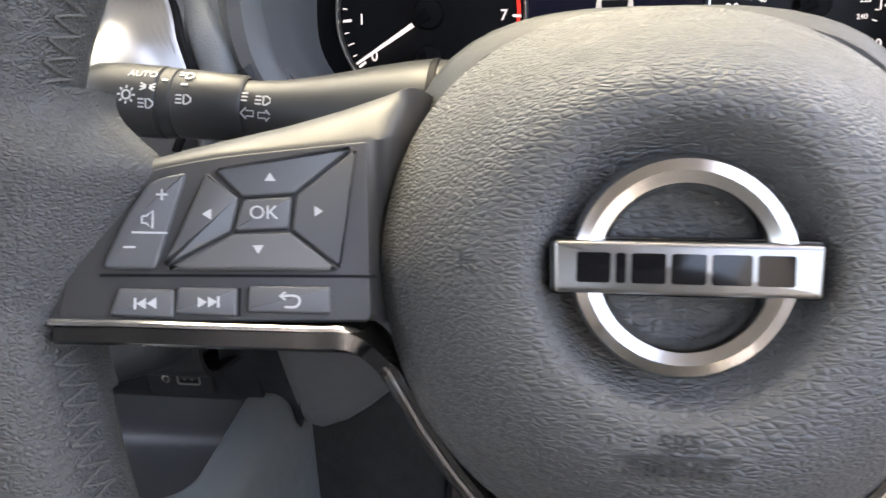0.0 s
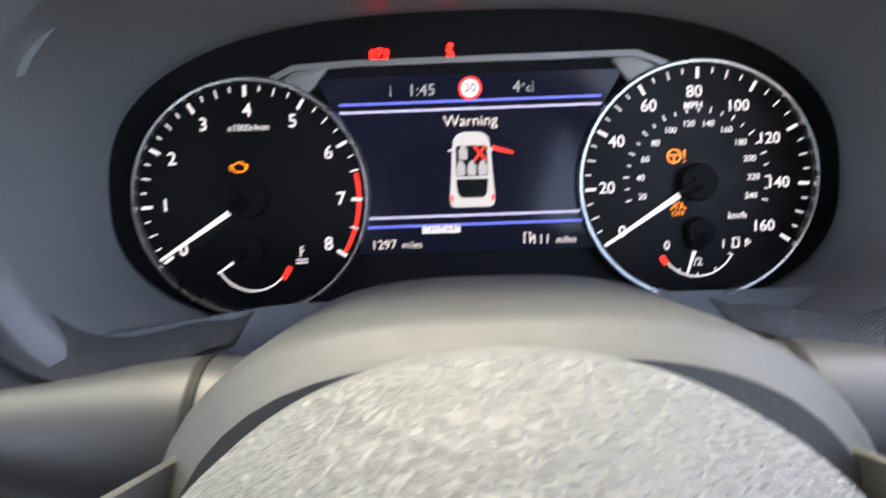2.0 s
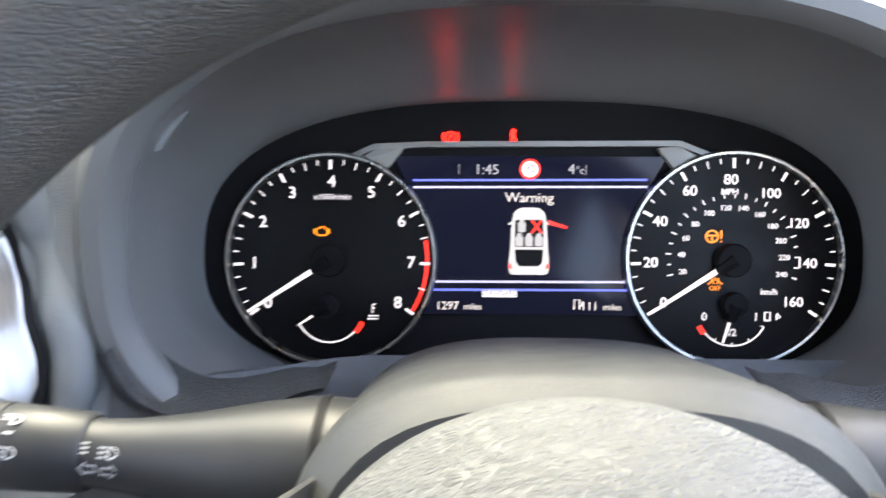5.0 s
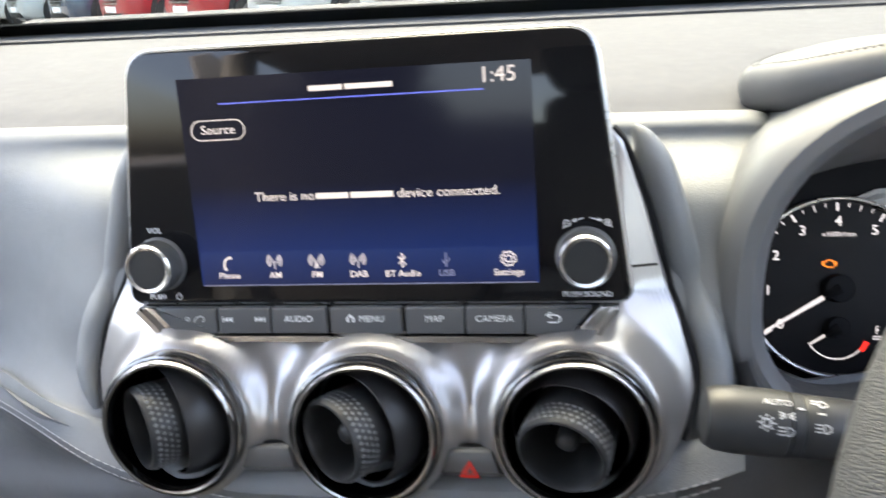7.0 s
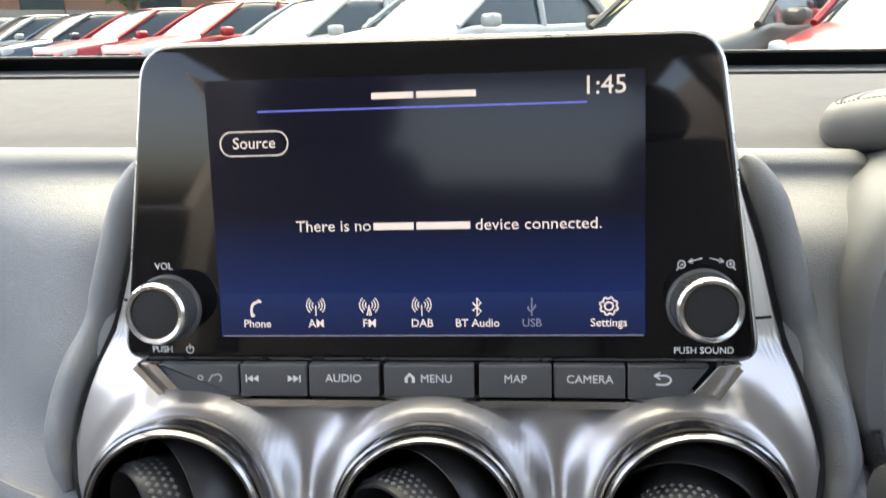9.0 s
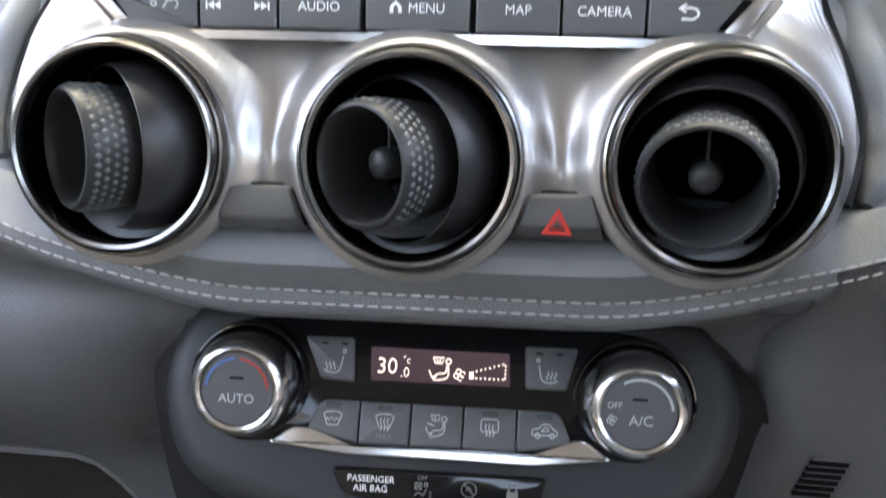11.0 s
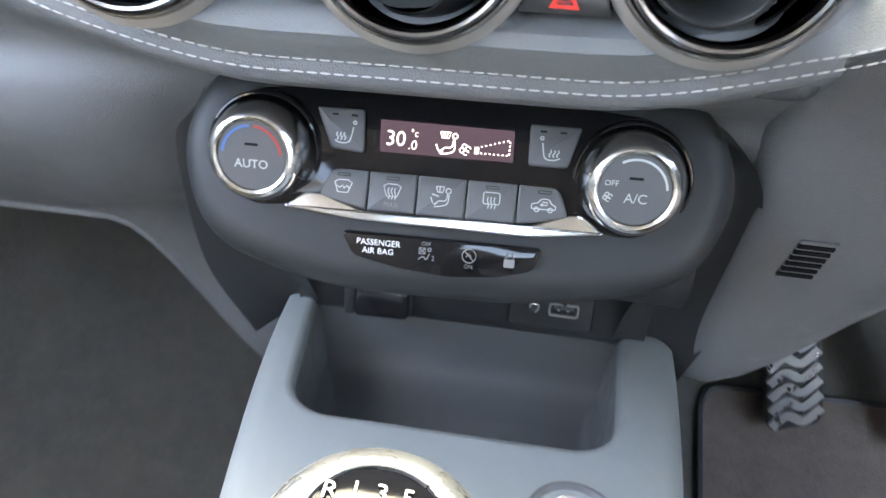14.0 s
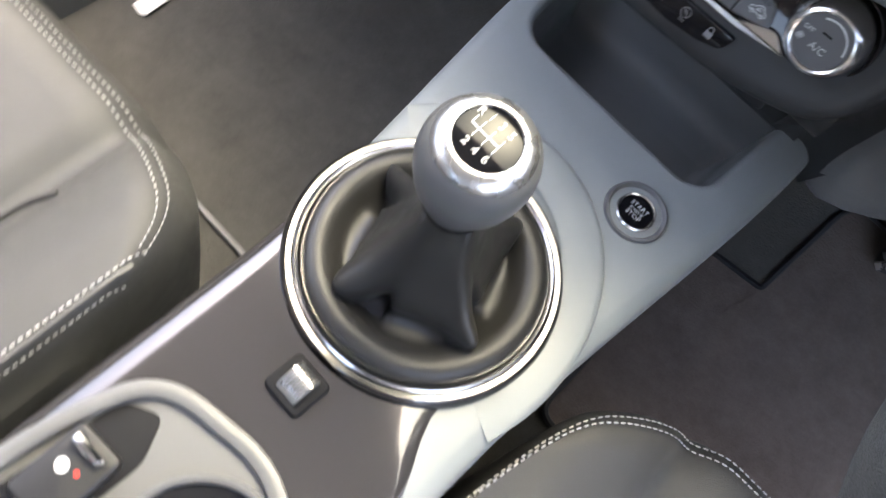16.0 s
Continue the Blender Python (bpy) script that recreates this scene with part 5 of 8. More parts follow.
for s in (-1, 1):
    base = pose(-0.0800 if s < 0 else 0.0800, 0.0030, 0, 18, 1 if s < 0 else -3, 0)
    b = bmnew()
    lathe(b, [(0.0252, -0.012), (0.0252, 0.0035), (0.0246, 0.0046), (0.0238, 0.0048), (0.0232, 0.0030), (0.0228, -0.010)], 60, base)
    kb = part("control_knob", b, M_PIANO, pod, "gloss black ring round a chrome control knob")
    b = bmnew()
    lathe(b, [(0.0222, -0.008), (0.0224, 0.0040), (0.0222, 0.0070), (0.0214, 0.0118), (0.0204, 0.0160), (0.0190, 0.0192), (0.0176, 0.0209), (0.0162, 0.0216), (0.0150, 0.0210), (0.0148, 0.0190)], 72, base)
    part("polished_skirt", b, M_CHROME, kb, "polished chrome skirt and ring")
    b = bmnew()
    for i in range(90):
        a = i * 4
        tube(b, [base @ pose(0, 0, 0, 0, 0, a) @ Vector((r, 0, z)) for r, z in ((0.0222, 0.0035), (0.0222, 0.0050), (0.0221, 0.0078), (0.0217, 0.0098))], [0.0003, 0.0005, 0.0005, 0.0002], 4, up=(0.3, 0.5, 1))
    part("knurling", b, M_RINGCHROME, kb)["kind"] = "stuff"
    b = bmnew()
    lathe(b, [(0.0149, 0.0185), (0.0147, 0.0204), (0.0142, 0.0209), (0.0004, 0.0211)], 48, base, False, True)
    cap = part("cap", b, M_GREY, kb)
    cap.matrix_basis = Matrix.Identity(4)
    face = base @ pose(0, 0, 0.0212)
    def flat(name, lines, w, material):
        q = bmnew()
        for line in lines:
            stroke(q, line, w, 0, 0.0002)
        q.transform(face)
        return part(name, q, material, cap)
    flat("mark", [[(-0.0028, 0.0048), (0.0028, 0.0048)]], 0.0011, M_BLACK)
    word = lettering("print", "AUTO" if s < 0 else "A/C", 0.0052 if s < 0 else 0.0056, M_GREYPRINT, cap)
    word.matrix_basis = face @ pose(0 if s < 0 else 0.0006, -0.0036, 0)
    if s < 0:
        flat("cold_mark", [arc(0, 0, 0.0125, 95, 175, 16)], 0.0011, surface("blue print", (0.05, 0.12, 0.32), 0.4))
        flat("hot_mark", [arc(0, 0, 0.0125, 5, 85, 16)], 0.0011, surface("dull red print", (0.32, 0.035, 0.03), 0.4))
    else:
        flat("speed_mark", [arc(0, 0, 0.0125, 5, 120, 20)], 0.0010, M_GREYPRINT)
        off = lettering("print", "OFF", 0.0033, M_GREYPRINT, cap)
        off.matrix_basis = face @ pose(-0.0095, 0.0022, 0)
        flat("fan_print", [arc(-0.0105 + 0.001 * math.cos(a), -0.0035 + 0.001 * math.sin(a), 0.0009, 0, 300, 8) for a in (0.3, 1.87, 3.44, 5.0)], 0.0005, M_GREYPRINT)

# Air bag lamp panel under the heater controls.
ab = thing("airbag_lamp_panel", H @ pose(0.002, -0.0395, -0.0035, 12, 0, 0), "gloss black indicator strip below the heater controls", "indicator")
bm = bmnew()
slab(bm, rounded([(-0.0440, 0.0104), (0.0436, 0.0106), (0.0400, 0.0004), (0.0250, -0.0040), (0.0041, -0.0062), (-0.0180, -0.0044), (-0.0384, 0.0)], 0.003, 4), 0.0, 0.0065, 0.001)
part("lens", bm, M_PIANO, ab)
lettering("print", "PASSENGER\nAIR BAG", 0.0037, M_WHITE, ab, -0.0272, 0.0046, 0.0066)
lettering("print", "OFF", 0.0024, M_FAINT, ab, -0.0064, 0.0080, 0.0066)
icon(ab, M_FAINT, [[(-0.0092, 0.0062), (-0.0066, 0.0036)], [(-0.0092, 0.0036), (-0.0066, 0.0062)], [(-0.0092, 0.0062), (-0.0066, 0.0062), (-0.0066, 0.0036), (-0.0092, 0.0036), (-0.0092, 0.0062)], arc(-0.0048, 0.0056, 0.0007, 0, 360, 8), spline([(-0.0094, 0.0010), (-0.0075, 0.0024), (-0.0060, 0.0012), (-0.0046, 0.0040)], 4)], 0.0005, 0.0065)
lettering("print", "2", 0.0030, M_FAINT, ab, -0.0030, 0.0018, 0.0066)
icon(ab, M_FAINT, [arc(0.0124, 0.0046, 0.0030, 0, 360, 18), [(0.0103, 0.0067), (0.0145, 0.0025)], [(0.0112, 0.0040), (0.0122, 0.0058), (0.0134, 0.0044)]], 0.0004, 0.0065)
lettering("print", "ON", 0.0024, M_FAINT, ab, 0.0124, -0.0002, 0.0066)
icon(ab, M_FAINT, [arc(0.0297, 0.0062, 0.0015, 0, 180, 8), [(0.0282, 0.0062), (0.0282, 0.0046)], [(0.0312, 0.0062), (0.0312, 0.0046)]], 0.0006, 0.0065)
b = bmnew()
slab(b, rrect(0.0046, 0.0036, 0.0003, 0.0297, 0.0030, 2), 0.0065, 0.0067)
part("lock_mark", b, M_FAINT, ab)

# ---- the instruments ----
K = lean(DX, 0.447, 0.7035, 21)
clu = thing("instrument_cluster", K, "instrument cluster with two chrome-ringed dials and a lit display", "instruments")


def sup(a, rx, ry_up, ry_dn, n=2.6):
    c, s = math.cos(a), math.sin(a)
    ry = ry_up if s >= 0 else ry_dn
    k = (abs(c) ** n + abs(s) ** n) ** (-1 / n)
    return rx * k * c, ry * k * s


bm = bmnew()
plate = [sup(2 * math.pi * i / 96, 0.171, 0.0825, 0.070, 2.6) for i in range(96)]
slab(bm, plate, -0.03, -0.004)
part("face_plate", bm, M_BLACK, clu)
M_TFT = display_material("instrument display", (0.003, 0.0038, 0.011), (0.0038, 0.005, 0.015), -0.03, 0.05, 0.9)
bm = bmnew()
slab(bm, rounded([(-0.062, -0.0285), (0.060, -0.0285), (0.060, 0.036), (0.070, 0.053), (-0.070, 0.053), (-0.062, 0.036)], 0.003), -0.004, -0.0015)
tft = part("lit_display", bm, M_TFT, clu, "lit dark blue display")
bm = bmnew()
stroke(bm, [(-0.0905, 0.0530), (-0.0797, 0.0578), (-0.0528, 0.0590), (0.0756, 0.0595), (0.0905, 0.0535)], 0.0028, -0.0035, 0.005)
for s in (-1, 1):
    slab(bm, rounded([(s * 0.0895, 0.0505), (s * 0.076, 0.0585), (s * 0.064, 0.0575), (s * 0.073, 0.0465)], 0.002), -0.004, 0.0005, 0.0006)
part("silver_strip", bm, M_STRIP, clu, "pale grey strip over the display")

TZ = -0.0014
for y, g in ((0.0409, G_BLUE), (0.0373, G_LINE), (-0.0115, G_LINE), (-0.0157, G_BLUE)):
    bm = bmnew()
    stroke(bm, [(-0.0600, y - 0.0002), (0.0600, y + 0.0003)], 0.0011, TZ)
    part("line", bm, g, tft)
lettering("digits", "1:45", 0.0074, G_CLOCK, tft, -0.0219, 0.0461, TZ)
lettering("digits", "4", 0.0074, G_CLOCK, tft, 0.0215, 0.0463, TZ)
lettering("digits", "°c", 0.0054, G_CLOCK, tft, 0.0258, 0.0458, TZ)
for x in (-0.0362, 0.0288):
    icon(tft, G_CLOCK, [[(x, 0.0438), (x, 0.0488)]], 0.0003, TZ)
lettering("word", "Warning", 0.0071, G_TEXT, tft, 0.0, 0.0317, TZ)
lettering("digits", "1297", 0.0060, G_TEXT, tft, -0.0420, -0.0243, TZ)
lettering("word", "miles", 0.0046, G_TEXT, tft, -0.0288, -0.0246, TZ)
lettering("digits", "111", 0.0060, G_TEXT, tft, 0.0313, -0.0240, TZ)
lettering("word", "miles", 0.0046, G_TEXT, tft, 0.0430, -0.0243, TZ)
icon(tft, G_TEXT, [[(0.0235, -0.0255), (0.0235, -0.0205), (0.0262, -0.0205), (0.0262, -0.0255)], [(0.0262, -0.0235), (0.0275, -0.0235), (0.0275, -0.0215)]], 0.0007, TZ)
bm = bmnew()
slab(bm, rrect(0.0180, 0.0036, 0.0003, -0.0150, -0.0176, 2), TZ, TZ + 0.0002)
sb = part("mode_box", bm, G_WHITE, tft)
lettering("word", "STANDARD", 0.0036, M_FACE, sb, -0.0150, -0.0176, TZ + 0.0003)
bm = bmnew()
slab(bm, ellipse(0.0048, 0.0048, 0.0002, 0.0465, 32), TZ, TZ + 0.0002)
sg = part("speed_sign", bm, G_WHITE, tft, "white speed limit disc with a red ring")
bm = bmnew()
torus(bm, 0.0048, 0.0006, 32, 6, pose(0.0002, 0.0465, TZ + 0.0002), 0, 0.3)
part("red_ring", bm, G_RED, sg)
lettering("digits", "30", 0.0056, M_FACE, sg, 0.0002, 0.0465, TZ + 0.0003)
# The car seen from above, in the display.
bm = bmnew()
body = rounded([(-0.0098, -0.0078), (-0.0107, -0.0035), (-0.0098, 0.004), (-0.0090, 0.018), (-0.0080, 0.0245), (-0.0045, 0.0268), (0.0045, 0.0268), (0.0080, 0.0245), (0.0090, 0.018), (0.0098, 0.004), (0.0106, -0.0035), (0.0097, -0.0078)], 0.002)
slab(bm, body, TZ, TZ + 0.0002)
for s in (-1, 1):
    slab(bm, [(s * 0.0085, 0.0195), (s * 0.0108, 0.0188), (s * 0.0106, 0.0178), (s * 0.0088, 0.0182)], TZ, TZ + 0.0002)
cp = part("car_picture", bm, glow("picture grey", (0.62, 0.61, 0.62), 0.65), tft, "small white picture of a car from above")
bm = bmnew()
slab(bm, rounded([(-0.0074, 0.0065), (-0.0072, 0.0205), (0.0072, 0.0205), (0.0074, 0.0065)], 0.0012), TZ + 0.0002, TZ + 0.0003)
slab(bm, rounded([(-0.0068, -0.0012), (-0.0052, -0.0034), (0.0052, -0.0034), (0.0068, -0.0012), (0.0074, 0.0052), (-0.0074, 0.0052)], 0.001), TZ + 0.0002, TZ + 0.0003)
part("cabin_picture", bm, M_FACE, cp)
bm = bmnew()
for x, y in ((-0.0038, 0.0172), (-0.0050, 0.0100), (0.0, 0.0100), (0.0050, 0.0100)):
    slab(bm, rrect(0.0040, 0.0052, 0.0008, x, y - 0.0005, 2), TZ + 0.0003, TZ + 0.0004)
    slab(bm, rrect(0.0024, 0.0016, 0.0005, x, y + 0.0028, 2), TZ + 0.0003, TZ + 0.0004)
part("seat_picture", bm, glow("picture seat", (0.5, 0.5, 0.52), 0.6), cp)
bm = bmnew()
for s in (-1, 1):
    slab(bm, [(s * 0.0100, -0.0016), (s * 0.0104, -0.0042), (s * 0.0088, -0.0050), (s * 0.0088, -0.0030)], TZ + 0.0002, TZ + 0.0003)
stroke(bm, [(0.0014, 0.0138), (0.0064, 0.0202)], 0.0012, TZ + 0.0003)
stroke(bm, [(0.0014, 0.0202), (0.0064, 0.0138)], 0.0012, TZ + 0.0003)
slab(bm, [(0.0096, 0.0205), (0.0196, 0.0172), (0.0192, 0.0160), (0.0098, 0.0182)], TZ, TZ + 0.0003)
part("red_mark", bm, G_RED, cp, "red cross and open door mark")


def ring_tick(b, cx, cy, a, r0, r1, w, z=0.0011):
    c, s = math.cos(radians(a)), math.sin(radians(a))
    stroke(b, [(cx + r0 * c, cy + r0 * s), (cx + r1 * c, cy + r1 * s)], w, z, 0.0002)


def dial(cx, cy):
    b = bmnew()
    lathe(b, [(0.0551, -0.004), (0.0551, 0.003), (0.0542, 0.0050), (0.0530, 0.0048), (0.0524, 0.0012)], 96, pose(cx, cy, 0))
    part("dial_ring", b, M_DIALRING, clu, "satin chrome dial ring")
    b = bmnew()
    slab(b, ellipse(0.0528, 0.0528, cx, cy, 72), -0.003, 0.001)
    return part("dial_face", b, M_FACE, clu, "black dial with lit white figures")


def needle(face, cx, cy, a, r0, r1, w, hub):
    c, s = math.cos(radians(a)), math.sin(radians(a))
    b = bmnew()
    rings(b, [[(cx + r * c - s * q, cy + r * s + c * q, z) for q, z in ((-k, 0.004), (-k, 0.0052), (k, 0.0052), (k, 0.004))] for r, k in ((r0, w), (r1, w * 0.45))])
    part("needle", b, G_WHITE, face, "lit white needle")
    b = bmnew()
    lathe(b, [(hub, 0.001), (hub, 0.006), (hub * 0.92, 0.0072), (0.0003, 0.0076)], 32, pose(cx, cy, 0), False, True)
    tube(b, [(cx, cy, 0.006), (cx + 0.8 * r0 * c, cy + 0.8 * r0 * s, 0.0055), (cx + r0 * c, cy + r0 * s, 0.0048)], [0.004, 0.003, 0.002], 8, up=(0, 0, 1))
    part("needle_hub", b, M_BLACK, face, "black hub")


def small_gauge(face, cx, cy, a0, a1, red0, red1):
    b = bmnew()
    stroke(b, arc(cx, cy, 0.0177, a0, a1, 24), 0.0007, 0.0011)
    part("gauge_arc", b, G_WHITE, face)
    b = bmnew()
    stroke(b, arc(cx, cy, 0.0184, red0, red1, 8), 0.0026, 0.0012)
    part("red_zone", b, G_RED, face, "red zone")


# Rev counter.
tx, ty = -0.1020, -0.0002
rev = dial(tx, ty)
def ra(v):
    return 214.5 - v * 31
for v in range(9):
    r = 0.0398 if v in (3, 4, 5) else 0.0408
    lettering("figure", str(v), 0.0084, G_WHITE, rev, tx + 0.0006 + r * math.cos(radians(ra(v))), ty + r * math.sin(radians(ra(v))), 0.0011, bold=0.008)
for i in range(33):
    v = i / 4
    if v < 6.5 or i % 2 == 0:
        bm = bmnew()
        ring_tick(bm, tx, ty, ra(v), 0.0462 if i % 4 == 0 else 0.0474 if i % 2 == 0 else 0.0486, 0.0512, 0.0014 if i % 4 == 0 else 0.0006)
        part("tick", bm, G_WHITE, rev)
bm = bmnew()
stroke(bm, arc(tx, ty, 0.0497, ra(6.55), ra(7.95), 24), 0.0019, 0.00105)
part("red_zone", bm, G_RED, rev, "red zone")
lettering("word", "x1000r/min", 0.0041, G_WHITE, rev, tx + 0.0005, ty + 0.0320, 0.0011)
needle(rev, tx - 0.0005, ty - 0.0005, ra(0.07), 0.0100, 0.0500, 0.0013, 0.0085)
small_gauge(rev, tx - 0.001, ty - 0.0256, 208, 318, 318, 338)
needle(rev, tx - 0.001, ty - 0.0240, 213, 0.0085, 0.0185, 0.0007, 0.0065)
ex, ey = tx - 0.0048, 0.0142
icon(rev, G_AMBER, [[(ex - 0.0030, ey - 0.0014), (ex - 0.0030, ey + 0.0010), (ex - 0.0014, ey + 0.0014), (ex - 0.0010, ey + 0.0020), (ex + 0.0012, ey + 0.0020), (ex + 0.0020, ey + 0.0010), (ex + 0.0028, ey + 0.0010), (ex + 0.0028, ey - 0.0014), (ex + 0.0018, ey - 0.0022), (ex - 0.0016, ey - 0.0022), (ex - 0.0030, ey - 0.0014)], [(ex - 0.0040, ey + 0.0012), (ex - 0.0040, ey - 0.0014)], [(ex + 0.0036, ey + 0.0012), (ex + 0.0036, ey - 0.0014)]], 0.0007, 0.0011, "engine_lamp")
icon(rev, G_WHITE, [[(tx + 0.0215, -0.028), (tx + 0.0215, -0.0235), (tx + 0.023, -0.0235)], [(tx + 0.0215, -0.0255), (tx + 0.023, -0.0255)], [(tx + 0.019, -0.0295), (tx + 0.0245, -0.0295)], [(tx + 0.019, -0.031), (tx + 0.0245, -0.031)]], 0.0006, 0.0011)
# Speedometer.
sx_, sy_ = 0.1028, 0.0010
spd = dial(sx_, sy_)
def sa(v):
    return 214 - v * 248 / 160
for v in range(0, 161, 20):
    r = 0.0402 if v < 90 else 0.0388
    lettering("figure", str(v), 0.0074 if v < 100 else 0.0070, G_WHITE, spd, sx_ - 0.0014 + (r - 0.0004) * math.cos(radians(sa(v))), sy_ + r * math.sin(radians(sa(v))), 0.0011, bold=0.01)
for v in range(0, 161, 5):
    bm = bmnew()
    ring_tick(bm, sx_, sy_, sa(v), 0.0462 if v % 20 == 0 else 0.0474 if v % 10 == 0 else 0.0486, 0.0512, 0.0014 if v % 20 == 0 else 0.0006)
    part("tick", bm, G_WHITE, spd)
for v in range(20, 250, 10):
    bm = bmnew()
    ring_tick(bm, sx_, sy_, sa(v / 1.609), 0.0310, 0.0330 if v % 20 else 0.0338, 0.0006)
    part("tick", bm, G_WHITE, spd)
for v in range(20, 241, 20):
    r = 0.0258 if v < 100 or v > 160 else 0.0262
    lettering("figure", str(v), 0.0038, G_WHITE, spd, sx_ + r * math.cos(radians(sa(v / 1.609))), sy_ + r * math.sin(radians(sa(v / 1.609))), 0.0011, bold=0.01)
lettering("word", "MPH", 0.0043, G_WHITE, spd, sx_ - 0.0019, sy_ + 0.0341, 0.0011, bold=0.01)
lettering("word", "km/h", 0.0043, G_WHITE, spd, sx_ + 0.0185, sy_ - 0.0165, 0.0011, bold=0.01)
needle(spd, sx_ - 0.0005, sy_ - 0.0005, sa(0.5), 0.0100, 0.0500, 0.0013, 0.0085)
small_gauge(spd, sx_ + 0.0003, sy_ - 0.0264, 215, 333, 205, 219)
needle(spd, sx_ + 0.0005, sy_ - 0.0230, 253, 0.0085, 0.0200, 0.0007, 0.0065)
for a in (240, 270, 300, 333):
    bm = bmnew()
    ring_tick(bm, sx_ + 0.0003, sy_ - 0.0264, a, 0.0160, 0.0178, 0.0005)
    part("tick", bm, G_WHITE, spd)
lettering("figure", "0", 0.0058, G_WHITE, spd, sx_ - 0.0138, sy_ - 0.0295, 0.0011)
lettering("figure", "1", 0.0058, G_WHITE, spd, sx_ + 0.0122, sy_ - 0.0295, 0.0011)
lettering("figure", "/2", 0.0052, G_WHITE, spd, sx_ + 0.0005, sy_ - 0.0375, 0.0011)
icon(spd, G_WHITE, [[(sx_ + 0.0165, -0.030), (sx_ + 0.0165, -0.0258), (sx_ + 0.0192, -0.0258), (sx_ + 0.0192, -0.030), (sx_ + 0.0165, -0.030)], [(sx_ + 0.0225, -0.0265), (sx_ + 0.0245, -0.028), (sx_ + 0.0225, -0.0295), (sx_ + 0.0225, -0.0265)]], 0.0008, 0.0011)
icon(spd, G_AMBER, [arc(sx_ - 0.0105, sy_ + 0.0115, 0.0030, 0, 360, 20), [(sx_ - 0.0132, sy_ + 0.0120), (sx_ - 0.0078, sy_ + 0.0120)], [(sx_ - 0.0105, sy_ + 0.0115), (sx_ - 0.0105, sy_ + 0.0088)], [(sx_ - 0.0058, sy_ + 0.0145), (sx_ - 0.0058, sy_ + 0.0105)], [(sx_ - 0.0058, sy_ + 0.0094), (sx_ - 0.0058, sy_ + 0.0086)]], 0.0008, 0.0011, "steering_lamp")
bx, by = sx_ - 0.0086, sy_ - 0.0118
icon(spd, G_AMBER, [[(bx - 0.0036, by - 0.0010), (bx - 0.0016, by + 0.0006), (bx - 0.0006, by - 0.0008)], [(bx + 0.0036, by - 0.0010), (bx + 0.0016, by + 0.0006), (bx + 0.0006, by - 0.0008)], [(bx, by + 0.0010), (bx, by + 0.0026)], [(bx - 0.0008, by + 0.0008), (bx - 0.0020, by + 0.0020)], [(bx + 0.0008, by + 0.0008), (bx + 0.0020, by + 0.0020)]], 0.0007, 0.0011, "brake_assist_lamp")
lettering("word", "OFF", 0.0034, G_AMBER, spd, bx, by - 0.0030, 0.0011)
# Warning lamps above the display.
icon(clu, G_LAMP, [arc(-0.0408, 0.0632, 0.0026, 0, 360, 16), arc(-0.0408, 0.0632, 0.0040, 145, 215, 8), arc(-0.0408, 0.0632, 0.0040, -35, 35, 8), [(-0.0414, 0.0618), (-0.0414, 0.0646), (-0.0401, 0.0642), (-0.0401, 0.0632), (-0.0414, 0.063)]], 0.0007, -0.0035, "brake_lamp")
icon(clu, G_LAMP, [arc(-0.0083, 0.0660, 0.0008, 0, 360, 8), [(-0.0095, 0.061), (-0.0083, 0.0648), (-0.007, 0.061)], [(-0.0105, 0.0603), (-0.006, 0.0603)], [(-0.0098, 0.0648), (-0.0068, 0.0615)]], 0.0011, -0.0035, "belt_lamp")

# ---- the hood over the instruments ----
hood = thing("instrument_hood", pose(0, 0, 0), "dark grey moulded hood round the instruments with stitched leather brow", "instrument hood", kind="structure")
N = 96
def hood_loop(rx, up, dn, m, n=2.6):
    return [m @ Vector((*sup(2 * math.pi * i / N, rx, up, dn, n), 0)) for i in range(N)]
HK = lean(DX, 0.352, 0.735, 8)
bm = bmnew()
rings(bm, [hood_loop(0.170, 0.0815, 0.069, K @ pose(0, 0, -0.006), 2.6), hood_loop(0.1705, 0.0822, 0.0695, K @ pose(0, 0, 0.004), 2.6), hood_loop(0.173, 0.087, 0.071, K @ pose(0, 0, 0.010), 2.6),
           hood_loop(0.171, 0.099, 0.072, lean(DX, 0.405, 0.722, 14), 2.7), hood_loop(0.168, 0.103, 0.079, lean(DX, 0.37, 0.733, 9), 2.6), hood_loop(0.166, 0.103, 0.08, HK @ pose(0, 0, -0.006), 2.6)], caps=(False, False))
part("cove", bm, M_HOOD, hood, "dark grey inner cove")
bm = bmnew()
rings(bm, [hood_loop(0.166, 0.103, 0.08, HK @ pose(0, 0, -0.006), 2.6), hood_loop(0.168, 0.105, 0.082, HK @ pose(0, 0, -0.001), 2.6), hood_loop(0.173, 0.109, 0.086, HK @ pose(0, 0, 0.003), 2.6), hood_loop(0.180, 0.115, 0.091, HK @ pose(0, 0, 0.003), 2.6), hood_loop(0.186, 0.119, 0.095, HK @ pose(0, 0, -0.003), 2.6),
           hood_loop(0.189, 0.121, 0.098, HK @ pose(0, 0, -0.012), 2.6), hood_loop(0.191, 0.120, 0.10, HK @ pose(0, 0, -0.04), 2.6), hood_loop(0.192, 0.114, 0.10, HK @ pose(0, 0, -0.10), 2.6)], caps=(False, False))
part("rim_moulding", bm, M_RIMGREY, hood, "smooth grey outer rim")
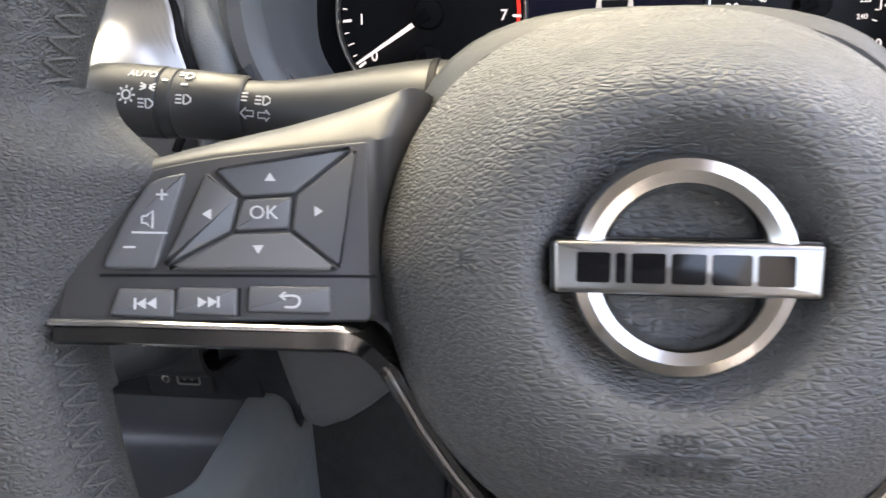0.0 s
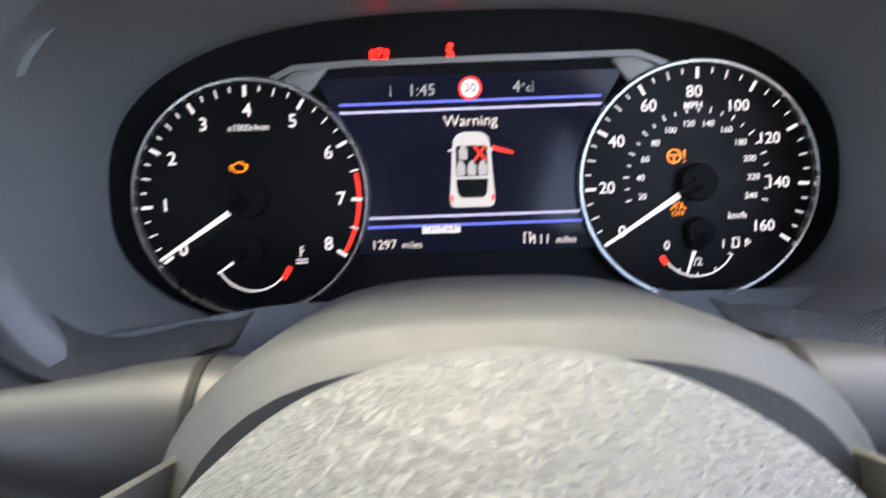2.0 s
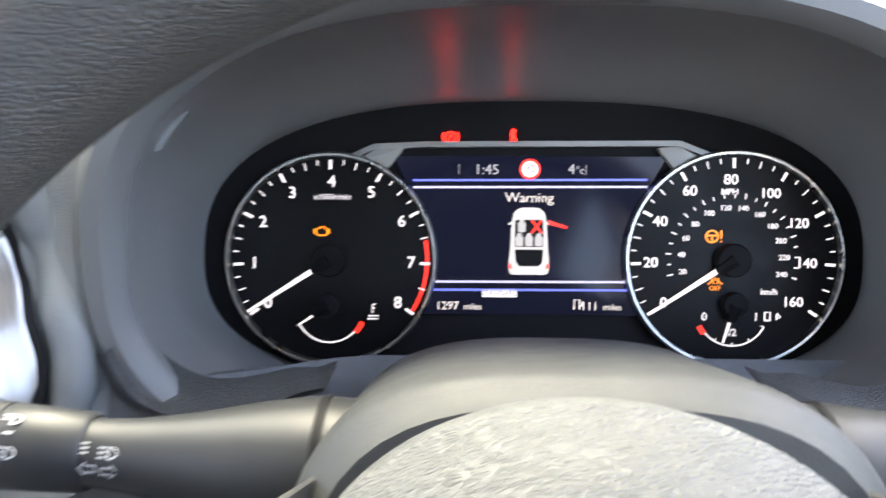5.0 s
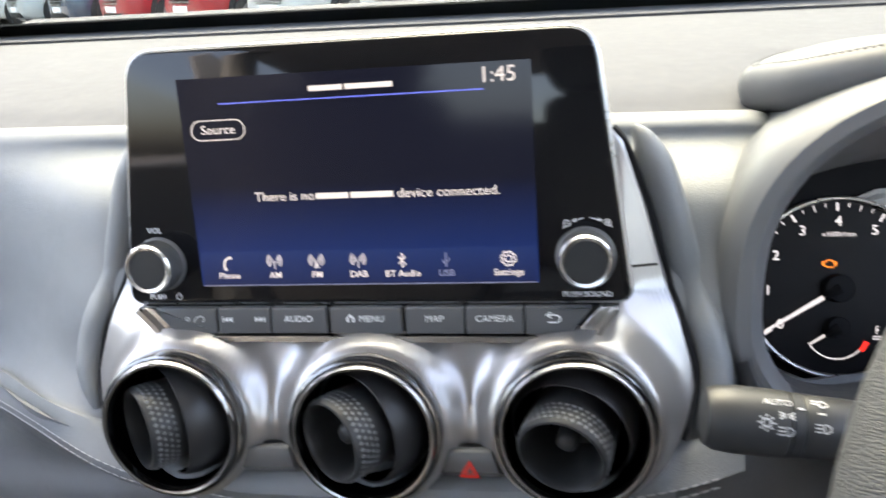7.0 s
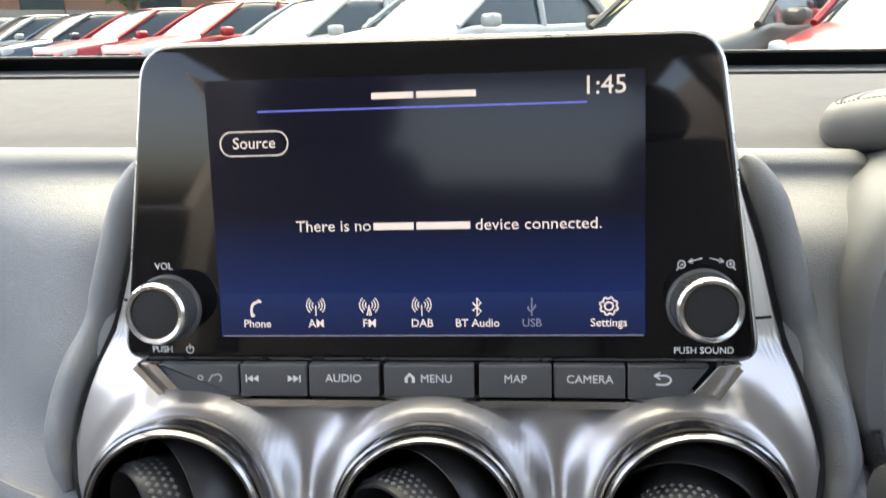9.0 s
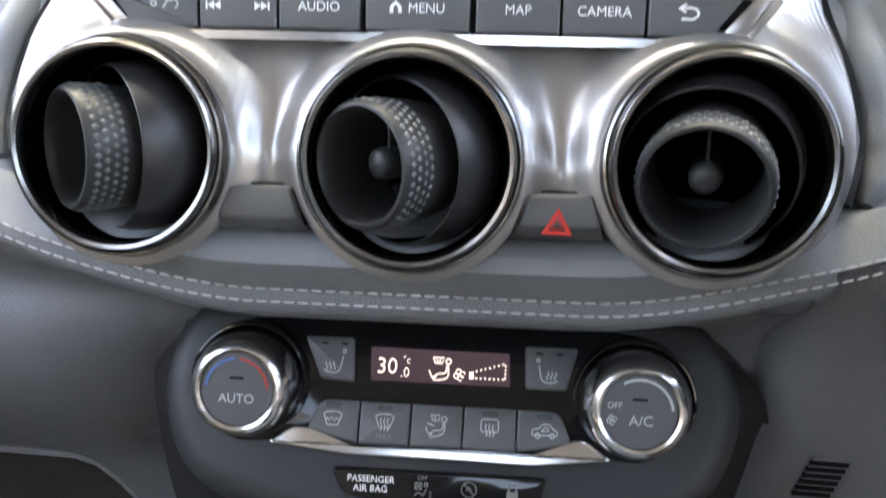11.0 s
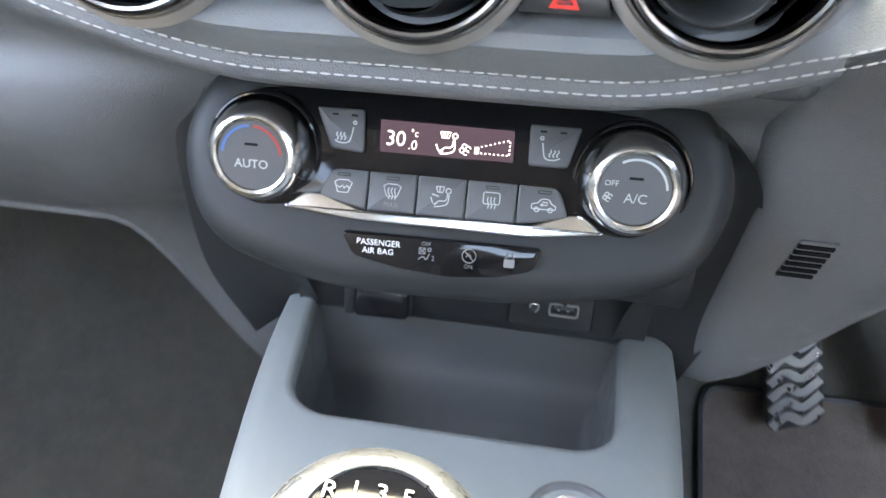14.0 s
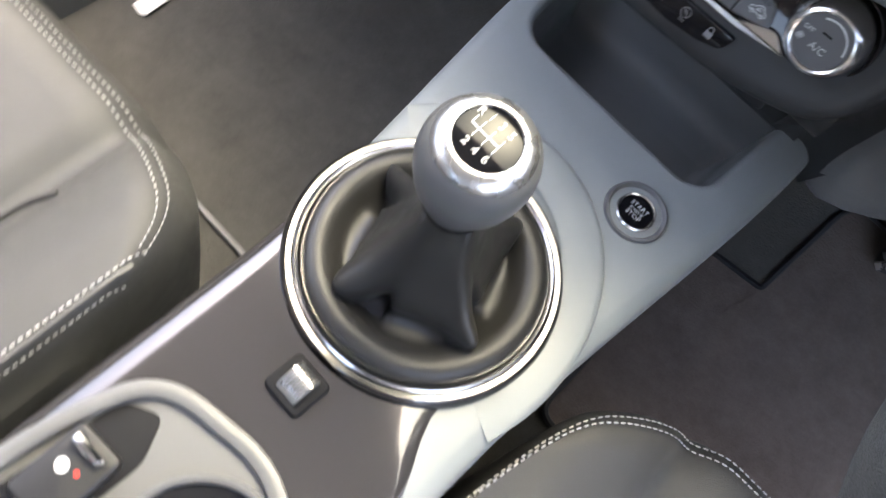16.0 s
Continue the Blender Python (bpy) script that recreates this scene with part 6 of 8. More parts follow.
for s in (-1, 1):
    upper = spline([(0.085, -0.0405), (0.0909, -0.0411), (0.1037, -0.0413), (0.1169, -0.0444), (0.1301, -0.0465), (0.1429, -0.0453), (0.1534, -0.0398), (0.1600, -0.0330), (0.1650, -0.0220)], 5)
    crest = spline([(0.088, -0.0420), (0.0967, -0.0440), (0.1060, -0.0479), (0.1176, -0.0519), (0.1311, -0.0555), (0.1442, -0.0558), (0.1580, -0.0520), (0.1680, -0.0430), (0.1740, -0.0280)], 5)
    lower = spline([(0.088, -0.0455), (0.0948, -0.0481), (0.1045, -0.0508), (0.1180, -0.0559), (0.1305, -0.0591), (0.1447, -0.0598), (0.1621, -0.0575), (0.1740, -0.0490), (0.1800, -0.0310)], 5)
    rows = [[HK @ Vector((s * mix(u[0], c[0], k), mix(u[1], c[1], k), mix(-0.012, 0.0055, k ** 0.7))) for u, c in zip(upper, crest)] for k in (0, 0.25, 0.5, 0.75, 0.92)]
    rows += [[HK @ Vector((s * mix(c[0], o[0], k), mix(c[1], o[1], k), z)) for c, o in zip(crest, lower)] for k, z in ((0, 0.0062), (0.35, 0.0055), (0.8, 0.003), (1.0, -0.002), (1.0, -0.03))]
    bm = bmnew()
    sheet(bm, rows)
    part("lower_ledge", bm, M_LEDGE, hood, "dark grained ledge under the instruments", sharp=60)
front = [(-0.1225, 0.466, 0.824), (-0.1195, 0.443, 0.828), (-0.106, 0.411, 0.8335), (-0.074, 0.386, 0.842), (-0.032, 0.370, 0.8505)]
back = [(-0.113, 0.490, 0.8245), (-0.09, 0.512, 0.827), (-0.04, 0.540, 0.83)]
half = back[::-1] + front
brow_line = spline(half + [(DX, 0.358, 0.853)] + [(2 * DX - x, y, z) for x, y, z in reversed(half)] + [(DX, 0.553, 0.831)], 10, True)


def brow_loop(inset, rise):
    """The brow's outline moved inwards and up."""
    out = []
    for i, p in enumerate(brow_line):
        q, r = brow_line[i - 1], brow_line[(i + 1) % len(brow_line)]
        dx, dy = r[0] - q[0], r[1] - q[1]
        n = math.hypot(dx, dy)
        out.append((p[0] - inset * dy / n, p[1] + inset * dx / n, p[2] + rise))
    return out


BROW = [(0.016, -0.017), (0.008, -0.0155), (0.0025, -0.011), (0.0003, -0.005), (0, 0.0), (0.0012, 0.005), (0.0045, 0.0088), (0.0088, 0.0106), (0.0096, 0.0097), (0.0104, 0.0110), (0.0135, 0.0120), (0.0164, 0.0124), (0.0172, 0.0114), (0.0180, 0.0126), (0.0195, 0.0128)]
bm = bmnew()
loops = [brow_loop(i, r) for i, r in BROW]
mid = [sum(p[k] for p in loops[-1]) / len(loops[-1]) for k in range(3)]
for f in (0.25, 0.6, 0.9):
    loops.append([(mix(x, mid[0], f), mix(y, mix(y, mid[1], 0.75), f), mix(z, z + 0.002, f)) for x, y, z in loops[len(BROW) - 1]])
rings(bm, loops, caps=(False, True))
brow = part("brow", bm, M_BROW, hood, "grey leather brow with a stitched edge")
bm = bmnew()
stitches(bm, brow_loop(0.0068, 0.0103), 0.0022, 0.0014, 0.00035)
st = part("stitching", bm, M_DTHREAD, brow)
st["kind"] = "stuff"

bm = bmnew()
rows = [[(x, y, z) for y, z in spline([(0.449, 0.800), (0.446, 0.808), (0.439, 0.8138), (0.431, 0.8140), (0.4235, 0.8095), (0.418, 0.801), (0.415, 0.79), (0.41, 0.72), (0.40, 0.65)], 4)] for x in np.linspace(0.2255, 0.48, 12)]
sheet(bm, rows, 0.006)
part("side_pad", bm, M_PAD, hood, "grey leather pad beside the instruments")

# ---- steering column ----
W = lean(0.041, 0.158, 0.720, 27)     # the wheel's frame
col = thing("steering_column", pose(0, 0, 0), "dark grey steering column cover behind the wheel", "steering column")
bm = bmnew()
loops = []
for depth, w, up, dn in ((-0.060, 0.074, 0.068, 0.06), (-0.0685, 0.0790, 0.0710, 0.06), (-0.0705, 0.0808, 0.0736, 0.062), (-0.0735, 0.0825, 0.0752, 0.064), (-0.079, 0.0838, 0.0763, 0.067), (-0.092, 0.0848, 0.0771, 0.069), (-0.14, 0.0858, 0.0788, 0.07), (-0.180, 0.0868, 0.0802, 0.07), (-0.203, 0.0860, 0.0770, 0.07), (-0.26, 0.082, 0.045, 0.07)):
    loops.append([W @ Vector((0.003 + p, q, depth)) for p, q in [sup(2 * math.pi * i / 72, w, up, dn, 3.1) for i in range(72)]])
rings(bm, loops)
part("cover", bm, M_COLUMN, col)


def stalk(s):
    t = thing("control_stalk", Matrix.Translation((DX + s * 0.095, 0.270, 0.7120)) @ pose(0, 0, 0, 0, 0, 0 if s > 0 else 180) @ pose(0, 0, 0, 0, -4.5, 0),
              "black column stalk with white light symbols" if s < 0 else "black column stalk on the wheel's far side", "control stalk")
    m = pose(0, 0, 0, 0, 90, 0)
    b = bmnew()
    lathe(b, [(0.0225, -0.050), (0.0224, -0.0185), (0.0214, -0.012), (0.0190, 0.0), (0.0158, 0.013), (0.0132, 0.025), (0.0114, 0.036), (0.0105, 0.0455), (0.0106, 0.0492)], 32, m)
    part("arm", b, M_STALK, t)
    b = bmnew()
    lathe(b, [(0.0222, -0.0222), (0.0229, -0.0216), (0.0229, -0.0196), (0.0220, -0.0186)], 32, m)
    part("root_collar", b, M_BLACK, t)
    b = bmnew()
    lathe(b, [(0.0111, 0.0488), (0.0122, 0.0502), (0.0130, 0.0735), (0.0127, 0.0748)], 32, m)
    part("collar", b, M_STALK, t)
    b = bmnew()
    lathe(b, [(0.0120, 0.0744), (0.0131, 0.0754), (0.0133, 0.0796), (0.0122, 0.0802)], 32, m)
    part("turning_ring", b, M_SOFT, t)
    b = bmnew()
    lathe(b, [(0.0124, 0.0798), (0.0136, 0.0810), (0.0138, 0.100), (0.0131, 0.108), (0.0112, 0.1115), (0.0003, 0.1125)], 32, m, False, True)
    part("tip", b, M_STALK, t)
    if s < 0:
        # Prints lie on the side of the bar that faces the driver.
        def face(at, turn, r):
            c, q = math.cos(radians(turn)), math.sin(radians(turn))
            return Matrix(((-1, 0, 0, at), (0, -q, c, r * c), (0, c, q, r * q), (0, 0, 0, 1)))
        def mark(lines, at, turn, w, r):
            q = bmnew()
            for line in lines:
                stroke(q, line, w, 0, 0.0002)
            q.transform(face(at, turn, r))
            part("print", q, M_GREYPRINT, t)
        bulb = [[(0.0002, -0.0016), (0.0002, 0.0016), (0.0014, 0.0016), (0.0028, 0.0006), (0.0028, -0.0006), (0.0014, -0.0016), (0.0002, -0.0016)]]
        beams = [[(-0.0028, 0.0014 - 0.0014 * i), (-0.0006, 0.0014 - 0.0014 * i)] for i in range(3)]
        arrow = [(0.0026, 0), (0.0006, 0.0020), (0.0006, 0.0010), (-0.0022, 0.0010), (-0.0022, -0.0010), (0.0006, -0.0010), (0.0006, -0.0020), (0.0026, 0)]
        mark([arc(0, 0, 0.0016, 0, 360, 12)] + [[(0.0023 * math.cos(a), 0.0023 * math.sin(a)), (0.0034 * math.cos(a), 0.0034 * math.sin(a))] for a in np.linspace(0, 5.5, 8)], 0.0905, 31, 0.0007, 0.01385)
        mark([[(-0.0028, 0.0014), (-0.0006, 0.0003)], [(-0.0028, -0.0014), (-0.0006, -0.0003)], [(0.0028, 0.0014), (0.0006, 0.0003)], [(0.0028, -0.0014), (0.0006, -0.0003)], [(-0.0028, 0), (-0.001, 0)], [(0.0028, 0), (0.001, 0)]], 0.0828, 45, 0.0006, 0.01385)
        mark(bulb + beams, 0.0832, 20, 0.0006, 0.01385)
        mark(bulb + beams, 0.0693, 30, 0.0006, 0.01315)
        mark(bulb + beams[:2], 0.0702, 74, 0.0006, 0.01315)
        mark([[(-0.0012, 0), (0.0014, 0)]], 0.0698, 55, 0.0008, 0.01315)
        mark([[(-0.0012, 0), (0.0012, 0)]], 0.0772, 60, 0.0009, 0.01345)
        mark(bulb + beams, 0.0405, 40, 0.0006, 0.0110)
        mark(beams, 0.0458, 45, 0.0006, 0.0109)
        mark([arrow], 0.0398, 12, 0.0005, 0.0110)
        mark([[(-x, y) for x, y in arrow]], 0.0460, 14, 0.0005, 0.0109)
        w = lettering("print", "AUTO", 0.0040, M_GREYPRINT, t)
        w.matrix_basis = face(0.0860, 67, 0.0139)
    return t


stalk(-1)
stalk(1)

# ---- the steering wheel ----
sw = thing("steering_wheel", W, "black leather steering wheel with chrome emblem and spoke buttons", "steering wheel")
path = []
grip = []
for i in range(96):
    a = 2 * math.pi * i / 96
    fat = math.exp(-((abs(math.degrees(math.atan2(math.sin(a), abs(math.cos(a)))) + 10) / 22) ** 2))
    grip.append(1 + 0.26 * fat)
    big = 0.1735 - 0.0043 * fat
    x, y = big * math.cos(a), big * math.sin(a)
    path.append((x, max(y, -0.150 + 0.012 * math.cos(a) ** 2) if y < 0 else y, 0.0))
sec = [(0.0165 * math.copysign(abs(math.cos(2 * math.pi * j / 20)) ** 0.9, math.cos(2 * math.pi * j / 20)), 0.0185 * math.copysign(abs(math.sin(2 * math.pi * j / 20)) ** 0.9, math.sin(2 * math.pi * j / 20))) for j in range(20)]
bm = bmnew()
tube(bm, path, grip, closed=True, up=(0, 0, 1), sec=sec)
rim = part("rim", bm, M_RIM, sw, "black leather rim")
for a0 in (38.5, 141.5):
    bm = bmnew()
    a = radians(a0)
    tilt = radians(3.5 if a0 > 90 else -3.5)
    loop = []
    for p, q in sec:
        c = a + tilt * p / 0.0165
        loop.append(Vector(((0.1735 + p * 1.012) * math.cos(c), (0.1735 + p * 1.012) * math.sin(c), q * 1.012)))
    tube(bm, loop, 0.0009, 5, True, up=(-math.sin(a), math.cos(a), 0))
    part("rim_seam", bm, M_BLACK, rim)
# Cross stitching on the rim's inner side.
bm = bmnew()
for lo, hi in ((139, 224), (-44, 41)):
    line = []
    for a in np.linspace(lo, hi, 176):
        c, q = math.cos(radians(a)), math.sin(radians(a))
        lift = abs(math.degrees(math.atan2(q, abs(c))) + 10)
        fat = math.exp(-(lift / 22) ** 2)
        big, g = 0.1735 - 0.0043 * fat, 1 + 0.26 * fat
        def on(f):
            r, z = big - 0.0170 * g * math.cos(f) ** 0.9, 0.0190 * g * math.copysign(abs(math.sin(f)) ** 0.9, f)
            return Vector((r * c, max(-0.150 + 0.034, r * q), z))
        line.append((on(0.42), on(0.24), on(-0.02)))
    for i in range(0, len(line) - 5, 4):
        for a, k, e in ((line[i][0], line[i + 1][1], line[i + 2][2]), (line[i + 2][2], line[i + 3][1], line[i + 4][0])):
            tube(bm, [a, k, e], 0.0004, 4)
ob = part("cross_stitching", bm, M_RIMTHREAD, rim)
ob["kind"] = "stuff"


def pad_outline(a):
    return sup(a, 0.0757, 0.0700, 0.0800, 2.2 if math.sin(a) >= 0 else 2.0)


bm = bmnew()
loops = []
RAD = [0.02, 0.1, 0.2, 0.28, 0.33, 0.36, 0.39, 0.42, 0.45, 0.48, 0.52, 0.56, 0.60, 0.64, 0.68, 0.72, 0.76, 0.80, 0.84, 0.88, 0.92, 0.95, 0.975, 0.99, 1.0, 1.0]
for k, s in enumerate(RAD):
    loop = []
    for i in range(96):
        a = 2 * math.pi * i / 96
        ox, oy = pad_outline(a)
        x, y = ox * s, oy * s
        r = math.hypot(x, y - 0.0008)
        z = -0.0085 + 0.0110 * smooth((r - 0.0262) / 0.0100)
        z -= 0.004 * smooth((s - 0.5) / 0.25)
        z -= (0.0235 + 0.024 * max(0, math.sin(a))) * smooth((s - 0.58) / 0.46) ** 1.25
        z -= 0.003 * smooth((s - 0.93) / 0.07)
        if k >= len(RAD) - 1:
            z -= 0.03
        loop.append((x, y, z))
    loops.append(loop)
rings(bm, loops, caps=(True, False))
pad = part("airbag_cover", bm, M_WHEEL, sw, "grained black airbag cover", sharp=70)
em = part("emblem_ring", lathe(bmnew(), [(0.0178, -0.008), (0.0180, -0.002), (0.0192, 0.0002), (0.0220, 0.0012), (0.0246, 0.0), (0.0258, -0.0025), (0.0260, -0.006)], 72, pose(0.0, 0.001, 0)), M_CHROME, sw, "chrome ring emblem")
bm = bmnew()
slab(bm, rrect(0.0605, 0.0135, 0.0015, 0, 0.001, 3), -0.006, -0.0010, 0.0008)
part("emblem_backing", bm, M_PIANO, em)
bm = bmnew()
slab(bm, rounded([(-0.0290, -0.0050), (-0.0292, 0.0070), (0.0292, 0.0070), (0.0290, -0.0050)], 0.0012, 3), -0.005, 0.0022, 0.0012)
bar = part("emblem_bar", bm, M_BADGE, em, "chrome bar")
mark_x = -0.0240
for w in (0.0075, 0.0022, 0.0075, 0.0075, 0.0085, 0.0078):
    bm = slab(bmnew(), rrect(w, 0.0068, 0.0006, mark_x + w / 2, 0.0010, 2), 0.0016, 0.00235, 0.0)
    part("emblem_mark", bm, M_PIANO, bar, "black plain mark")
    mark_x += w + 0.0012
M_DEBOSS = surface("pressed lettering", (0.03, 0.031, 0.032), 0.35)
lettering("pressed_word", "SRS", 0.0062, M_DEBOSS, pad, 0, -0.0387, 0.0026)
lettering("pressed_word", "AIRBAG", 0.0068, M_DEBOSS, pad, 0, -0.0449, 0.0025)
icon(pad, M_DEBOSS, [[(-0.0125, -0.0418), (0.0125, -0.0418)]], 0.0006, 0.0026)
icon(pad, M_DEBOSS, [[(-0.0505, 0.004), (-0.0505, -0.0005)], spline([(-0.0505, 0.002), (-0.0475, 0.0018), (-0.0445, 0.0025)], 4), spline([(-0.0505, 0.0005), (-0.047, -0.0012), (-0.0445, 0.0018)], 4)], 0.0006, 0.0001)


# Spokes: the shell that joins the hub to the rim, its face and its bright lower trim.
SP = pose(-0.105, 0.012, -0.0135, -14, 21, 0)      # the spoke's flat face
CREASE = ((-0.050, -0.0275), (-0.047, -0.0215), (-0.0453, -0.013), (-0.0394, 0.0013), (-0.0294, 0.0107), (-0.0111, 0.0149), (0.0263, 0.0200), (0.036, 0.0215), (0.064, 0.026))
CREST = ((-0.050, -0.0255), (-0.047, -0.0165), (-0.0453, -0.008), (-0.0394, 0.008), (-0.0341, 0.0148), (-0.0205, 0.0193), (-0.0064, 0.0232), (0.0083, 0.0272), (0.0237, 0.0323), (0.0365, 0.0372), (0.0517, 0.0440), (0.064, 0.049))


def along(line, u):
    return float(np.interp(u, [p[0] for p in line], [p[1] for p in line]))


def spoke(s):
    def put(p):
        q = SP @ Vector(p)
        return (q.x * -s, q.y, q.z)
    b = bmnew()
    cols = []
    for k in range(52):
        u = mix(-0.0495, 0.060, k / 51)
        c, t = along(CREASE, u), along(CREST, u)
        bot = -0.0280 - 0.0012 * (k / 51)
        cols.append([put((u, y, z - 0.030 * smooth((u - 0.027 - 0.40 * max(0, y - 0.004)) / 0.018))) for y, z in ((t - 0.008, -0.026), (t - 0.001, -0.018), (t, -0.0125), (t - 0.0012, -0.0090), (mix(c, t, 0.55), -0.0048), (c + 0.0012, -0.0016), (c - 0.0006, -0.0008), (mix(bot, c, 0.5), -0.0008), (bot + 0.001, -0.0008), (bot, -0.003), (bot + 0.002, -0.016))])
    rings(b, cols)
    part("spoke", b, M_SPOKE, sw, "satin dark grey spoke", sharp=50)
    line = [put(p) for p in ((-0.0475, -0.0300, 0.0005), (-0.030, -0.0309, 0.0005), (-0.010, -0.0322, 0.0005), (0.012, -0.0335, 0.0), (0.024, -0.0345, -0.001))]
    line += [(x * -s, y, z) for x, y, z in ((-0.0745, -0.0300, -0.0285), (-0.0695, -0.0385, -0.0305), (-0.0635, -0.0490, -0.032), (-0.0560, -0.0600, -0.033), (-0.0450, -0.0750, -0.034), (-0.0350, -0.0980, -0.032), (-0.030, -0.145, -0.012))]
    line = spline(line, 6)
    n = len(line)
    sizes = [mix(1.0, 1.35, smooth(i / n * 2)) for i in range(n)]
    b = bmnew()
    tube(b, line, sizes, up=(0, 0, 1), sec=[(-0.0026, -0.006), (-0.0028, 0.0004), (-0.0018, 0.0022), (0.0016, 0.0022), (0.0026, 0.0006), (0.0024, -0.006)])
    part("dark_trim", b, M_TRIMDARK, sw, "black chrome trim under the spoke")
    b = bmnew()
    tube(b, [(p[0], p[1] + 0.0029 * (1 - smooth((i - 22) / 8)), p[2] + 0.0020 + 0.001 * smooth((i - 22) / 8)) for i, p in enumerate(line)], 0.0009, 6)
    part("bright_line", b, M_CHROME, sw, "thin bright line")


spoke(-1)
spoke(1)
bm = bmnew()
rings(bm, [[(x, y, z + q) for x, q in ((-w, 0), (-w * 0.9, 0.004), (w * 0.9, 0.004), (w, 0), (w, -0.015), (-w, -0.015))] for y, w, z in ((-0.06, 0.05, -0.04), (-0.10, 0.032, -0.034), (-0.13, 0.030, -0.022), (-0.145, 0.030, -0.010))])
part("lower_spoke", bm, M_SOFT, sw)
bm = bmnew()
lathe(bm, [(0.045, -0.10), (0.05, -0.07), (0.055, -0.06), (0.02, -0.055)], 48)
part("hub_back", bm, M_SOFT, sw)

# Leather webs where the spokes meet the rim.
for s in (-1, 1):
    rows = []
    for y in np.linspace(-0.036, 0.042, 32):
        w = smooth((y + 0.035) / 0.018) * smooth((0.041 - y) / 0.020)
        x0, x1 = math.sqrt(0.1692 ** 2 - y * y), math.sqrt(0.1515 ** 2 - y * y)
        k = max(0.0, min(1.0, (y + 0.018) / 0.040))
        xe, ze = mix(x1, mix(0.1490, 0.1330, k), w), mix(0.003, mix(0.0045, -0.0010, k), w)
        row = []
        for i in range(13):
            q = i / 12
            row.append((s * mix(x0, xe, q), y, mix(0.0228, ze, q ** 2.4)))
        row.append((s * (xe - 0.003), y, ze - 0.004))
        row.append((s * (xe - 0.001), y, ze - 0.018))
        rows.append(row)
    bm = bmnew()
    sheet(bm, rows)
    part("thumb_rest", bm, M_RIM, sw, "black leather thumb rest", sharp=60)

# Buttons on the left spoke.
bk = new("button_panel", finish(slab(bmnew(), rounded([(-0.0475, -0.0272), (0.0285, -0.0293), (0.0290, 0.0196), (0.0263, 0.0192), (-0.0111, 0.0143), (-0.0294, 0.0101), (-0.0394, 0.0007), (-0.0453, -0.0136)], [0.002, 0.002, 0.002, 0.004, 0.006, 0.006, 0.006, 0.006], 3), -0.010, 0.0, 0.0006), "button_panel", M_SPOKE))
bk.parent = sw
bk.matrix_basis = SP
def spoke_button(name, pts, r, h=0.0022):
    b = bmnew()
    slab(b, rounded(pts, r, 3), -0.002, h, 0.0008)
    return part(name, b, M_GREY, bk)
ok = spoke_button("ok_button", [(-0.0062, -0.0055), (0.0075, -0.0051), (0.0085, 0.0035), (-0.0041, 0.0027)], 0.0012)
lettering("print", "OK", 0.0050, M_GREYPRINT, ok, 0.0012, -0.0010, 0.0023)
spoke_button("up_button", [(-0.0110, 0.0106), (0.0246, 0.0172), (0.0090, 0.0043), (-0.0040, 0.0034)], 0.0005)
spoke_button("down_button", [(-0.0224, -0.0151), (-0.0066, -0.0063), (0.0078, -0.0059), (0.0200, -0.0160)], 0.0005)
spoke_button("left_button", [(-0.0128, 0.0096), (-0.0050, 0.0028), (-0.0070, -0.0057), (-0.0232, -0.0146)], 0.0005)
spoke_button("right_button", [(0.0256, 0.0168), (0.0208, -0.0154), (0.0084, -0.0053), (0.0094, 0.0037)], 0.0005)
spoke_button("volume_button", [(-0.0178, 0.0096), (-0.0262, 0.0076), (-0.0318, -0.0010), (-0.0375, -0.0148), (-0.0248, -0.0151)], [0.001, 0.003, 0.004, 0.002, 0.001])
bm = bmnew()
for x, y, a in ((0.0029, 0.0085, 0), (-0.0127, -0.0013, 90), (0.0151, -0.0005, -90), (-0.0002, -0.0104, 180)):
    c, s = math.cos(radians(a)), math.sin(radians(a))
    slab(bm, [(x + p * c - q * s, y + p * s + q * c) for p, q in ((-0.0014, -0.001), (0.0014, -0.001), (0, 0.0012))], 0.0021, 0.0024)
part("arrow_print", bm, M_GREYPRINT, bk)
icon(bk, M_GREYPRINT, [[(-0.0250, 0.0037), (-0.0222, 0.0037)], [(-0.0236, 0.0051), (-0.0236, 0.0023)], [(-0.0324, -0.0096), (-0.0296, -0.0096)],
                      [(-0.0282, -0.0018), (-0.0272, -0.0018), (-0.0257, -0.0004), (-0.0257, -0.0050), (-0.0272, -0.0036), (-0.0282, -0.0036), (-0.0282, -0.0018)], [(-0.0306, -0.0059), (-0.0221, -0.0061)]], 0.0005, 0.0021)
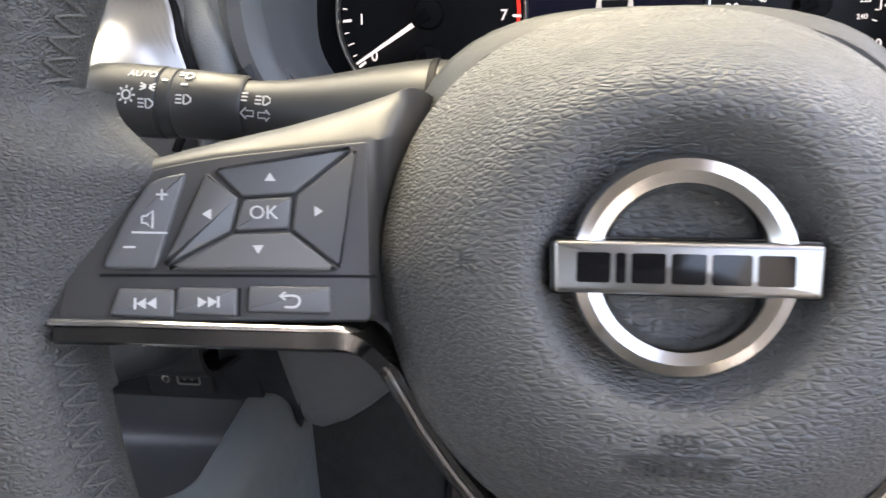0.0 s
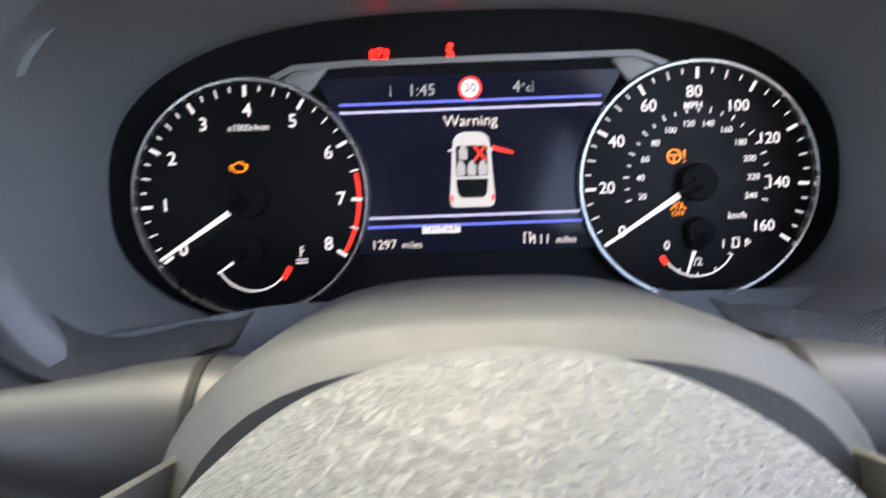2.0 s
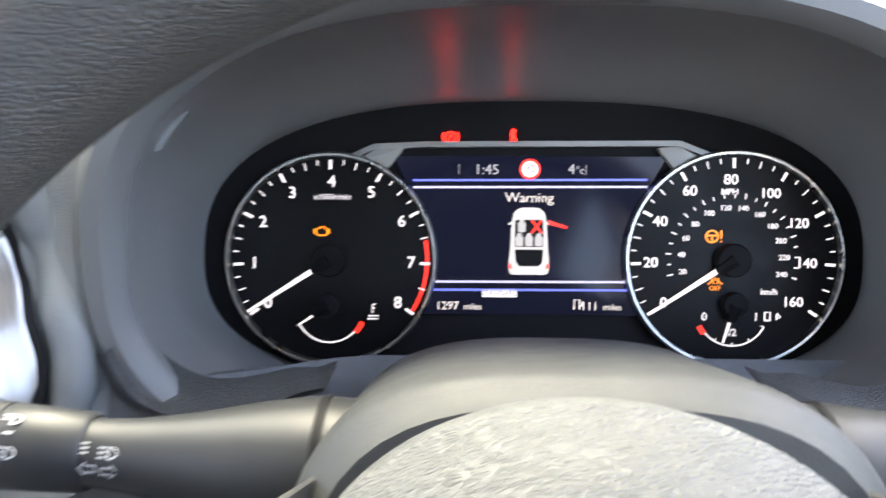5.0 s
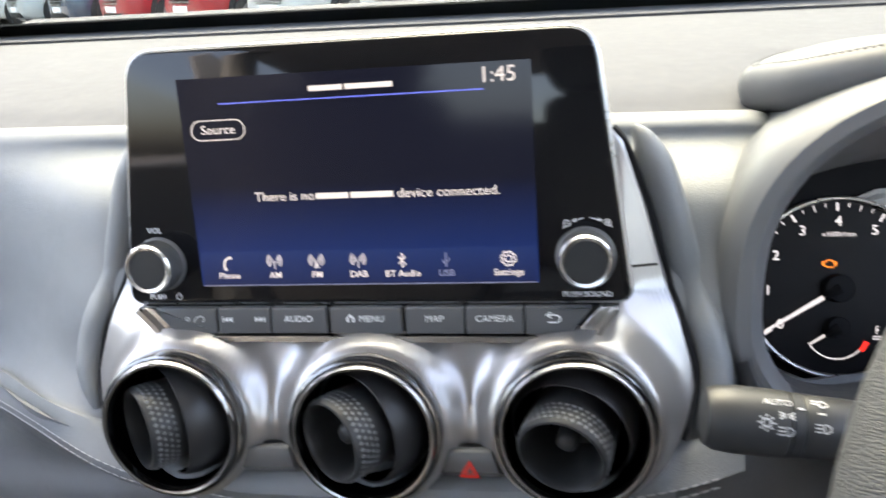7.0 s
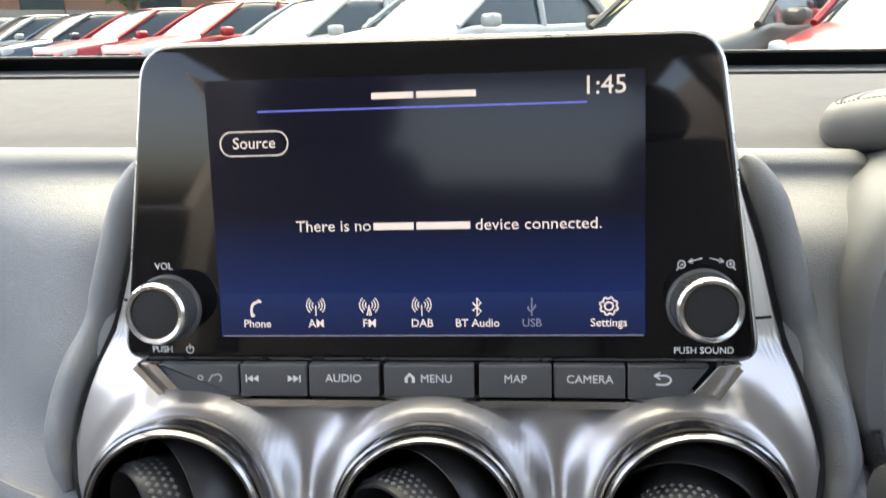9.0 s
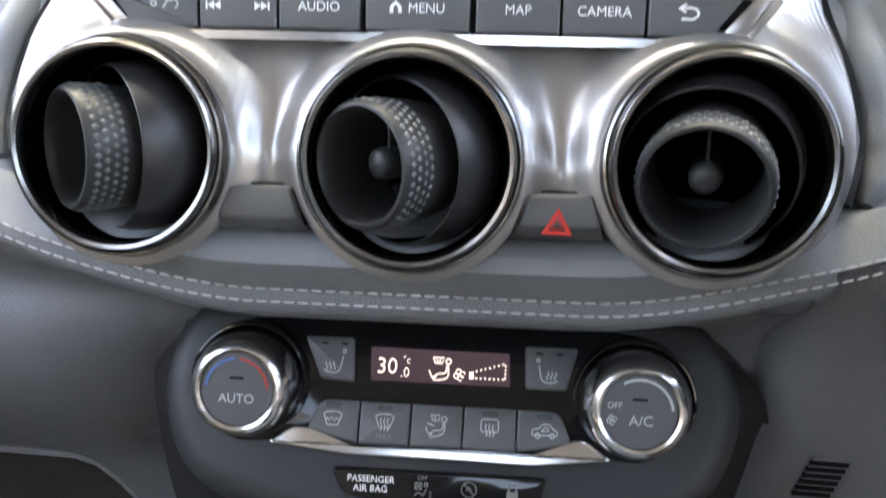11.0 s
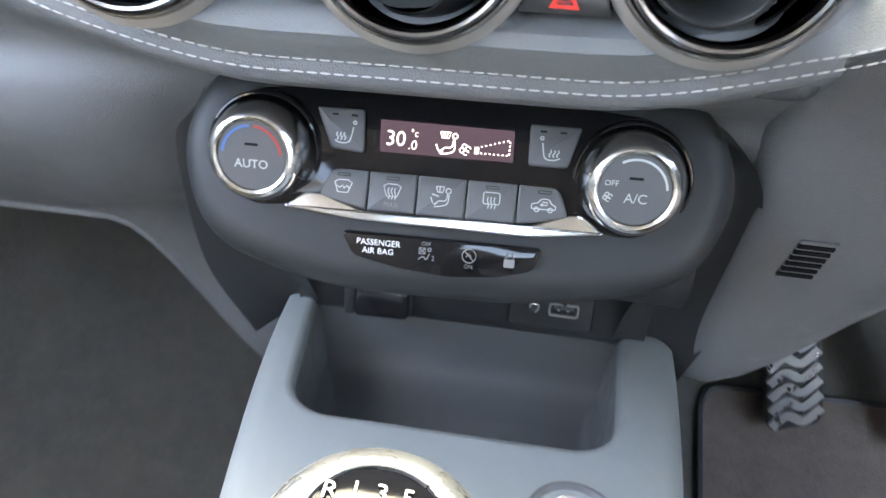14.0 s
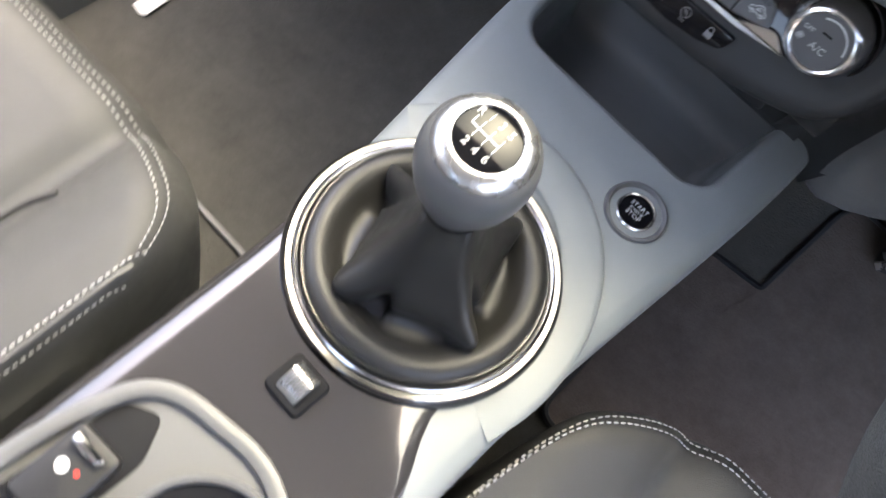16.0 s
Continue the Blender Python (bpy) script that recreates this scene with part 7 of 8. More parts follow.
for a, c in ((-0.0333, -0.0204), (-0.0197, -0.0054), (-0.0026, 0.0180)):
    bt = spoke_button("small_button", [(a - 0.0020 if a < -0.03 else a - 0.0005, -0.0262), (c, -0.0274), (c, -0.0202), (a, -0.0196)], 0.0008)
    x = (a + c) / 2
    b = bmnew()
    if a < -0.01:
        d = -1 if a < -0.03 else 1
        for k in (-0.0012, 0.0012):
            slab(b, [(x + k - d * 0.0011, -0.0222), (x + k - d * 0.0011, -0.0250), (x + k + d * 0.0011, -0.0236)], 0.0021, 0.0024)
        slab(b, [(x + d * 0.0026 - 0.0003, -0.0250), (x + d * 0.0026 + 0.0003, -0.0250), (x + d * 0.0026 + 0.0003, -0.0222), (x + d * 0.0026 - 0.0003, -0.0222)], 0.0021, 0.0024)
    else:
        stroke(b, spline([(x - 0.0025, -0.0225), (x + 0.0012, -0.0225), (x + 0.0023, -0.0239), (x + 0.0012, -0.0253), (x - 0.0015, -0.0253)], 4), 0.0006, 0.0021)
        stroke(b, [(x - 0.0012, -0.0215), (x - 0.0027, -0.0225), (x - 0.0012, -0.0235)], 0.0006, 0.0021)
    part("print", b, M_GREYPRINT, bt)
bm = bmnew()
for line in ([(-0.0380, -0.0162), (0.0300, -0.0176)], [(-0.0048, -0.0200), (-0.0050, -0.0272)]):
    stroke(bm, line, 0.0007, -0.0002, 0.0006)
part("panel_line", bm, M_BLACK, bk)

# ---- the centre console ----
GX, GY, CZ = -0.2965, 0.131, 0.449      # the gear lever's middle, the console's top


def half(y):
    """The console's middle and half width at y."""
    t = smooth((y - 0.05) / 0.36)
    return mix(-0.2845, -0.2895, t), mix(0.0865, 0.118, t)


con = thing("centre_console", pose(0, 0, 0), "pale grey plastic centre console with open tray", "console")


def section(y):
    """The console's section from the left flank over the top to the right flank."""
    m, w = half(y)
    return [(m - w + 0.012, 0.16), (m - w + 0.006, 0.30), (m - w - 0.001, CZ - 0.035), (m - w - 0.0005, CZ - 0.010), (m - w + 0.004, CZ - 0.003), (m - w + 0.012, CZ)], \
           [(m + w - 0.012, CZ), (m + w - 0.004, CZ - 0.003), (m + w + 0.0005, CZ - 0.010), (m + w + 0.001, CZ - 0.035), (m + w - 0.006, 0.30), (m + w - 0.012, 0.16)]


bm = bmnew()
rows = []
for y in np.linspace(-0.62, 0.3035, 40):
    l, r = section(y)
    mid = [(mix(l[-1][0], r[0][0], i / 10), CZ) for i in range(1, 10)]
    rows.append([(x, y, z) for x, z in spline(l, 3) + mid + spline(r, 3)])
sheet(bm, rows, 0.004)
part("top_panel", bm, M_CONSOLE, con)
# The tray: an opening with rounded front corners between two rails, its walls and its floor.
TR = 0.022       # radius of the tray's front corners
TY = 0.3075      # the tray's front edge


def tray_side(y, s, d=0.0):
    """The tray's edge at y on one side, moved inwards by d."""
    x = mix(-0.3785, -0.390, (y - TY) / 0.1) if s < 0 else mix(-0.2100, -0.2025, (y - TY) / 0.1)
    r = max(TR - d, 0.004)
    q = r - (y - TY - d)
    c = r - math.sqrt(max(0, r * r - q * q)) if q > 0 else 0
    return x - s * (c + d)


def tray_ys(d):
    r = max(TR - d, 0.004)
    return [TY + d + r * (1 - math.cos(math.pi / 2 * i / 8)) for i in range(9)] + list(np.linspace(TY + d + r, 0.432, 7))[1:]


def tray_loop(d, z):
    ys = tray_ys(d)
    return [(tray_side(y, -1, d), y, z) for y in reversed(ys)] + [(mix(tray_side(ys[0], -1, d), tray_side(ys[0], 1, d), i / 12), ys[0], z) for i in range(1, 12)] + [(tray_side(y, 1, d), y, z) for y in ys]


for s in (-1, 1):
    bm = bmnew()
    rows = []
    for y in tray_ys(-0.004):
        l, r = section(min(y, 0.43))
        edge = (tray_side(y, s, -0.004), CZ)
        line = spline(l, 3) + [edge] if s < 0 else [edge] + spline(r, 3)
        rows.append([(x, y, z) for x, z in line])
    sheet(bm, rows, 0.002)
    part("tray_rail", bm, M_CONSOLE, con)
bm = bmnew()
rings(bm, [tray_loop(d, CZ - h) for d, h in ((-0.004, 0.0), (-0.0015, 0.0005), (0.0, 0.002), (0.0012, 0.006))], closed=False)
part("tray_lip", bm, M_CONSOLE, con)
bm = bmnew()
loops = [tray_loop(d, CZ - h) for d, h in ((0.0012, 0.006), (0.003, 0.02), (0.006, 0.042), (0.009, 0.051), (0.014, 0.0545), (0.019, 0.055))]
vs = rings(bm, loops, closed=False)
bm.faces.new(vs[-1])
part("tray", bm, M_TRAY, con, "dark grey tray with rounded walls")
bm = bmnew()
back = spline([(0.430, 0.449), (0.412, 0.4475), (0.4065, 0.443), (0.4065, 0.428), (0.4050, 0.413), (0.3990, 0.4020), (0.3880, 0.3962), (0.3720, 0.3944)], 4)
sheet(bm, [[(mix(tray_side(0.39, -1, 0.0), tray_side(0.39, 1, 0.0), i / 20), y, z) for y, z in back] for i in range(21)])
part("tray_back", bm, M_TRAY, con, "dark grey curved back of the tray")

# Stack below the heater controls: cheeks, recess with sockets.
stack = thing("centre_stack", pose(0, 0, 0), "black recess with power socket and USB port below the heater", "centre stack", kind="structure")
bm = bmnew()
rows = []
for x in np.linspace(-0.398, -0.190, 24):
    rows.append([(x, y, z) for y, z in spline([(0.345, 0.555), (0.338, 0.535), (0.347, 0.518), (0.375, 0.506), (0.396, 0.495), (0.402, 0.46), (0.4035, 0.450), (0.408, 0.444), (0.430, 0.442)], 4)])
sheet(bm, rows, 0.004)
part("recess", bm, M_SOFT, stack)
# Black shells that run from the heater controls down to the console's corners.
SHELL = (
    ([(-0.4333, 0.375, 0.5914), (-0.4423, 0.383, 0.5777), (-0.4524, 0.388, 0.5555), (-0.4518, 0.392, 0.5079), (-0.4446, 0.395, 0.4666), (-0.4225, 0.400, 0.4218)],
     [(-0.415, 0.345, 0.600), (-0.420, 0.348, 0.585), (-0.4225, 0.350, 0.562), (-0.413, 0.360, 0.526), (-0.388, 0.380, 0.492), (-0.380, 0.405, 0.445)]),
    ([(-0.1890, 0.346, 0.6080), (-0.1770, 0.354, 0.6000), (-0.1590, 0.362, 0.5783), (-0.1515, 0.372, 0.5427), (-0.1500, 0.385, 0.4869), (-0.1605, 0.400, 0.4273)],
     [(-0.200, 0.340, 0.602), (-0.1900, 0.343, 0.592), (-0.1830, 0.350, 0.566), (-0.1860, 0.360, 0.530), (-0.2000, 0.382, 0.494), (-0.2040, 0.405, 0.445)]),
)
for outer, inner in SHELL:
    a, c = [[(x - 0.005, y - 0.002, z - 0.004) for x, y, z in spline(q, 5)] for q in (outer, inner)]
    rows = []
    for t in np.linspace(0, 1, 9):
        rows.append([tuple(Vector(p).lerp(Vector(q), t) + Vector((0, 0.010 * math.sin(math.pi * t), 0))) for p, q in zip(a, c)])
    back = [(x, y + 0.03, z) for x, y, z in a]
    bm = bmnew()
    sheet(bm, [back, [(x, y + 0.0015, z) for x, y, z in a]] + rows[0:])
    part("shell", bm, M_SOFT, stack, "black shell beside the recess")
sock = thing("power_socket", lean(-0.3480, 0.399, 0.4620, 8), "black power socket with its cap closed", "socket")
bm = bmnew()
slab(bm, rrect(0.040, 0.029, 0.004, 0, 0, 4), -0.006, 0.004, 0.002)
part("plate", bm, M_SOFT, sock)
bm = bmnew()
slab(bm, rounded([(-0.014, -0.014), (0.019, -0.013), (0.0185, 0.006), (-0.013, 0.008)], 0.004), 0.003, 0.011, 0.003)
part("cap", bm, M_GRAPHITE, sock)
bm = bmnew()
box(bm, -0.020, -0.0135, -0.014, 0.012, 0.002, 0.009, 0.0015)
part("hinge", bm, M_SOFT, sock)
bm = bmnew()
tube(bm, [(-0.012, 0.008, 0.004), (-0.006, 0.014, 0.008), (0.004, 0.017, 0.008), (0.012, 0.013, 0.006), (0.017, 0.006, 0.005)], 0.0015, 6)
part("strap", bm, M_GRAPHITE, sock)
usb = thing("usb_port", lean(-0.2465, 0.3985, 0.4695, 8), "black USB and audio port plate with white symbol", "usb port")
bm = bmnew()
slab(bm, rrect(0.048, 0.032, 0.003, 0, 0, 4), -0.006, 0.0035, 0.0012)
part("plate", bm, M_SOFT, usb)
bm = bmnew()
ro = rrect(0.0175, 0.0085, 0.002, 0.0068, -0.0025, 4)
frame_slab(bm, ro, offset(ccw(ro), 0.0012), 0.003, 0.0048, 0.0003)
part("socket_ring", bm, M_SILVER, usb, "silver socket rim")
bm = bmnew()
box(bm, 0.0005, 0.0131, -0.0050, 0.0, 0.0030, 0.0037)
part("socket_hole", bm, M_BLACK, usb)
bm = bmnew()
box(bm, 0.0010, 0.0126, -0.0022, -0.0004, 0.0037, 0.0042)
part("tongue", bm, M_GREY, usb)
for x in (0.0038, 0.0092):
    part("contact", box(bmnew(), x - 0.0008, x + 0.0008, -0.0030, -0.0020, 0.0037, 0.0043), M_SILVER, usb)
bm = bmnew()
lathe(bm, [(0.0032, 0.003), (0.0032, 0.0045), (0.0022, 0.0048), (0.0018, 0.0035)], 24, pose(-0.0100, -0.0025, 0))
part("audio_socket", bm, M_SILVER, usb)
icon(usb, M_WHITE, [[(0.001, 0.0065), (0.0125, 0.0065)], [(0.004, 0.0065), (0.006, 0.0085), (0.0085, 0.0085)], [(0.006, 0.0065), (0.0075, 0.0048), (0.0095, 0.0048)]], 0.0006, 0.0035)

# Graphite trim behind the gear lever.
rear = thing("console_trim", pose(0, 0, 0), "dark glossy graphite trim on the console's rear half", "trim")
bm = bmnew()
rows = []
for i in range(41):
    k = i / 40
    row = []
    for j in range(25):
        t = j / 24
        y = mix(-0.45, mix(0.125, 0.080, t), k)
        m, w = half(y)
        x0, x1 = m - w, m + w - 0.010 - 0.022 * smooth((y - 0.02) / 0.06)
        line = [(x0 - 0.0025, -0.034), (x0 - 0.0025, -0.012), (x0 + 0.003, -0.002), (x0 + 0.012, 0.0015), (x0 + 0.035, 0.0034), (mix(x0, x1, 0.5), 0.0036), (x1 - 0.03, 0.0034), (x1 - 0.012, 0.0024), (x1 - 0.003, 0.0005), (x1, -0.004)]
        row.append((y, line))
    lines = [spline(line, 3) for _, line in row]
    n = len(lines[0])
    rows.append([(lines[min(24, round(24 * q / (n - 1)))][q][0], mix(-0.45, mix(0.125, 0.080, q / (n - 1)), k), CZ + lines[0][q][1]) for q in range(n)])
sheet(bm, rows)
part("trim_panel", bm, M_TRIM, rear)
# Toggle switch on a raised seat.
tog = thing("toggle_switch", pose(-0.2925, 0.029, CZ + 0.0035, 0, 0, -2), "black toggle switch with a ribbed silver top", "switch")
bm = bmnew()
slab(bm, rrect(0.0265, 0.0255, 0.0035), 0, 0.004, 0.0015)
part("bezel", bm, M_BLACK, tog)
bm = bmnew()
slab(bm, rrect(0.0185, 0.0185, 0.002), 0.0035, 0.0045, 0.0004)
part("well", bm, M_BLACK, tog)
bm = bmnew()
rings(bm, [[(x, y, z) for x in (-0.007, 0.007) for y, z in ((0, 0),)] for _ in ()] or [[(-0.0072, y, z) for y, z in spline([(-0.009, 0.004), (-0.006, 0.008), (0.0, 0.0115), (0.006, 0.011), (0.0095, 0.006), (0.009, 0.004)], 4)], [(0.0072, y, z) for y, z in spline([(-0.009, 0.004), (-0.006, 0.008), (0.0, 0.0115), (0.006, 0.011), (0.0095, 0.006), (0.009, 0.004)], 4)]])
tg = part("toggle", bm, M_SILVER, tog, "ribbed silver toggle")
bm = bmnew()
for i in range(7):
    x = -0.006 + 0.002 * i
    tube(bm, [(x, y, z + 0.0002) for y, z in spline([(-0.006, 0.008), (0.0, 0.0115), (0.006, 0.011), (0.009, 0.0065)], 4)], 0.0006, 5, up=(1, 0, 0))
part("ribs", bm, M_CHROME, tg)

# Cup holder and parking brake behind it.
cup = thing("cup_holder", pose(0, 0, 0), "grey cup holder surround with a black disc painted as a deep well", "cup holder")
cpts = rounded([(-0.360, -0.40), (-0.366, -0.080), (-0.347, -0.014), (-0.262, -0.002), (-0.214, -0.040), (-0.210, -0.40)], [0.01, 0.03, 0.03, 0.04, 0.03, 0.01], 6)
bm = bmnew()
frame_slab(bm, cpts, offset(ccw(cpts), 0.010), CZ + 0.0035, CZ + 0.010, 0.003)
part("rim", bm, M_MIDGREY, cup)
bm = bmnew()
ip = offset(ccw(cpts), 0.009)
rings(bm, [[(x, y, CZ + 0.0085) for x, y in ip], [(x, y, CZ + 0.004) for x, y in ip]], caps=(False, True))
part("inner_plate", bm, M_MIDGREY, cup)
# Flat black slab on the plate: the recess's shade as colour, no depth.
bm = bmnew()
slab(bm, rounded([(-0.352, -0.115), (-0.316, -0.115), (-0.314, -0.052), (-0.326, -0.030), (-0.346, -0.040)], 0.006, 5), CZ + 0.003, CZ + 0.0046, 0.0003)
part("switch_recess_shade", bm, M_BLACK, cup)
bm = bmnew()
lathe(bm, [(0.046, CZ + 0.004), (0.0455, CZ + 0.0085), (0.0435, CZ + 0.010), (0.0415, CZ + 0.0095), (0.0405, CZ + 0.0045)], 56, pose(-0.258, -0.066, 0))
part("well_rim", bm, M_MIDGREY, cup)
# No hole is cut: the black of this disc paints the well's shade.
bm = bmnew()
lathe(bm, [(0.041, CZ + 0.0055), (0.040, CZ + 0.0049), (0.001, CZ + 0.0047)], 48, pose(-0.258, -0.066, 0))
part("well", bm, M_BLACK, cup, "shallow round disc, the well's shade painted black")
pb = thing("parking_brake_switch", pose(-0.3335, -0.080, CZ + 0.004, 0, 0, 2), "black parking brake switch with silver edge and red mark", "switch")
bm = bmnew()
slab(bm, rrect(0.030, 0.044, 0.004), 0, 0.0075, 0.002)
part("plate", bm, M_VENT, pb)
bm = bmnew()
slab(bm, rounded([(-0.010, 0.012), (0.008, 0.012), (0.011, 0.017), (-0.010, 0.018)], 0.0015), 0.007, 0.0145, 0.002)
part("silver_edge", bm, M_CHROME, pb, "bright lever edge")
bm = bmnew()
slab(bm, ellipse(0.0035, 0.0035, -0.004, 0.002, 20), 0.0072, 0.0078)
part("white_mark", bm, M_WHITE, pb)
bm = bmnew()
slab(bm, ellipse(0.0016, 0.0016, 0.004, 0.004, 16), 0.0072, 0.0078)
part("red_mark", bm, M_RED, pb)

# Start button.
stb = thing("start_button", pose(-0.2325, 0.2625, CZ, 0, 0, 0), "round black engine start button in a silver ring", "start button")
bm = bmnew()
lathe(bm, [(0.0222, 0.0), (0.0214, 0.0022), (0.0200, 0.0024), (0.0185, 0.0010), (0.0165, -0.0040), (0.0140, -0.0055)], 48)
part("recess", bm, M_GREY, stb, "dished grey surround")
bm = bmnew()
lathe(bm, [(0.0140, -0.0055), (0.0139, 0.0005), (0.0130, 0.0016), (0.0120, 0.0012), (0.0117, -0.0005)], 48)
part("silver_ring", bm, M_CHROME, stb, "silver ring")
bm = bmnew()
lathe(bm, [(0.0118, -0.001), (0.0116, 0.0006), (0.0003, 0.0009)], 40, None, False, True)
cap = part("cap", bm, M_PIANO, stb, "gloss black cap")
for word, y, sz in (("START", 0.0040, 0.0048), ("ENGINE", 0.0, 0.0030), ("STOP", -0.0041, 0.0048)):
    lettering("print", word, sz, M_GREYPRINT, cap, 0, y, 0.0010)

# Gear lever: rings, gaiter, neck, knob.
gl = thing("gear_lever", pose(GX, GY, CZ), "gear lever with leather gaiter and round grey knob", "gear lever")
bm = bmnew()
span = (radians(-22), radians(146))
sheet(bm, [[(0.104 * k * math.cos(a), 0.1235 * k * math.sin(a), z * min(1, (a - span[0]) / 0.3, (span[1] - a) / 0.3) + 0.0002) for a in np.linspace(*span, 60)] for k, z in ((1.0, -0.0005), (0.992, 0.0012), (0.978, 0.0026), (0.955, 0.0031), (0.86, 0.0031), (0.74, 0.0028))])
part("outer_lip", bm, M_CONSOLE, gl, "raised grey lip")
bm = bmnew()
lathe(bm, [(0.0845, 0.0), (0.0843, 0.0035), (0.0832, 0.0062), (0.0810, 0.0080), (0.0780, 0.0075), (0.0765, 0.0055)], 96)
part("gloss_ring", bm, M_TRIMDARK, gl, "dark polished ring")
bm = bmnew()
lathe(bm, [(0.0775, 0.0050), (0.0772, 0.0090), (0.0758, 0.0102), (0.0742, 0.0092), (0.0735, 0.0060)], 96)
part("bright_ring", bm, M_CHROME, gl, "bright inner ring")
bm = bmnew()
loops = []
PROF = [(0.0738, 0.005), (0.0728, 0.0105), (0.0700, 0.0150), (0.0655, 0.0172), (0.0605, 0.0166), (0.0560, 0.0135), (0.0525, 0.0095), (0.0495, 0.0062), (0.0455, 0.0050), (0.0410, 0.0075), (0.0405, 0.0140), (0.0405, 0.0200), (0.0360, 0.0280), (0.0310, 0.0370), (0.0262, 0.0470), (0.0220, 0.0580), (0.0185, 0.0690), (0.0160, 0.0870)]
NB = 160
for k, (r, z) in enumerate(PROF):
    loop = []
    t = smooth((k - 6.5) / 3) * (1 - smooth((k - 13) / 4))
    low = math.exp(-((k - 9.5) / 2.2) ** 2)
    for i in range(NB):
        a = 2 * math.pi * i / NB
        b0 = a - radians(24) + 0.10 * math.sin(2 * a + 0.7)
        square = 1 / (abs(math.cos(b0)) ** 7 + abs(math.sin(b0)) ** 7) ** (1 / 7)
        tip = max(0, (square - 1.18) / 0.16)
        fold = math.exp(-((((math.degrees(b0) - 45) % 90) - 17) / 7) ** 2)
        rr = r * (1 + t * (1.25 * (square - 1) - 0.10)) - 0.016 * low * fold + 0.014 * low * tip
        zz = z + 0.014 * low * tip - 0.011 * low * fold + 0.0012 * math.sin(5 * a + k) * t
        zz += 0.0010 * math.sin(3 * a + 0.5) * (1 - t)
        loop.append((min(rr, 0.0735) * math.cos(a), min(rr, 0.0735) * math.sin(a), zz))
    loops.append(loop)
rings(bm, loops, caps=(False, True))
part("gaiter", bm, M_BOOT, gl, "creased black leather gaiter", sharp=80)
kx = pose(-0.001, 0.0015, 0.0790, 5, 2, 0) @ Matrix.Diagonal((0.97, 0.97, 0.97, 1))
bm = bmnew()
lathe(bm, [(0.0165, -0.004), (0.0172, 0.002), (0.0168, 0.008), (0.0172, 0.012), (0.0190, 0.018), (0.0225, 0.028), (0.0262, 0.040), (0.0282, 0.052), (0.0286, 0.060), (0.0281, 0.066), (0.0270, 0.0710), (0.0254, 0.0745), (0.0236, 0.0768)], 64, kx)
kb = part("knob", bm, M_KNOB, gl, "soft grey knob")
bm = bmnew()
lathe(bm, [(0.0176, 0.007), (0.0181, 0.0095), (0.0179, 0.012)], 48, kx)
part("knob_seam", bm, M_BLACK, kb)
bm = bmnew()
lathe(bm, [(0.0240, 0.0760), (0.0236, 0.0774), (0.0222, 0.0792), (0.0203, 0.0808), (0.0182, 0.0817), (0.0164, 0.0820), (0.0156, 0.0816), (0.0153, 0.0800)], 56, kx)
part("bright_ring", bm, M_SATIN, kb, "satin silver ring")
bm = bmnew()
lathe(bm, [(0.0157, 0.0800), (0.0152, 0.0810), (0.0110, 0.0818), (0.0003, 0.0822)], 48, kx, False, True)
kc = part("gear_plate", bm, M_GEARPLATE, kb, "gloss black gear pattern plate")
top = kx @ pose(0, 0, 0.0823, 0, 0, 0) @ Matrix.Diagonal((0.88, 0.88, 1, 1))
b = bmnew()
for line in ([(-0.0065, -0.005), (-0.0065, 0.005)], [(0, -0.005), (0, 0.005)], [(0.0065, -0.005), (0.0065, 0.005)], [(-0.0115, 0), (0.0065, 0)], [(-0.0115, 0), (-0.0115, 0.005)]):
    b = bmnew()
    stroke(b, line, 0.00045, 0, 0.0002)
    b.transform(top)
    part("gear_line", b, M_WHITE, kc)
for ch, x, y in (("1", -0.0062, 0.0091), ("3", 0.0002, 0.0094), ("5", 0.0066, 0.0091), ("2", -0.0066, -0.0092), ("4", 0, -0.0097), ("6", 0.0066, -0.0092), ("R", -0.0122, 0.0080)):
    w = lettering("figure", ch, 0.0068, M_GREYPRINT, kc)
    w.matrix_basis = top @ pose(x, y, 0)

# ---- floor coverings, pedals, seats ----
mat = thing("floor_mat", pose(0, 0, 0), "dark brown-grey pile mat with bound edge in the driver's footwell", "floor mat")
mpts = rounded([(-0.165, 0.22), (0.36, 0.22), (0.36, 0.600), (-0.086, 0.594), (-0.0855, 0.487), (-0.165, 0.478)], [0.02, 0.03, 0.04, 0.02, 0.006, 0.01], 5)
bm = bmnew()
slab(bm, mpts, FLOOR + 0.002, FLOOR + 0.009, 0.003, warp=lambda x, y, z: (x, y, z + footwell(y)))
part("mat_surface", bm, M_MAT, mat)
bm = bmnew()
tube(bm, [(x, y, FLOOR + 0.008 + footwell(y)) for x, y in mpts], 0.0035, 6, True)
part("bound_edge", bm, M_SOFT, mat, "black bound edge")
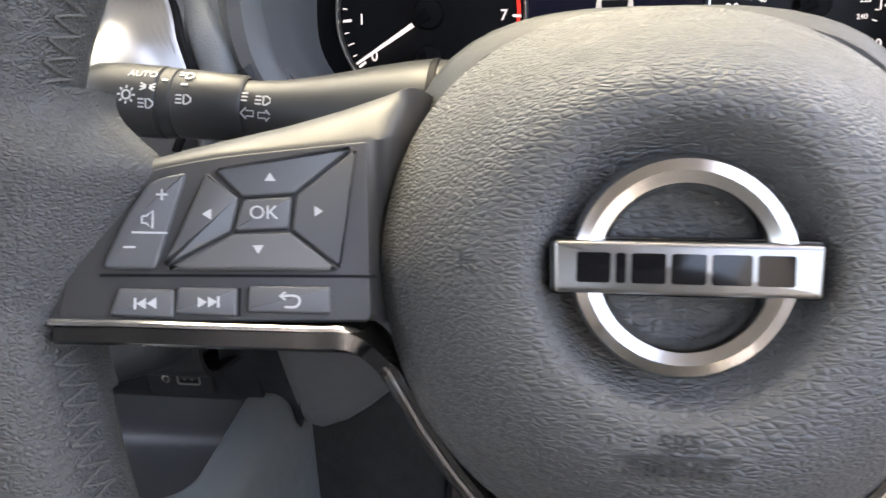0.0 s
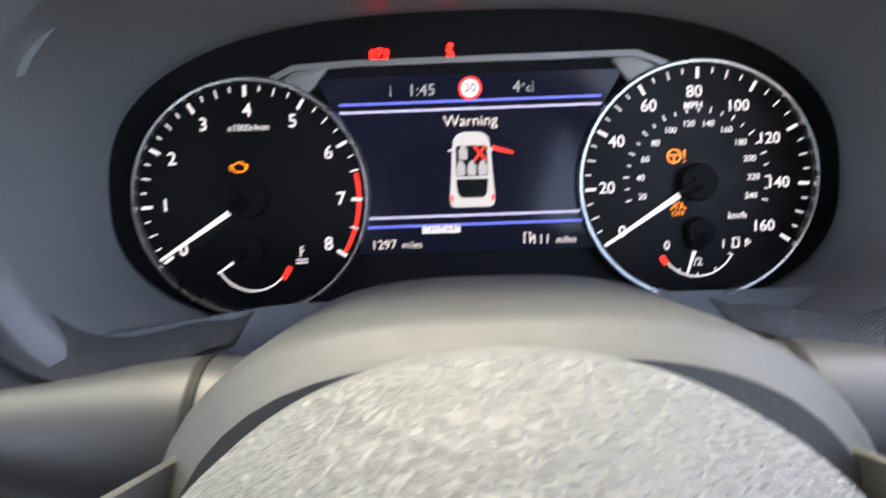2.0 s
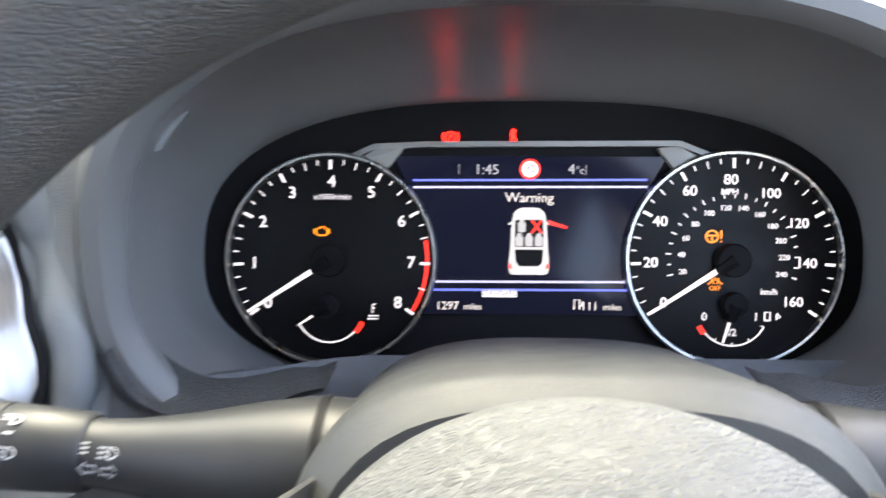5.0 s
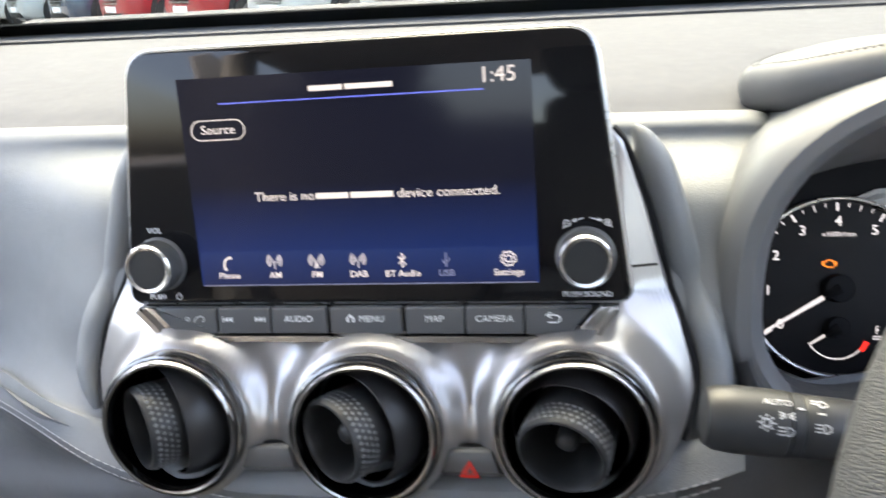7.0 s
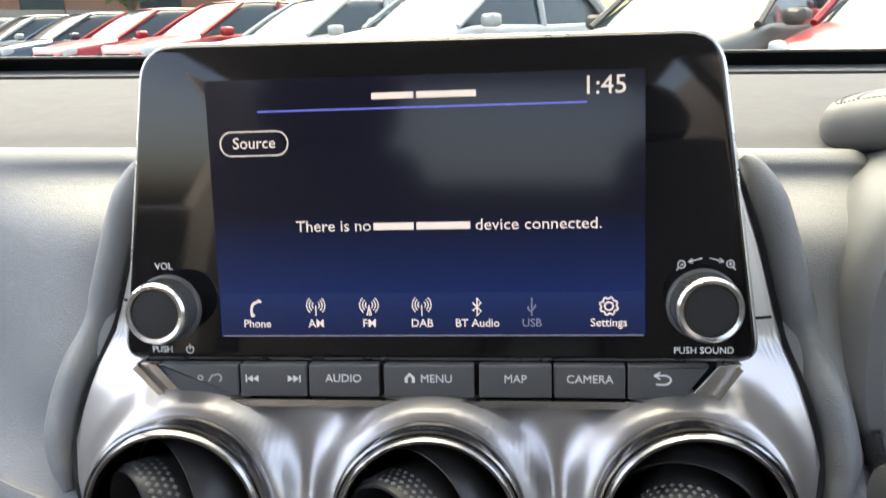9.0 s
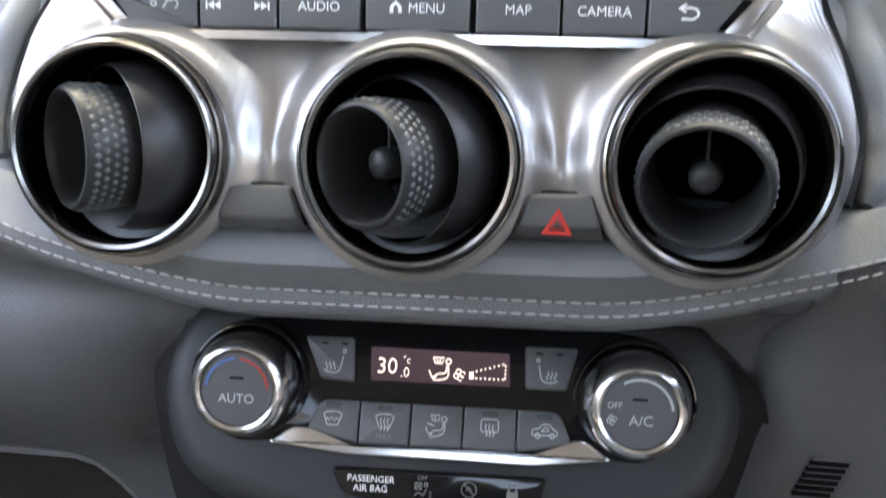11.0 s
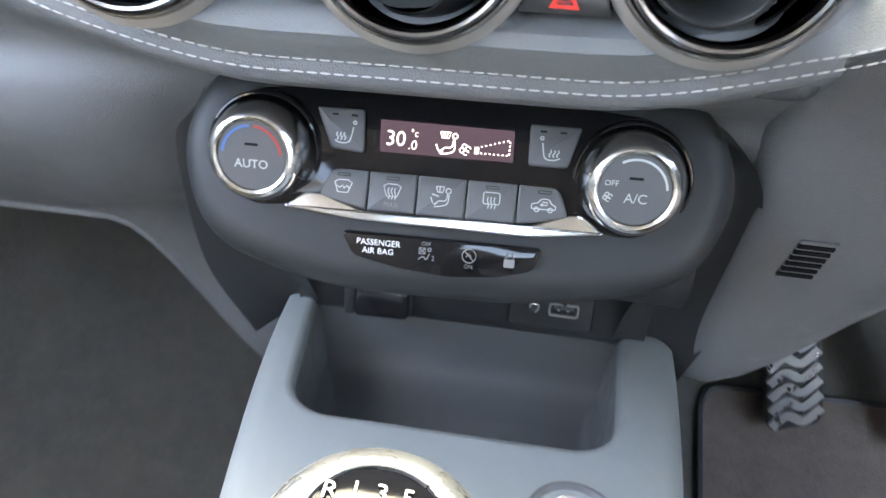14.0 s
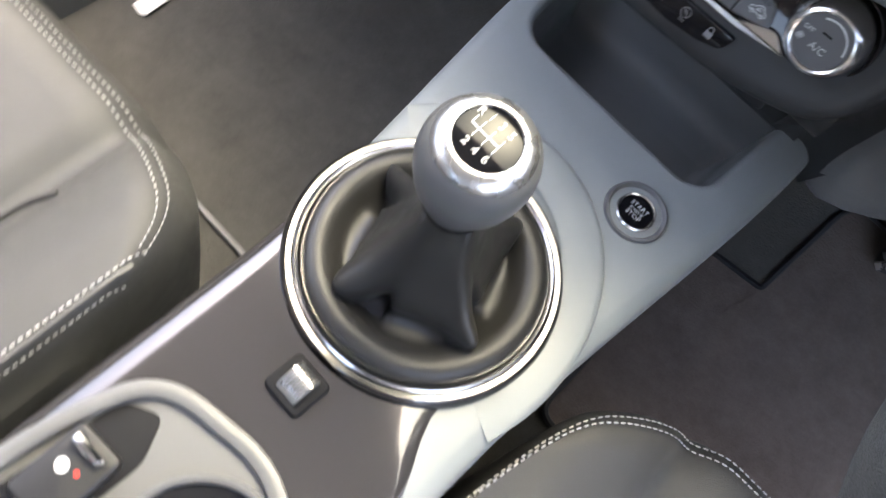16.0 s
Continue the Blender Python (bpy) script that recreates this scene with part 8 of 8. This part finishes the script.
def pedal(x, y, z, w, h, label):
    t = thing("pedal", lean(x, y, z, 18) @ pose(0, 0, 0, 0, 0, 14), label, "pedal", "foot pedals")
    b = bmnew()
    slab(b, rounded([(-w / 2, -h / 2), (w / 2 * 0.9, -h / 2 * 0.9), (w / 2, h / 2), (-w / 2 * 0.9, h / 2)], 0.012), -0.008, 0.004, 0.004)
    part("pad", b, M_TYRE, t)
    b = bmnew()
    for i in range(6):
        v = -h / 2 + 0.014 + i * (h - 0.028) / 5
        stroke(b, spline([(-w * 0.43, v - 0.007), (-w * 0.17, v + 0.003), (w * 0.10, v - 0.003), (w * 0.40, v + 0.008)], 4), h / 6 * 0.5, 0.004, 0.0035)
    part("tread", b, M_ALLOY, t, "metal tread bars")
    b = bmnew()
    tube(b, [(0, 0, -0.006), (0, 0.04, -0.04), (0.005, 0.22, -0.08)], 0.009, 6, up=(1, 0, 0))
    part("arm", b, M_BLACK, t)


pedal(-0.020, 0.570, 0.297, 0.050, 0.095, "black clutch pedal with wavy metal treads")
pedal(0.090, 0.570, 0.297, 0.050, 0.095, "black brake pedal with wavy metal treads")

strip = thing("paper_strip", pose(-0.735, 0.245, FLOOR + 0.007, 0, 0, 2) @ Matrix.Diagonal((0.75, 0.78, 1, 1)), "torn strip of white paper on the carpet", "paper")
bm = bmnew()
slab(bm, [(-0.011, -0.042), (0.006, -0.045), (0.014, -0.041), (0.012, 0.0), (0.014, 0.040), (-0.004, 0.045), (-0.012, 0.039), (-0.010, 0.005)], 0, 0.0015)
part("sheet", bm, M_PAPER, strip)


def seat(cx, front, label, bend):
    """A front seat: cushion with bolsters, piping and stitching, and the back behind it."""
    t = thing("car_seat", pose(cx, front, 0), label, "car seat", "front seats")
    def cushion(u, v):
        # u: -1 to 1 across, v: 0 front to 1 back
        x = 0.245 * u
        z = 0.405 - 0.03 * v
        bol = smooth((abs(u) - 0.55) / 0.3)
        z += 0.022 * bol - 0.04 * smooth((abs(u) - 0.92) / 0.08) ** 2
        z -= 0.012 * math.exp(-((abs(u) - 0.58) / 0.05) ** 2)
        z -= 0.05 * (1 - smooth(v / 0.06)) ** 2
        corner = bend * (0.38 * max(0, abs(u) - 0.45) ** 2 + 25 * max(0, abs(u) - 0.8) ** 3)
        y = -0.52 * v - corner * (1 - v)
        return x, y, z
    b = bmnew()
    us = list(np.linspace(-1, -0.8, 16)) + list(np.linspace(-0.78, 0.78, 41)) + list(np.linspace(0.8, 1, 16))
    vs = [0, 0.01, 0.03, 0.06, 0.1, 0.15, 0.22, 0.3, 0.4, 0.55, 0.7, 0.85, 1.0]
    rows = [[(x, y - 0.02, 0.18) for x, y, z in [cushion(u, 0) for u in us]], [(x, y - 0.004, z - 0.06) for x, y, z in [cushion(u, 0) for u in us]], [(x, y - 0.001, z - 0.02) for x, y, z in [cushion(u, 0) for u in us]]]
    rows += [[cushion(u, v) for u in us] for v in vs]
    sheet(b, rows)
    for s in (-1, 1):
        r2 = [[cushion(s, v) for v in vs], [(p[0] + s * 0.006, p[1], p[2] - 0.03) for p in [cushion(s, v) for v in vs]], [(p[0] - s * 0.004, p[1], 0.18) for p in [cushion(s, v) for v in vs]]]
        sheet(b, r2)
    cu = part("cushion", b, M_SEAT, t, "black leather cushion with raised bolsters", sharp=75)
    for u0 in (-0.945, 0.945):
        b = bmnew()
        line = [cushion(u0, v) for v in np.linspace(0.04, 0.95, 40)]
        tube(b, [(x, y, z + 0.0015) for x, y, z in line], 0.0022, 6)
        part("piping", b, M_SEAT2, cu)
        b = bmnew()
        for du in (-0.014, 0.014):
            stitches(b, [(x, y, z + 0.001) for x, y, z in [cushion(u0 + du, v) for v in np.linspace(0.035, 0.95, 40)]], 0.0035, 0.0016, 0.0007)
        o = part("stitching", b, M_THREAD, cu, "pale double stitching")
        o["kind"] = "stuff"
    b = bmnew()
    stitches(b, [(x, y, z + 0.001) for x, y, z in [cushion(u, 0.035) for u in np.linspace(-0.94, 0.94, 120)]], 0.0035, 0.0016, 0.0007)
    stitches(b, [(x, y, z + 0.001) for x, y, z in [cushion(u, 0.05) for u in np.linspace(-0.93, 0.93, 120)]], 0.0035, 0.0016, 0.0007)
    o = part("stitching", b, M_THREAD, cu)
    o["kind"] = "stuff"
    for s in (-1, 1):
        b = bmnew()
        tube(b, [(x, y, z + 0.0014) for x, y, z in spline([cushion(s * 0.64, 0.16), cushion(s * 0.575, 0.25), cushion(s * 0.57, 0.6)], 8)], 0.0016, 5)
        part("panel_seam", b, M_DTHREAD, cu)
    b = bmnew()
    slab(b, rounded([(-0.23, 0.0), (0.23, 0.0), (0.25, 0.3), (0.18, 0.62), (-0.18, 0.62), (-0.25, 0.3)], 0.06), -0.06, 0.07, 0.04, 4, lean(0, -0.60, 0.40, -22))
    part("backrest", b, M_SEAT, t)
    b = bmnew()
    slab(b, rrect(0.26, 0.17, 0.06), -0.04, 0.05, 0.03, 4, lean(0, -0.86, 1.09, -18))
    part("headrest", b, M_SEAT, t)
    return t


seat(-0.645, 0.097, "black leather passenger seat with pale double stitching", 0.4)
seat(0.045, 0.229, "black leather driver's seat with pale double stitching", 1.0)
# Air grille on the knee panel.
gr = thing("side_grille", lean(-0.1315, 0.367, 0.537, -14), "small slotted grille in the knee panel", "grille")
bm = bmnew()
slab(bm, rounded([(-0.011, -0.013), (0.007, -0.013), (0.011, 0.013), (-0.007, 0.013)], 0.001), -0.006, 0.0015, 0.0005)
part("frame", bm, M_LOWER, gr)
for i in range(6):
    bm = bmnew()
    v = -0.010 + i * 0.004
    slab(bm, [(-0.0095 + 0.15 * v, v - 0.0011), (0.0075 + 0.15 * v, v - 0.0011), (0.0075 + 0.15 * v, v + 0.0011), (-0.0095 + 0.15 * v, v + 0.0011)], 0.001, 0.0024)
    part("slot", bm, M_BLACK, gr)
